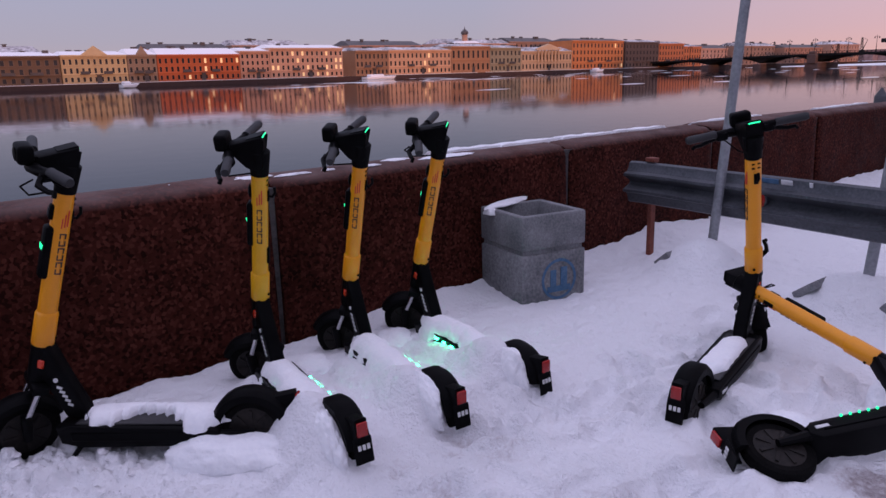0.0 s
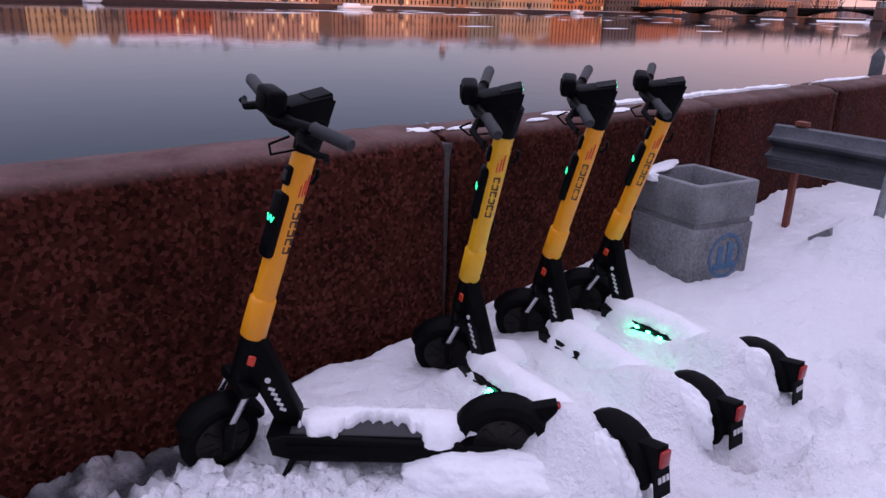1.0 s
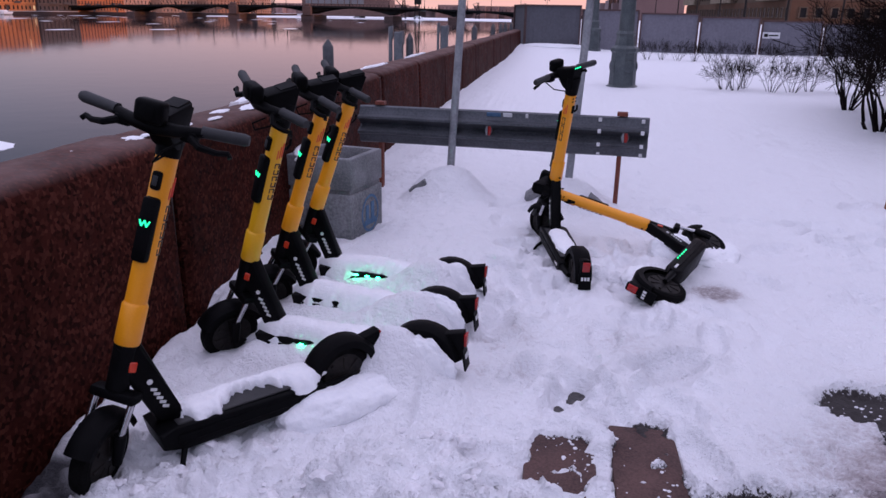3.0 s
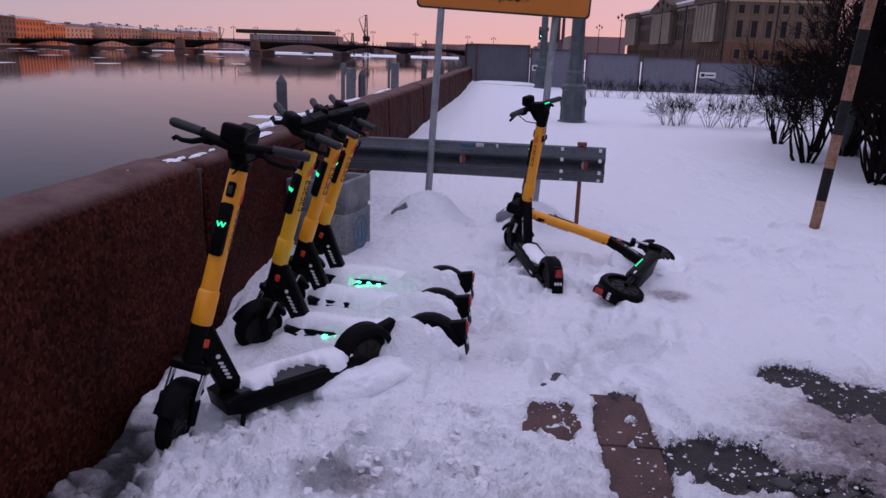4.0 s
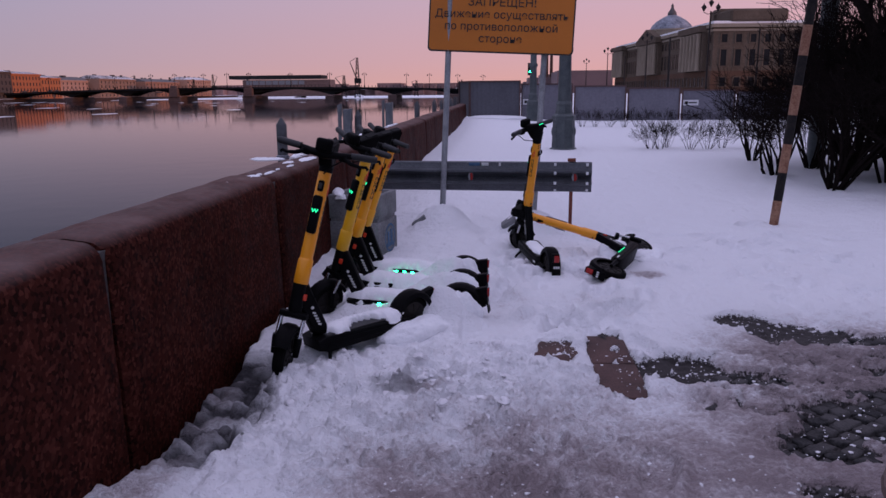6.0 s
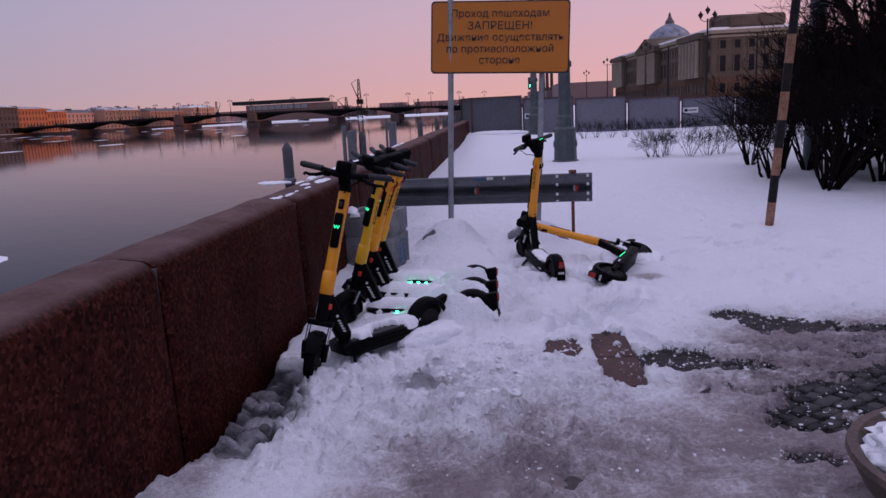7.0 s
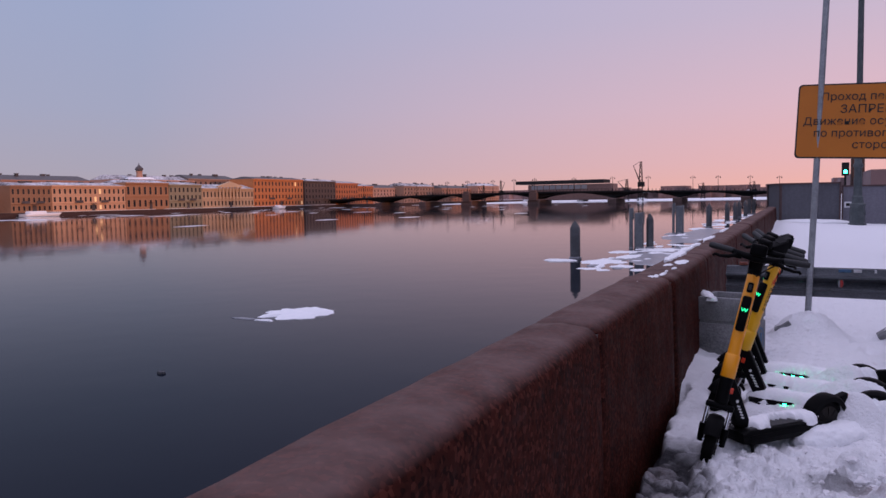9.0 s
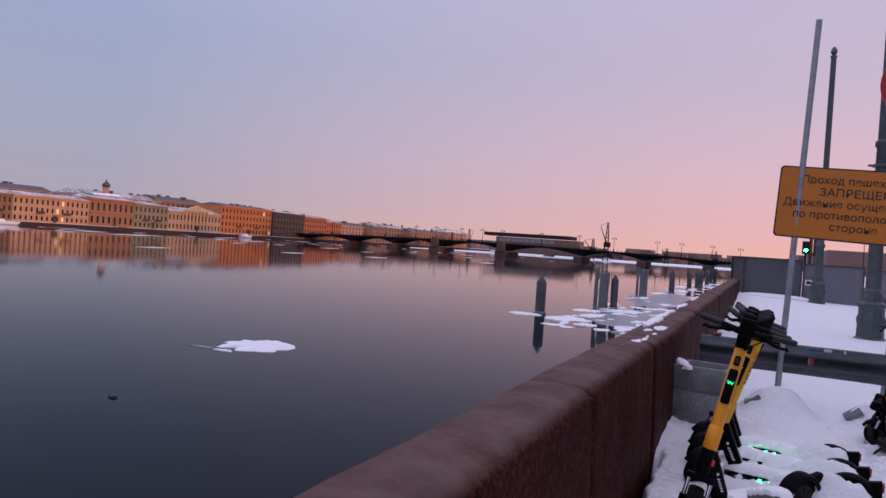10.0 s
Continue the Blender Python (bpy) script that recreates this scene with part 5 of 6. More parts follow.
S1 = stand((0.996, 0.575), (0.382, -0.114), 1.2)
S2 = stand((1.285, 0.785), (0.375, 0.890), 2.0, 0.01)
S3 = stand((1.270, 1.245), (0.36, 1.355), 1.7, 0.035)
S4 = stand((1.260, 1.715), (0.36, 1.775), 1.8, 0.045)
S5 = stand((1.915, 2.045), (1.72, 2.945), -1.5, 0.045)
scooter("orange-yellow rental scooter in snow, its handlebar turned", S1, 42.0)
scooter("yellow rental scooter with snow-buried deck, parked by the wall", S2, 56.0, M_LEMON, glow=3)
scooter("orange-yellow rental scooter with snow-buried deck", S3, 48.0, glow=2, kick=False)
scooter("orange-yellow rental scooter beside the concrete bin, green lights glowing", S4, 47.0, glow=3, kick=False)
scooter("orange-yellow rental scooter standing apart, its deck under snow", S5, 38.0)
fx = Vector((0.40, 0.917, 0.02)).normalized()
fz = Vector((-0.88, 0.37, 0.29))
fz = (fz - fx * fz.dot(fx)).normalized()
fy = fz.cross(fx)
S6 = Matrix((fx, fy, fz)).transposed().to_4x4()
S6.translation = Vector((2.36, 1.88, 0.09)) - fz * 0.127
scooter("orange-yellow rental scooter fallen on its side in the snow", S6, -12.0, glow=2, kick=False, awake=False)

# ---- snow lying on things ----


def snow_cover(m, x0, x1, w, h, label, seed=0.0, skirt=0.0, cut=0.0, side=0.0, ragged=0.0, bites=(), drape=()):
    """A soft ridge of snow along a deck, with ragged edges; m: the pose of what it lies on."""
    bm = B()
    nu, nv = 96, 14
    rows = []
    for i in range(nu + 1):
        u = i / nu
        x = x0 + (x1 - x0) * u
        end = max(0.0, min(1.0, min(u, 1 - u) / 0.18)) ** 0.6
        ww = w * (0.9 + 0.12 * fbm(x * 5 + seed, seed, 0.5) + ragged * fbm(x * 16 + seed, 1.0, seed)) * (0.15 + 0.85 * end)
        off = side + 0.008 * fbm(x * 5, seed, 3.0) - cut * max(0, fbm(x * 6 + seed, 2.0, 1.0))
        bite = sum(d * smooth01(wd, wd * 0.35, abs(x - c) + (0.03 if drape else 0.01) * fbm(x * 34, seed, 7.0, 3)) for c, wd, d in bites)
        hang = sum(d * smooth01(wd, 0.0, abs(x - c)) for c, wd, d in drape)
        row = []
        for j in range(nv + 1):
            v = -1 + 2 * j / nv
            prof = max(0.0, 1 - abs(v) ** 2.6) ** 0.6
            hh = h * end * prof * (0.9 + 0.22 * fbm(x * 4 + seed, v * 0.7, 1.0)) + 0.003 * fbm(x * 25, v * 4 + seed, 2.0, 2)
            side_y = off + v * ww / 2
            if v > -0.6:
                side_y += (hang * 0.45 - bite * (1 + (0.4 if drape else 0.12) * fbm(x * 48, seed, 5.0, 3))) * (v + 0.6) / 1.6
            row.append(bm.verts.new((x, side_y, 0.174 + max(hh, 0.0) - skirt * abs(v) ** 3 * (max(0.0, 1 - bite / 0.05) if v > 0 else 1.0) - hang * max(0.0, v) ** 2)))
        rows.append(row)
    for a, b in zip(rows, rows[1:]):
        for j in range(nv):
            bm.faces.new((a[j], a[j + 1], b[j + 1], b[j]))
    base = [[bm.verts.new((r[j].co.x, r[j].co.y * 0.96, min(0.172, r[j].co.z - 0.004))) for j in (0, nv)] for r in rows]
    for k in range(nu):
        bm.faces.new((rows[k][0], rows[k + 1][0], base[k + 1][0], base[k][0]))
        bm.faces.new((rows[k][nv], base[k][1], base[k + 1][1], rows[k + 1][nv]))
        bm.faces.new((base[k][0], base[k + 1][0], base[k + 1][1], base[k][1]))
    bm.faces.new(rows[0][::-1] + base[0])
    bm.faces.new(rows[-1] + base[-1][::-1])
    o = part("snow_cover", bm, M_SNOW, smooth=60)
    o.matrix_world = m
    return tagged(o, label, "snow", "snow on the decks")


snow_cover(S1, 0.06, 0.69, 0.165, 0.042, "ragged snow lying along a scooter deck", 1.0, 0.008, 0.02, 0.0, 0.22, ((0.37, 0.15, 0.075), (0.66, 0.07, 0.05)), ((0.20, 0.10, 0.02),))
snow_cover(S2, 0.05, 0.74, 0.235, 0.056, "thick snow burying a scooter deck", 2.0, 0.085, 0.0, 0.008, 0.10, ((0.52, 0.13, 0.030),))
snow_cover(S3, 0.05, 0.74, 0.235, 0.056, "thick snow burying a scooter deck", 3.0, 0.085, 0.0, 0.008, 0.10, ((0.54, 0.10, 0.028),))
snow_cover(S4, 0.05, 0.74, 0.235, 0.056, "thick snow on a scooter deck above green lights", 4.0, 0.085, 0.0, 0.008, 0.10, ((0.44, 0.17, 0.036),))
snow_cover(S5, 0.16, 0.63, 0.135, 0.03, "thin smooth snow on a scooter deck", 5.0, 0.0)


def heap(x, y, rx, ry, h, seed, label="small heap of snow", turn=0.0, z=None, lump=0.03):
    """A soft irregular heap resting on the ground."""
    bm = B()
    bmesh.ops.create_icosphere(bm, subdivisions=5, radius=1.0)
    for v in bm.verts:
        c = v.co.copy()
        k = 1 + 0.18 * fbm(c.x * 1.3 + seed, c.y * 1.3, c.z * 1.3) + lump * fbm(c.x * 5 + seed, c.y * 5, c.z * 5) + 0.5 * lump * fbm(c.x * 13, c.y * 13 + seed, c.z * 13, 2)
        v.co = Vector((c.x * rx * k, c.y * ry * k, max(c.z, -0.4) * h * k))
    o = part("snow_mound", bm, M_SNOW, smooth=80)
    o.matrix_world = pose(x, y, ground_z(x, y) if z is None else z, 0, 0, turn)
    return tagged(o, label, "snow", "snow mounds")


# snow fallen off the mudguards and banked round the buried wheels
for i, (x, y, rx, ry, h) in enumerate(((2.52, 2.62, 0.16, 0.1, 0.12), (2.28, 2.15, 0.12, 0.10, 0.06), (0.50, 1.06, 0.15, 0.12, 0.055), (0.50, 1.58, 0.15, 0.12, 0.055))):
    heap(x, y, rx, ry, h, i * 3.1 + 0.7, "soft snow banked against a parked scooter", 40 * i)

for i, m_ in enumerate((S2, S3, S4)):
    c = m_ @ Vector((0.012, 0.074, 0.0))
    heap(c.x, c.y, 0.150, 0.052, 0.125, i * 2.3 + 4.7, "soft snow packed against a scooter's hind wheel", math.degrees(m_.to_euler().z), 0.115, 0.06)

c = S1 @ Vector((0.06, 0.10, 0.0))
heap(c.x, c.y, 0.26, 0.11, 0.085, 9.3, "ridge of snow wrapped round a scooter's hind wheel", math.degrees(S1.to_euler().z) - 4, None, 0.04)
c = S6 @ Vector((0.90, 0.0, 0.10))
heap(c.x, c.y, 0.25, 0.19, 0.075, 3.9, "snow covering the wheel of a fallen scooter", 65, None, 0.06)

# broken clods of snow, too many to count
rnd = random.Random(3)
bm = B()
for i in range(1500):
    x = 0.35 + 2.2 * rnd.random() ** 0.8
    y = -1.35 + 1.75 * rnd.random()
    if x < 0.5 and y > -0.6 or (x > 1.7 and rnd.random() < 0.5) or (y > 0.2 and x < 1.25):
        continue
    worn = x > 1.6 or y < -0.55
    if worn and rnd.random() < 0.5:
        continue
    r = 0.003 + (0.007 if worn else 0.022) * rnd.random() ** 3.5
    q = bmesh.ops.create_icosphere(bm, subdivisions=2 if r > 0.012 else 1, radius=1.0)
    z = ground_z(x, y) + r * 0.15
    sx, sy, sd = 0.8 + 0.7 * rnd.random(), 0.8 + 0.7 * rnd.random(), 40 * rnd.random()
    for v in q["verts"]:
        j_ = r * (1 + 0.55 * noise.noise(v.co * 1.3 + Vector((sd, 0, 0))) + 0.25 * noise.noise(v.co * 3 + Vector((0, sd, 0))))
        v.co = Vector((v.co.x * sx * j_, v.co.y * sy * j_, v.co.z * 0.7 * j_)) + Vector((x, y, z))
tagged(part("snow_clods", bm, M_CLOD, smooth=50), "broken clods of frozen snow on the path", "snow", kind="stuff")

# snow on the parapet
PARAPET_SNOW = [(-0.15, 1.12, 0.045, 0.06), (-0.13, 1.22, 0.02, 0.04), (-0.10, 1.38, 0.022, 0.11), (-0.11, 1.60, 0.014, 0.04), (-0.08, 1.85, 0.02, 0.07), (-0.2, 2.1, 0.04, 0.10), (-0.12, 2.45, 0.07, 0.22), (-0.30, 2.7, 0.06, 0.35), (-0.30, 3.25, 0.08, 0.40), (-0.32, 3.9, 0.06, 0.45), (-0.31, 4.6, 0.05, 0.45), (-0.3, 6.0, 0.06, 0.6), (-0.32, 8.4, 0.05, 0.8), (-0.2, 0.75, 0.02, 0.03)]
for i, (x, y, rx, ry) in enumerate(PARAPET_SNOW):
    floe("snow_patch", x * 0.72, y, rx * 0.8, ry, 0.030 if x < -0.25 else 0.006, i * 1.9 + 0.4, M_SNOW, "thin melting snow on the granite parapet", WALL_H + (-0.012 if x < -0.25 else 0.0 if x < -0.12 else -0.003), 48, 5, "snow on the parapet", x > -0.25)

# ---- concrete litter bin ----


def litter_bin():
    a, b = Vector((0.49, 2.52, 0)), Vector((0.585, 2.985, 0))
    u = (b - a).normalized()
    ang = math.degrees(math.atan2(u.y, u.x)) - 90
    t = thing("litter_bin", "square grey concrete litter bin with snow on its rim", "litter bin", pose((a.x + b.x) / 2 - 0.225, (a.y + b.y) / 2 + 0.045, 0, 0, 0, ang))
    w = 0.465
    for name, z0, z1, inset in (("lower_block", -0.05, 0.335, 0.0), ("upper_block", 0.365, 0.57, 0.0)):
        bm = B()
        q, wall_t = w / 2, 0.045
        outer = [(-q, -q), (q, -q), (q, q), (-q, q)]
        inner = [(-q + wall_t, -q + wall_t), (q - wall_t, -q + wall_t), (q - wall_t, q - wall_t), (-q + wall_t, q - wall_t)]
        rings = [[bm.verts.new((x, y, z)) for x, y in pts] for pts, z in ((outer, z0), (outer, z1), (inner, z1), (inner, z0))]
        for r0, r1 in zip(rings, rings[1:] + rings[:1]):
            bridge(bm, r0, r1)
        bmesh.ops.bevel(bm, geom=list(bm.edges), offset=0.008, segments=2, affect="EDGES", profile=0.5)
        part(name, bm, M_CONCRETE_ROUGH if name == "lower_block" else M_CONCRETE, t)
    bm = B()
    box(bm, (0, 0, 0.35), (w - 0.03, w - 0.03, 0.05))
    box(bm, (0, 0, 0.20), (w - 0.08, w - 0.08, 0.04))
    part("liner", bm, M_CONCRETE, t, "dark bottom and waist groove")
    # faded round emblem as a plain ring with upright strokes
    c = Vector((w / 2 + 0.002, 0.035, 0.165))
    bm = B()
    n = 32
    r0 = [bm.verts.new(c + Vector((0.002, 0.128 * math.cos(2 * math.pi * i / n), 0.128 * math.sin(2 * math.pi * i / n)))) for i in range(n)]
    r1 = [bm.verts.new(c + Vector((0.002, 0.110 * math.cos(2 * math.pi * i / n), 0.110 * math.sin(2 * math.pi * i / n)))) for i in range(n)]
    bridge(bm, r0, r1)
    part("emblem_ring", bm, M_BLUE_PAINT, t, "faded blue painted ring")
    for y, z, sy, sz in ((-0.042, 0.005, 0.042, 0.11), (0.036, 0.012, 0.048, 0.12), (0.0, -0.06, 0.17, 0.036)):
        bm = B()
        box(bm, c + Vector((0.001, y, z)), (0.003, sy, sz))
        part("emblem_stroke", bm, M_BLUE_PAINT, t, "", 0)
    return t


litter_bin()
heap(0.095, 2.78, 0.05, 0.24, 0.02, 2.2, "snow lying along the rim of the litter bin", 12, 0.575)
heap(0.165, 2.585, 0.05, 0.025, 0.03, 5.2, "snow slumping over the edge of the bin", 12, 0.55)

# ---- crash barrier ----


def crash_barrier():
    a, b = Vector((0.172, 3.985, 0)), Vector((2.438, 3.782, 0))
    d = b - a
    L = d.length
    t = thing("crash_barrier", "weathered galvanised crash barrier with red reflectors", "barrier", pose(a.x, a.y, 0, 0, 0, math.degrees(math.atan2(d.y, d.x))))
    prof = [(0.0, 0.305), (-0.022, 0.295), (-0.03, 0.262), (-0.045, 0.235), (-0.08, 0.222), (-0.082, 0.205), (-0.02, 0.172), (-0.008, 0.155), (-0.02, 0.138), (-0.082, 0.105), (-0.08, 0.088), (-0.045, 0.075), (-0.03, 0.048), (-0.022, 0.015), (0.0, 0.005)]
    prof = [(y * 1.0 + 0.02, z) for y, z in prof]
    bm = B()
    th = 0.006
    rows = []
    for i in range(25):
        x = L * i / 24
        dent = 0.006 * fbm(x * 2, 0.3, 0.7)
        bend = -0.02 * smooth01(0.12, 0.0, x)
        rows.append([bm.verts.new((x, y + dent + bend, 0.432 + z + 0.004 * fbm(x * 1.5, z * 6, 4.0))) for y, z in prof] + [bm.verts.new((x, y + dent + bend + th, 0.432 + z)) for y, z in prof[::-1]])
    for r0, r1 in zip(rows, rows[1:]):
        bridge(bm, r0, r1)
    bm.faces.new(rows[0][::-1])
    bm.faces.new(rows[-1])
    beam = part("beam", bm, M_ZINC, t, "W-shaped zinc beam", 35)
    for x, z0, z1 in ((0.16, -0.1, 0.765), (L - 0.2, -0.1, 0.765)):
        bm = B()
        box(bm, (x, 0.05, (z0 + z1) / 2), (0.035, 0.05, z1 - z0), None, 0.004)
        box(bm, (x, 0.035, z1 - 0.01), (0.08, 0.06, 0.03), None, 0.004)
        part("post", bm, M_RUST, t, "rusty red-brown steel post")
    for x in (1.065, L - 0.17):
        bm = B()
        slab(bm, [(-0.035, 0), (-0.018, 0.058), (0.018, 0.058), (0.035, 0), (0.018, -0.058), (-0.018, -0.058)], (x, -0.005, 0.587), (1, 0, 0), (0, 0, 1), 0.05, 0.008)
        rf = part("reflector_housing", bm, M_ZINC, beam, "grey reflector housing")
        bm = B()
        slab(bm, [(-0.004, -0.04), (-0.004, 0.045), (0.016, 0.04), (0.026, 0.0), (0.016, -0.04)], (x, -0.030, 0.587), (1, 0, 0), (0, 0, 1), 0.012, 0.003)
        part("reflector", bm, M_RED, beam, "dark red reflector")
        bm = B()
        slab(bm, [(-0.026, 0.0), (-0.016, 0.04), (-0.006, 0.045), (-0.006, -0.04), (-0.016, -0.04)], (x, -0.030, 0.587), (1, 0, 0), (0, 0, 1), 0.012, 0.003)
        part("reflector", bm, M_POLE, beam, "dull white reflector")
    for x, zs in ((L - 0.36, (0.03, 0.1, 0.2, 0.28)), (L - 0.045, (0.03, 0.1, 0.2, 0.28))):
        for z in zs:
            bm = B()
            yy = {0.03: 0.0, 0.1: -0.062, 0.2: -0.062, 0.28: -0.015}[z]
            box(bm, (x, yy - 0.004, 0.432 + z), (0.026, 0.008, 0.030), None, 0.003)
            part("bolt_slot", bm, M_SIGN_WHITE, beam, "bolt slot with snow showing through", 0)
    for x, w, m in ((1.10, 0.11, M_BLUE_PAINT), (1.21, 0.07, M_SIGN_WHITE), (1.36, 0.02, M_SIGN_WHITE)):
        bm = B()
        box(bm, (x, -0.014, 0.711), (w, 0.006, 0.03), Matrix.Rotation(radians(18), 4, "X"))
        part("sticker", bm, m, beam, "torn peeling sticker", 0)
    return t


crash_barrier()

# ---- signs ----
P1A, P1B = Vector((0.93, 3.80, -0.05)), Vector((1.10, 4.06, 4.08))
P2A, P2B = Vector((1.86, 3.86, -0.05)), Vector((2.06, 4.06, 3.75))


def sign_post(a, b, label, lift=0.0, reach=0.24):
    t = thing("sign_post", label, "post", Matrix.Translation(a), "sign posts")
    bm = B()
    tube(bm, (0, 0, 0), b - a, 0.03, 0.03, 14, 0.003)
    part("pole", bm, M_POLE, t)
    for s in (-1, 1):
        bm = B()
        slab(bm, [(-0.085, -0.13), (0.085, -0.16), (0.085, 0.14), (-0.085, 0.10)], (reach * s, -0.06, 0.165 + lift - 0.02 * s), Vector((1, 0.25 * s, -0.75 * s)).normalized(), (0, 1, 0), 0.045, 0.008)
        part("foot_slab", bm, M_CONCRETE, t, "concrete foot half buried in snow")
    return t


sign_post(P1A, P1B, "tall galvanised sign post in a snowy concrete foot", 0.03, 0.21)
sign_post(P2A, P2B, "galvanised sign post carrying two signs")


def letters(body, size, material, parent, m, width=None):
    cu = bpy.data.curves.new("lettering", "FONT")
    cu.body, cu.size, cu.align_x, cu.align_y = body, size, "CENTER", "CENTER"
    cu.extrude = 0.0015
    tmp = bpy.data.objects.new("lettering", cu)
    scene.collection.objects.link(tmp)
    dg = bpy.context.evaluated_depsgraph_get()
    me = bpy.data.meshes.new_from_object(tmp.evaluated_get(dg))
    bpy.data.objects.remove(tmp)
    me.materials.clear()
    me.materials.append(material)
    o = new("lettering", me)
    o.parent = parent
    if width:
        xs = [v.co.x for v in me.vertices]
        k = width / (max(xs) - min(xs))
        me.transform(Matrix.Diagonal((k, 1, 1, 1)))
    o.matrix_local = m
    return o


def text_sign():
    tl, bl, br = Vector((0.825, 3.965, 2.545)), Vector((0.800, 3.900, 1.832)), Vector((2.225, 3.860, 1.762))
    x = (br - bl).normalized()
    z = (tl - bl)
    z = (z - x * z.dot(x)).normalized()
    y = z.cross(x)
    m = Matrix((x, y, z)).transposed().to_4x4()
    W, H = (br - bl).length, 0.735
    m.translation = bl + x * W / 2 + z * H / 2
    t = thing("warning_sign", "orange rectangular sign with black Russian lettering", "sign", m)

    def rounded(w, h, r):
        pts = []
        for cx, cy, a0 in ((w / 2 - r, h / 2 - r, 0), (-w / 2 + r, h / 2 - r, 90), (-w / 2 + r, -h / 2 + r, 180), (w / 2 - r, -h / 2 + r, 270)):
            pts += [(cx + r * math.cos(radians(a0 + 18 * k)), cy + r * math.sin(radians(a0 + 18 * k))) for k in range(6)]
        return pts

    bm = B()
    slab(bm, rounded(W, H, 0.04), (0, 0, 0), (1, 0, 0), (0, 0, 1), 0.012)
    part("border", bm, M_SIGN_BLACK, t, "thin black border")
    bm = B()
    slab(bm, rounded(W - 0.03, H - 0.03, 0.035), (0, -0.006, 0), (1, 0, 0), (0, 0, 1), 0.006)
    part("panel", bm, M_SIGN, t, "orange reflective sheet")
    for txt, zz, wid, sz in (("Проход пешеходам", 0.235, 1.00, 0.105), ("ЗАПРЕЩЕН!", 0.112, 0.66, 0.112), ("Движение осуществлять", -0.005, 1.30, 0.105), ("по противоположной", -0.122, 1.10, 0.105), ("стороне", -0.235, 0.42, 0.105)):
        letters(txt, sz, M_SIGN_BLACK, t, Matrix.Translation((0, -0.0125, zz)) @ Matrix.Rotation(radians(90), 4, "X"), wid)
    for dx in (-W / 2 + 0.2, W / 2 - 0.2):
        bm = B()
        box(bm, (dx, 0.02, 0.2), (0.09, 0.03, 0.03))
        box(bm, (dx, 0.02, -0.2), (0.09, 0.03, 0.03))
        part("clamp", bm, M_POLE, t, "steel clamp")


text_sign()


def disc(bm, c, r, y, n=40, r_in=None):
    a = [bm.verts.new((c[0] + r * math.cos(2 * math.pi * i / n), y, c[2] + r * math.sin(2 * math.pi * i / n))) for i in range(n)]
    if r_in is None:
        bm.faces.new(a)
    else:
        b = [bm.verts.new((c[0] + r_in * math.cos(2 * math.pi * i / n), y, c[2] + r_in * math.sin(2 * math.pi * i / n))) for i in range(n)]
        bridge(bm, a, b)
    return a


def round_sign(m, r, red, label, warp=0.0):
    """A round prohibition sign; its pictogram is drawn as plain dark bars."""
    t = thing("prohibition_sign", label, "sign", m)
    bm = B()
    lathe(bm, [(r - 0.004, -0.004), (r, 0.0), (r, 0.010), (r - 0.01, 0.014)], axis=(0, 1, 0), n=40)
    part("back_plate", bm, M_POLE, t)
    bm = B()
    lathe(bm, [(r * 0.86, -0.0075), (r * 0.86, -0.0045)], axis=(0, 1, 0), n=40)
    part("face", bm, M_SIGN_WHITE, t, "white reflective face")
    bm = B()
    a = ring(bm, (0, -0.0105, 0), Vector((1, 0, 0)), Vector((0, 0, 1)), r, 40)
    b = ring(bm, (0, -0.0105, 0), Vector((1, 0, 0)), Vector((0, 0, 1)), r * 0.84, 40)
    c = ring(bm, (0, -0.004, 0), Vector((1, 0, 0)), Vector((0, 0, 1)), r, 40)
    bridge(bm, a, b)
    bridge(bm, a, c)
    part("ring", bm, red, t, "red border ring")
    bm = B()
    box(bm, (0, -0.010, 0), (r * 1.8, 0.004, r * 0.13), Matrix.Rotation(radians(45), 4, "Y"))
    part("slash", bm, red, t, "red slanting bar", 0)
    for (x0, z0, x1, z1) in ((0.02, 0.30, -0.02, -0.05), (-0.02, -0.05, -0.28, -0.5), (0.0, -0.05, 0.2, -0.52), (-0.02, 0.2, 0.22, 0.0), (0.0, 0.2, -0.24, 0.05)):
        bm = B()
        v = Vector((x1 - x0, 0, z1 - z0)) * r
        box(bm, (r * (x0 + x1) / 2, -0.0088, r * (z0 + z1) / 2), (v.length, 0.002, r * 0.13), Matrix.Rotation(-math.atan2(v.z, v.x), 4, "Y"))
        part("pictogram_bar", bm, M_SIGN_BLACK, t, "", 0)
    return t


round_sign(pose(2.02, 3.93, 3.37, 4, 2, 3), 0.35, M_SIGN_RED, "round red-bordered no-walking sign on a post")

# striped leaning post with a bent old sign
SA, SB = Vector((4.375, 4.19, -0.05)), Vector((4.66, 4.16, 3.5))
striped = thing("striped_post", "leaning black and rusty cream striped post", "post", Matrix.Translation(SA))
d = SB - SA
cuts = [0, 0.098, 0.18, 0.262, 0.344, 0.426, 0.508, 0.59, 0.672, 0.85, 1.0]
for k, (a, b) in enumerate(zip(cuts, cuts[1:])):
    bm = B()
    tube(bm, d * a, d * b, 0.045, 0.045, 14)
    part("band", bm, M_STRIPE_PALE if k in (0, 2, 4, 6) else M_STRIPE_BLACK, striped, "peeling cream band" if k in (0, 2, 4, 6) else "black band")
round_sign(pose(4.60, 4.08, 3.02, -8, 0, 24), 0.33, M_FADED_RED, "bent faded prohibition sign on the striped post")
bm = B()
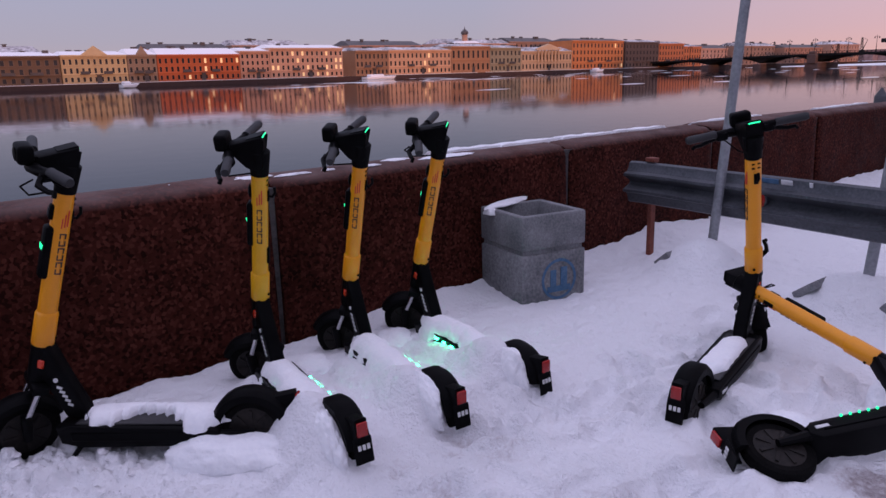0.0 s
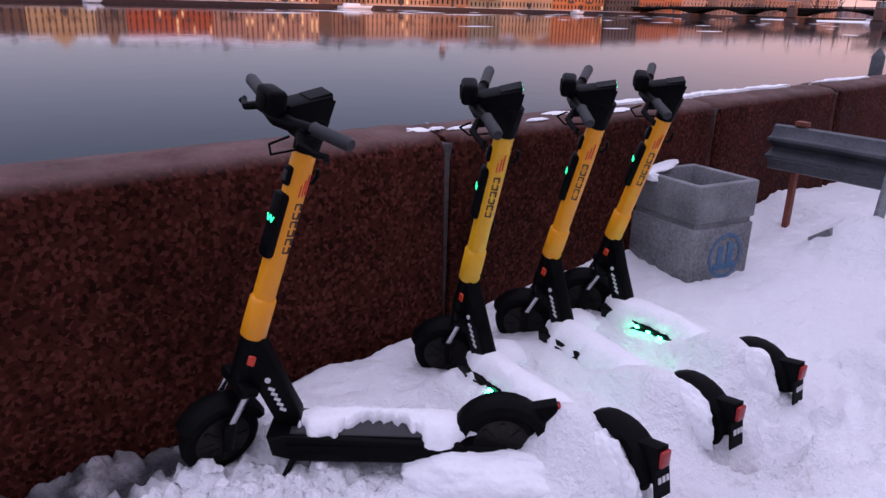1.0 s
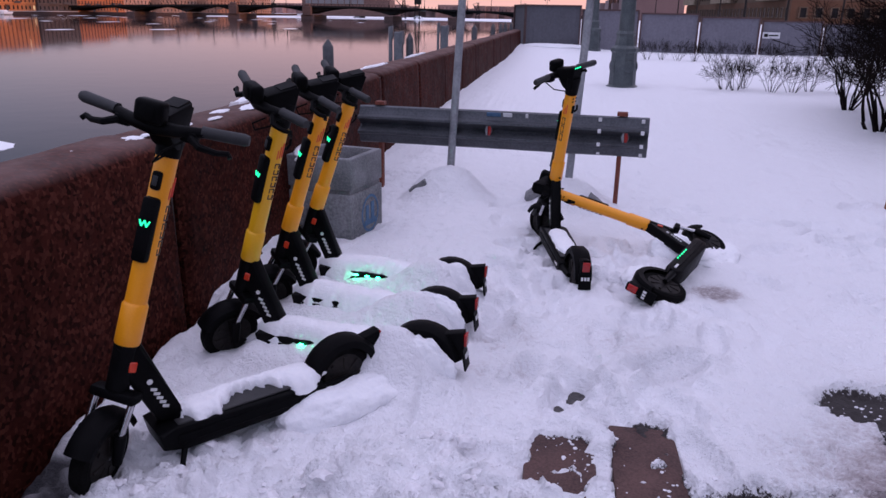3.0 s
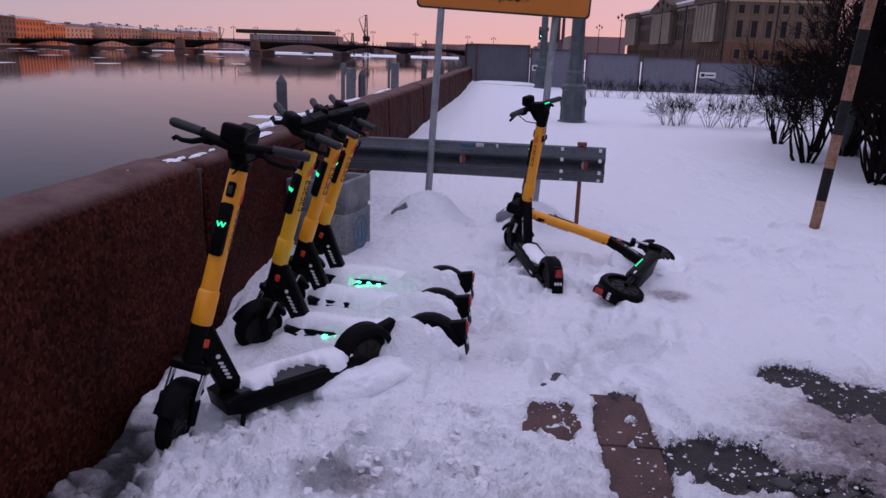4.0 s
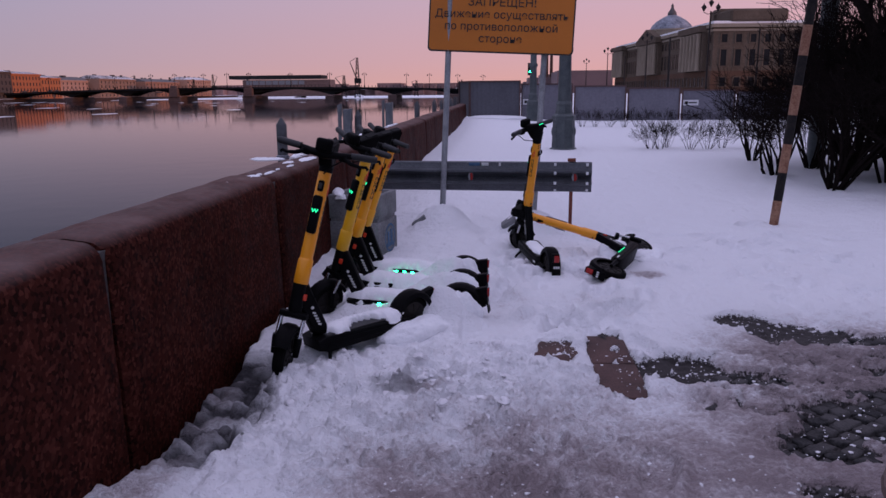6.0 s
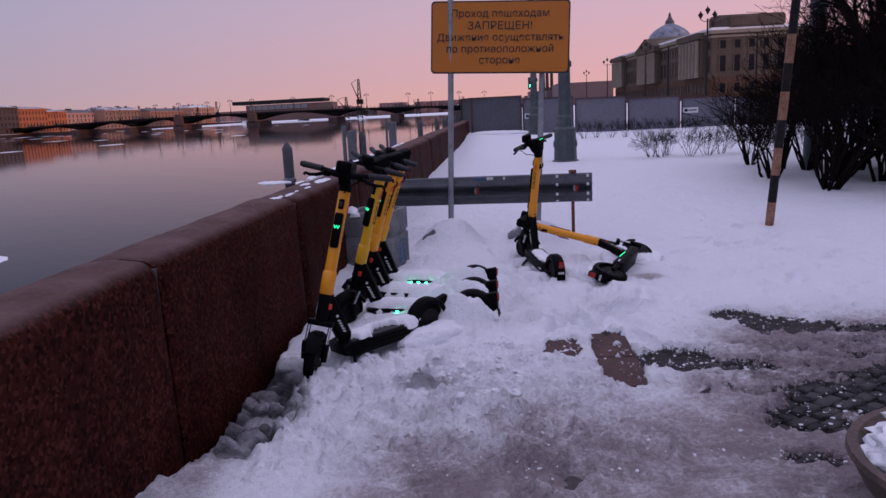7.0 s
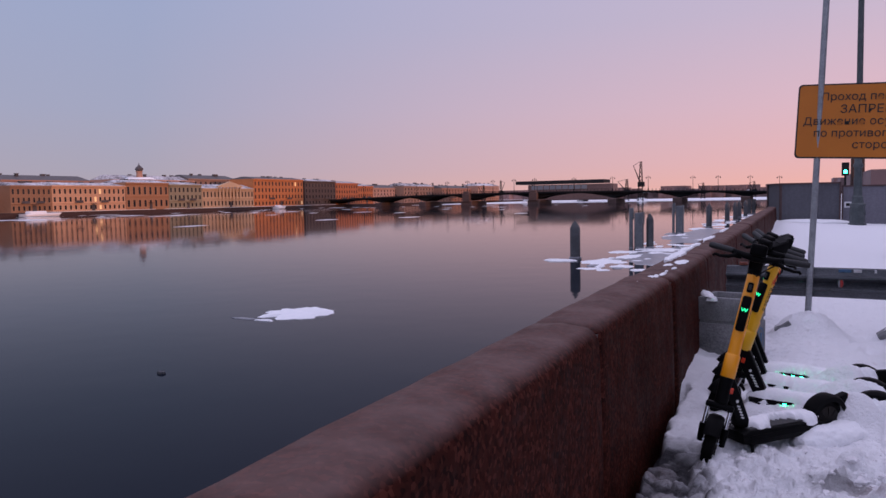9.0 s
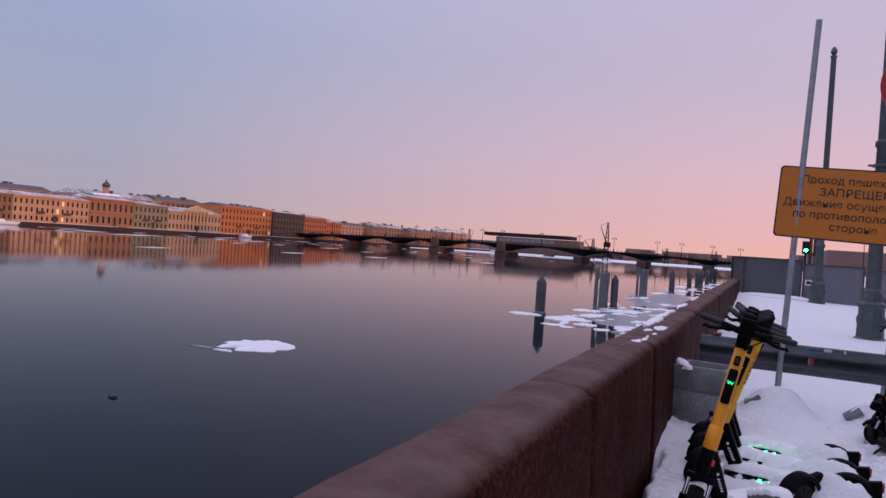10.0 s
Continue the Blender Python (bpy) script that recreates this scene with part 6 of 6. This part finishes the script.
lathe(bm, [(0.055, 0), (0.06, 0.02), (0.055, 0.04)], axis=(0.3, 1, 0), n=16)
o = part("reflector_disc", bm, M_STRIPE_PALE)
o.location = (4.40, 4.05, 2.80)
tagged(o, "small dull round reflector on the sign's edge", "reflector")

# ---- street lamps ----


def street_lamp(x, y, z, scale, h, label, cap):
    t = thing("street_lamp", label, "street lamp", Matrix.Translation((x, y, z)) @ Matrix.Diagonal((scale, scale, scale, 1)), "quay street lamps")
    bm = B()
    lathe(bm, [(0.34, -0.2), (0.34, 0.0), (0.29, 0.03), (0.27, 0.70), (0.30, 0.74), (0.30, 0.80), (0.22, 0.86), (0.19, 1.05), (0.21, 1.10), (0.18, 1.16)], n=8)
    base = part("base", bm, M_LAMP, t, "eight-sided cast-iron base", 25)
    for k in range(4):
        bm = B()
        a = math.pi / 2 * k - math.pi / 2 + 0.39
        lathe(bm, [(0.11, 0), (0.13, 0.02), (0.10, 0.03), (0.05, 0.035)], (0.255 * math.cos(a), 0.255 * math.sin(a), 0.42), (math.cos(a), math.sin(a), 0), 14)
        part("medallion", bm, M_LAMP, base, "round cast medallion")
    bm = B()
    lathe(bm, [(0.165, 1.12), (0.15, 2.3), (0.19, 2.34), (0.19, 2.44), (0.145, 2.5), (0.13, 4.4), (0.165, 4.45), (0.165, 4.55), (0.12, 4.6), (0.11, h)], n=14)
    part("shaft", bm, M_LAMP, t, "tapering grey-green shaft with collars")
    bm = B()
    box(bm, (0, 0, 4.0), (0.56, 0.05, 0.05))
    box(bm, (0, 0, 4.0), (0.34, 0.34, 0.06), None, 0.01)
    part("bracket", bm, M_LAMP, t, "short cross bracket")
    if cap:
        bm = B()
        lathe(bm, [(0.11, h - 0.02), (0.15, h + 0.03), (0.08, h + 0.10), (0.14, h + 0.22), (0.10, h + 0.36), (0.02, h + 0.46)], n=12)
        part("finial", bm, M_LAMP, t, "ball finial")
    return t


street_lamp(3.02, 14.0, 0.1, 0.94, 9.5, "grey-green cast-iron lamp post with octagonal base", False)
street_lamp(2.92, 28.2, 0.25, 0.93, 10.4, "grey-green cast-iron lamp post near the fence", True)
bm = B()
path_tube(bm, [Vector((3.02, 14.0, 4.6)).lerp(Vector((18, 22, 8.0)), k / 12) - Vector((0, 0, 0.5 * math.sin(math.pi * k / 12))) for k in range(13)], 0.012, 5)
tagged(part("overhead_wire", bm, M_BRIDGE), "thin overhead wire running off a lamp post", "wire")
bm = B()
path_tube(bm, [Vector((3.02, 14.0, 7.6)).lerp(Vector((22, 26, 11.0)), k / 12) - Vector((0, 0, 0.5 * math.sin(math.pi * k / 12))) for k in range(13)], 0.012, 5)
tagged(part("overhead_wire", bm, M_BRIDGE), "thin overhead wire above the quay", "wire")


def lantern(x, y, h, label):
    t = thing("street_lamp", label, "street lamp", pose(x, y, 0), "lanterns along the street")
    bm = B()
    lathe(bm, [(0.35, 0), (0.3, 0.9), (0.16, 1.1), (0.13, h * 0.5), (0.18, h * 0.5 + 0.1), (0.11, h * 0.5 + 0.3), (0.10, h - 1.0)], n=10)
    part("post", bm, M_STRIPE_BLACK, t)
    for s in (-1, 0, 1):
        bm = B()
        c = Vector((0.85 * s, 0, h - (0.55 if s else 0.0)))
        if s:
            path_tube(bm, [(0, 0, h - 1.3), (0.4 * s, 0, h - 1.35), (0.85 * s, 0, h - 1.1), c], 0.045, 6)
        lathe(bm, [(0.06, -0.5), (0.26, -0.1), (0.34, 0.0), (0.22, 0.16), (0.08, 0.34), (0.02, 0.5)], c, n=8)
        part("lantern_head", bm, M_STRIPE_BLACK, t)


for x, y, h in ((27.3, 93, 11.8), (29.8, 146, 11.8), (29.1, 194, 11.8), (31.3, 261, 11.8)):
    lantern(x, y, h, "dark ornate street lantern along the embankment road")

for x, y, h in ((21.5, 88, 7.4), (33.0, 92, 8.6), (24.8, 140, 7.6)):
    bm = B()
    lathe(bm, [(0.16, 0), (0.14, 0.8), (0.10, h), (0.03, h + 0.1)], n=8)
    o = part("street_pole", bm, M_STRIPE_BLACK)
    o.location = (x, y, 0)
    tagged(o, "plain dark pole along the embankment road", "pole", "street poles")

# ---- fence ----


def fence():
    t = thing("site_fence", "grey-blue sheet site fence across the quay", "fence")
    panels = [(-0.35, 0.18, 31.5, 30.05, 1.86, 0.1, M_FENCE_DARK), (0.2, 2.42, 30.0, 30.3, 1.86, 0.1, M_FENCE_DARK)]
    x = 2.45
    k = 0
    while x < 23:
        panels.append((x + 0.06, x + 2.30, 30.4 - 0.02 * k, 30.4 - 0.02 * (k + 1), 1.72 - 0.045 * (x - 2.4) if x < 11 else 1.33, 0.05, M_FENCE))
        x += 2.36
        k += 1
    for x0, x1, y0, y1, top, bot, m in panels:
        d = Vector((x1 - x0, y1 - y0, 0))
        ang = math.atan2(d.y, d.x)
        mm = Matrix.Translation(((x0 + x1) / 2, (y0 + y1) / 2, 0)) @ Matrix.Rotation(ang, 4, "Z")
        L = d.length
        bm = B()
        # sheet with shallow pressed ribs
        n = 24
        a = [bm.verts.new((-L / 2 + L * i / n, 0.012 * (i % 2), bot)) for i in range(n + 1)]
        b = [bm.verts.new((-L / 2 + L * i / n, 0.012 * (i % 2), top)) for i in range(n + 1)]
        c = [bm.verts.new((-L / 2 + L * i / n, 0.03, bot)) for i in range(n + 1)]
        e = [bm.verts.new((-L / 2 + L * i / n, 0.03, top)) for i in range(n + 1)]
        bridge(bm, a + c[::-1], b + e[::-1])
        for i in range(n):
            bm.faces.new((b[i], b[i + 1], e[i + 1], e[i]))
        o = part("panel", bm, m, t, smooth=0)
        o.matrix_local = mm
        bm = B()
        for sx in (-1, 1):
            box(bm, (sx * L / 2, -0.01, (top + bot) / 2), (0.06, 0.07, top - bot + 0.06))
        box(bm, (0, -0.01, top), (L, 0.07, 0.06))
        box(bm, (0, -0.01, bot), (L, 0.07, 0.06))
        fr = part("frame", bm, M_FENCE_FRAME, o, "brown steel frame", 0)
    for cx, cz in ((9.93, 0.86), (2.9, 0.95)):
        bm = B()
        box(bm, (cx, 30.2, cz), (0.66, 0.02, 0.24))
        pl = part("notice_plate", bm, M_SIGN_WHITE, t, "small white notice", 0)
        bm = B()
        box(bm, (cx - 0.2, 30.185, cz), (0.14, 0.012, 0.12))
        box(bm, (cx + 0.08, 30.185, cz), (0.36, 0.012, 0.05))
        part("notice_bar", bm, M_STRIPE_BLACK, pl, "", 0)


fence()
heap(1.2, 29.4, 1.5, 0.9, 0.12, 7.7, "snow bank piled against the site fence", 0)
bm = B()
box(bm, (4.1, 60, 3.2), (0.5, 0.4, 1.0))
tl_ = part("housing", bm, M_STRIPE_BLACK, smooth=0)
t = thing("traffic_light", "distant traffic light showing green", "traffic light", pose(0, 0, 0))
tl_.parent = t
bm = B()
tube(bm, (4.1, 60, 0), (4.1, 60, 3.0), 0.08, n=8)
part("pole", bm, M_STRIPE_BLACK, t)
bm = B()
tube(bm, (4.1, 59.78, 3.0), (4.1, 59.82, 3.0), 0.13, n=12)
part("green_lens", bm, M_GREEN, t, "lit green lens")

# ---- shrubs and trees ----


def shrub(x, y, h, spread, stems, seed, label, depth=4, r0=0.02, name="shrub", group="bare shrubs"):
    """A leafless bush: many thin forking stems from one root."""
    rnd = random.Random(seed)
    pieces = []

    def seg(p, q, ra, rb, k):
        verts, faces = pieces[k]
        d_, u, v = frame_of(q - p)
        n0 = len(verts)
        for c, r in ((p, ra), (q, rb)):
            r = max(r, 0.0035 if r0 > 0.02 else 0.0022)
            for i in range(3):
                a = 2.0944 * i
                verts.append(c + u * (r * math.cos(a)) + v * (r * math.sin(a)))
        for i in range(3):
            j = (i + 1) % 3
            faces.append((n0 + i, n0 + j, n0 + 3 + j, n0 + 3 + i))

    def grow(p, d_, length, r, level, k, side_k):
        steps = 3
        for s in range(steps):
            d_ = (d_ + Vector((rnd.gauss(0, 0.16), rnd.gauss(0, 0.16), rnd.gauss(0.03, 0.1)))).normalized()
            q = p + d_ * (length / steps)
            seg(p, q, r, r * 0.85, k)
            p, r = q, r * 0.85
            if level > 0 and (s > 1 or level < depth):
                side = d_.cross(Vector((rnd.gauss(0, 1), rnd.gauss(0, 1), rnd.gauss(0, 1)))).normalized()
                grow(p, (d_ + side * (0.45 + 0.35 * rnd.random())).normalized(), length * (0.5 + 0.25 * rnd.random()), r * 0.68, level - 1, side_k, side_k)
        if level > 0:
            grow(p, d_, length * 0.62, r * 0.8, level - 1, k if level > 3 else side_k, side_k)

    for i in range(stems):
        a = 2 * math.pi * rnd.random()
        rad = 0.18 * spread * rnd.random()
        tilt = spread * (0.25 + 0.75 * rnd.random())
        d_ = Vector((math.cos(a) * tilt, math.sin(a) * tilt, 1.0)).normalized()
        pieces.append(([], []))
        if stems == 1:
            pieces.append(([], []))
        grow(Vector((rad * math.cos(a), rad * math.sin(a), -0.05)), d_, h * (0.42 + 0.16 * rnd.random()), r0 * (0.7 + 0.5 * rnd.random()), depth, i, 1 if stems == 1 else i)
    t = thing(name, label, name, Matrix.Translation((x, y, ground_z(x, y, False))), group)
    for i, (verts, faces) in enumerate(pieces):
        kind_ = "stem" if stems > 1 else ("trunk", "crown")[i]
        me = bpy.data.meshes.new(kind_)
        me.from_pydata(verts, [], faces)
        me.materials.append(M_BARK)
        new(kind_, me).parent = t
    return t


s0 = shrub(5.95, 8.6, 1.25, 0.75, 9, 1, "bare dark shrub with thin forking stems in snow", 4, 0.03)
s1_ = shrub(6.1, 6.9, 1.7, 0.65, 12, 2, "tall dense bare shrub standing in the snow", 4, 0.028)
s2_ = shrub(7.2, 7.6, 1.9, 0.6, 13, 3, "tall dense bare shrub standing in the snow", 4, 0.028)
for i, (x, y, k, a) in enumerate(((6.9, 9.6, 1.0, 70), (7.4, 6.3, 1.1, 130), (8.2, 8.8, 1.05, 200), (6.6, 7.8, 1.0, 290), (8.4, 7.0, 1.1, 20), (7.9, 10.4, 1.2, 160), (9.2, 9.8, 1.5, 250), (6.3, 10.8, 0.7, 40), (8.0, 7.9, 1.5, 80), (7.0, 8.4, 1.25, 310), (8.8, 8.2, 1.6, 140), (9.6, 8.8, 1.7, 30), (7.6, 9.2, 1.3, 220), (8.7, 6.2, 1.5, 100), (9.8, 7.2, 1.7, 190), (10.4, 9.8, 1.7, 260), (9.0, 11.6, 1.5, 330))):
    copy_thing((s1_, s2_)[i % 2], pose(x, y, ground_z(x, y, False), 0, 0, a) @ Matrix.Diagonal((k, k, k, 1)))
h0 = shrub(5.2, 13.8, 0.62, 0.6, 11, 4, "low bare hedge plant poking out of the snow", 3, 0.0065, group="hedge plants")
for i in range(9):
    x = 5.0 + 0.42 * i
    copy_thing(h0, pose(x, 13.9 - 0.05 * i + 0.3 * math.sin(i * 2.0), ground_z(x, 13.8, False), 0, 0, 47 * i))
for i in range(18):
    x = 4.6 + 0.5 * i
    copy_thing(h0, pose(x, 24.6 - 0.06 * i + 0.25 * math.sin(i * 1.7), ground_z(x, 24, False), 0, 0, 71 * i))


def bare_tree(x, y, h, seed, r):
    t = shrub(x, y, h, 0.28, 1, seed, "tall bare street tree against the sky", 6, r, "tree", "bare trees")
    return t


for i, (x, y, h, r) in enumerate(((9.9, 13.5, 4.2, 0.20), (11.5, 18, 4.6, 0.18), (14.5, 30, 5.0, 0.2), (17, 36, 5.0, 0.2), (9.0, 9.5, 3.6, 0.15), (7.25, 7.1, 3.8, 0.20), (6.55, 9.9, 3.4, 0.10))):
    bare_tree(x, y, h, 20 + i, r)
bm = B()
lathe(bm, [(0.16, -0.1), (0.14, 3.0), (0.12, 8)], n=12)
o = part("utility_pole", bm, M_LAMP)
o.location = (7.1, 9.9, 0.1)
tagged(o, "plain grey-green round pole among the shrubs", "pole")

# ---- planter ----
PX, PY = 3.03, -1.80
pl = thing("planter", "round brown stone planter filled with snow", "planter", pose(PX, PY, 0))
bm = B()
lathe(bm, [(0.22, -0.02), (0.24, 0.03), (0.30, 0.10), (0.40, 0.22), (0.44, 0.30), (0.455, 0.32), (0.45, 0.34), (0.42, 0.34), (0.40, 0.32), (0.36, 0.26), (0.1, 0.22)], n=36)
part("bowl", bm, M_PLANTER, pl)
bm = B()
lathe(bm, [(0.40, 0.24), (0.37, 0.29), (0.2, 0.29)], n=24)
part("soil", bm, M_MORTAR, pl, "dark frozen soil")
heap(PX - 0.01, PY + 0.04, 0.38, 0.33, 0.15, 6.1, "lumpy snow filling the planter", 20, 0.31, 0.13)
heap(PX - 0.16, PY - 0.20, 0.12, 0.10, 0.06, 8.1, "lumpy snow filling the planter", 60, 0.30, 0.16)

# ---- bare paving showing through ----
pav = thing("pavement", "dark stone setts and pink slabs bared by feet", "pavement", kind="structure")
bm = B()
box(bm, (3.2, -0.3, -0.05), (3.2, 3.0, 0.03))
part("bedding", bm, M_MORTAR, pav, "frozen grit between the stones")
rnd = random.Random(9)
sett_meshes = []
for k in range(6):
    bm = B()
    box(bm, (0, 0, 0), (0.070 + 0.012 * rnd.random(), 0.062 + 0.012 * rnd.random(), 0.06), None, 0.012, 2)
    for v in bm.verts:
        v.co += Vector((0.010 * (rnd.random() - 0.5), 0.010 * (rnd.random() - 0.5), 0.005 * (rnd.random() - 0.5)))
    me = bpy.data.meshes.new("sett")
    bm.to_mesh(me)
    bm.free()
    me.materials.append(M_SETT)
    me.polygons.foreach_set("use_smooth", [True] * len(me.polygons))
    sett_meshes.append(me)
count = 0
for j in range(50):
    for i in range(42):
        # rows laid aslant to the quay
        u, v = 0.086 * (i + 0.5 * (j % 2)) - 1.75, 0.078 * j - 1.9
        x, y = 3.2 + 0.83 * u - 0.56 * v, -0.3 + 0.56 * u + 0.83 * v
        if x < 2.27 or bare(x, y) < -0.45 or count > 298:
            continue
        o = new("sett", sett_meshes[(i * 7 + j * 3) % 6])
        o.parent = pav
        o.matrix_local = pose(x + 0.010 * math.sin(i * 9.1 + j * 4.7), y + 0.010 * math.sin(i * 3.1 + j * 7.7), -0.010 + 0.004 * math.sin(i * 5.1 + j * 3.3), 4 * math.sin(i * 2.2 + j), 4 * math.cos(i + j * 1.9), 34 + 7 * math.sin(i * 3.7 + j * 1.1))
        count += 1
for k, (x, y, sx, sy) in enumerate(((2.13, 0.34, 0.23, 0.44), (2.13, -0.11, 0.23, 0.44), (1.84, 0.29, 0.24, 0.40))):
    bm = B()
    box(bm, (0, 0, 0), (sx, sy, 0.06), None, 0.008, 2)
    o = part("slab", bm, M_SLAB, pav, "pink granite slab")
    o.location = (x, y, -0.008)

# crumbs of snow kicked over the bared stones, too many to count
rnd = random.Random(17)
bm = B()
made = 0
while made < 900:
    cx, cy, rx, ry, p_, top = PATCHES[rnd.randrange(11)]
    x, y = cx + rx * 1.5 * (2 * rnd.random() - 1), cy + ry * 1.5 * (2 * rnd.random() - 1)
    made += 1
    if bare(x, y) < -0.6:
        continue
    r = 0.002 + 0.007 * rnd.random() ** 4
    q = bmesh.ops.create_icosphere(bm, subdivisions=1, radius=1.0)
    sx, sy, sd = 0.8 + 0.8 * rnd.random(), 0.8 + 0.8 * rnd.random(), 40 * rnd.random()
    z = max(0.022, ground_z(x, y)) + r * 0.1
    for v in q["verts"]:
        j_ = r * (1 + 0.6 * noise.noise(v.co * 1.4 + Vector((sd, 0, 0))))
        v.co = Vector((v.co.x * sx * j_ + x, v.co.y * sy * j_ + y, v.co.z * 0.6 * j_ + z))
tagged(part("snow_crumbs", bm, M_CLOD, smooth=50), "crumbs of snow scattered over bared paving", "snow", kind="stuff")
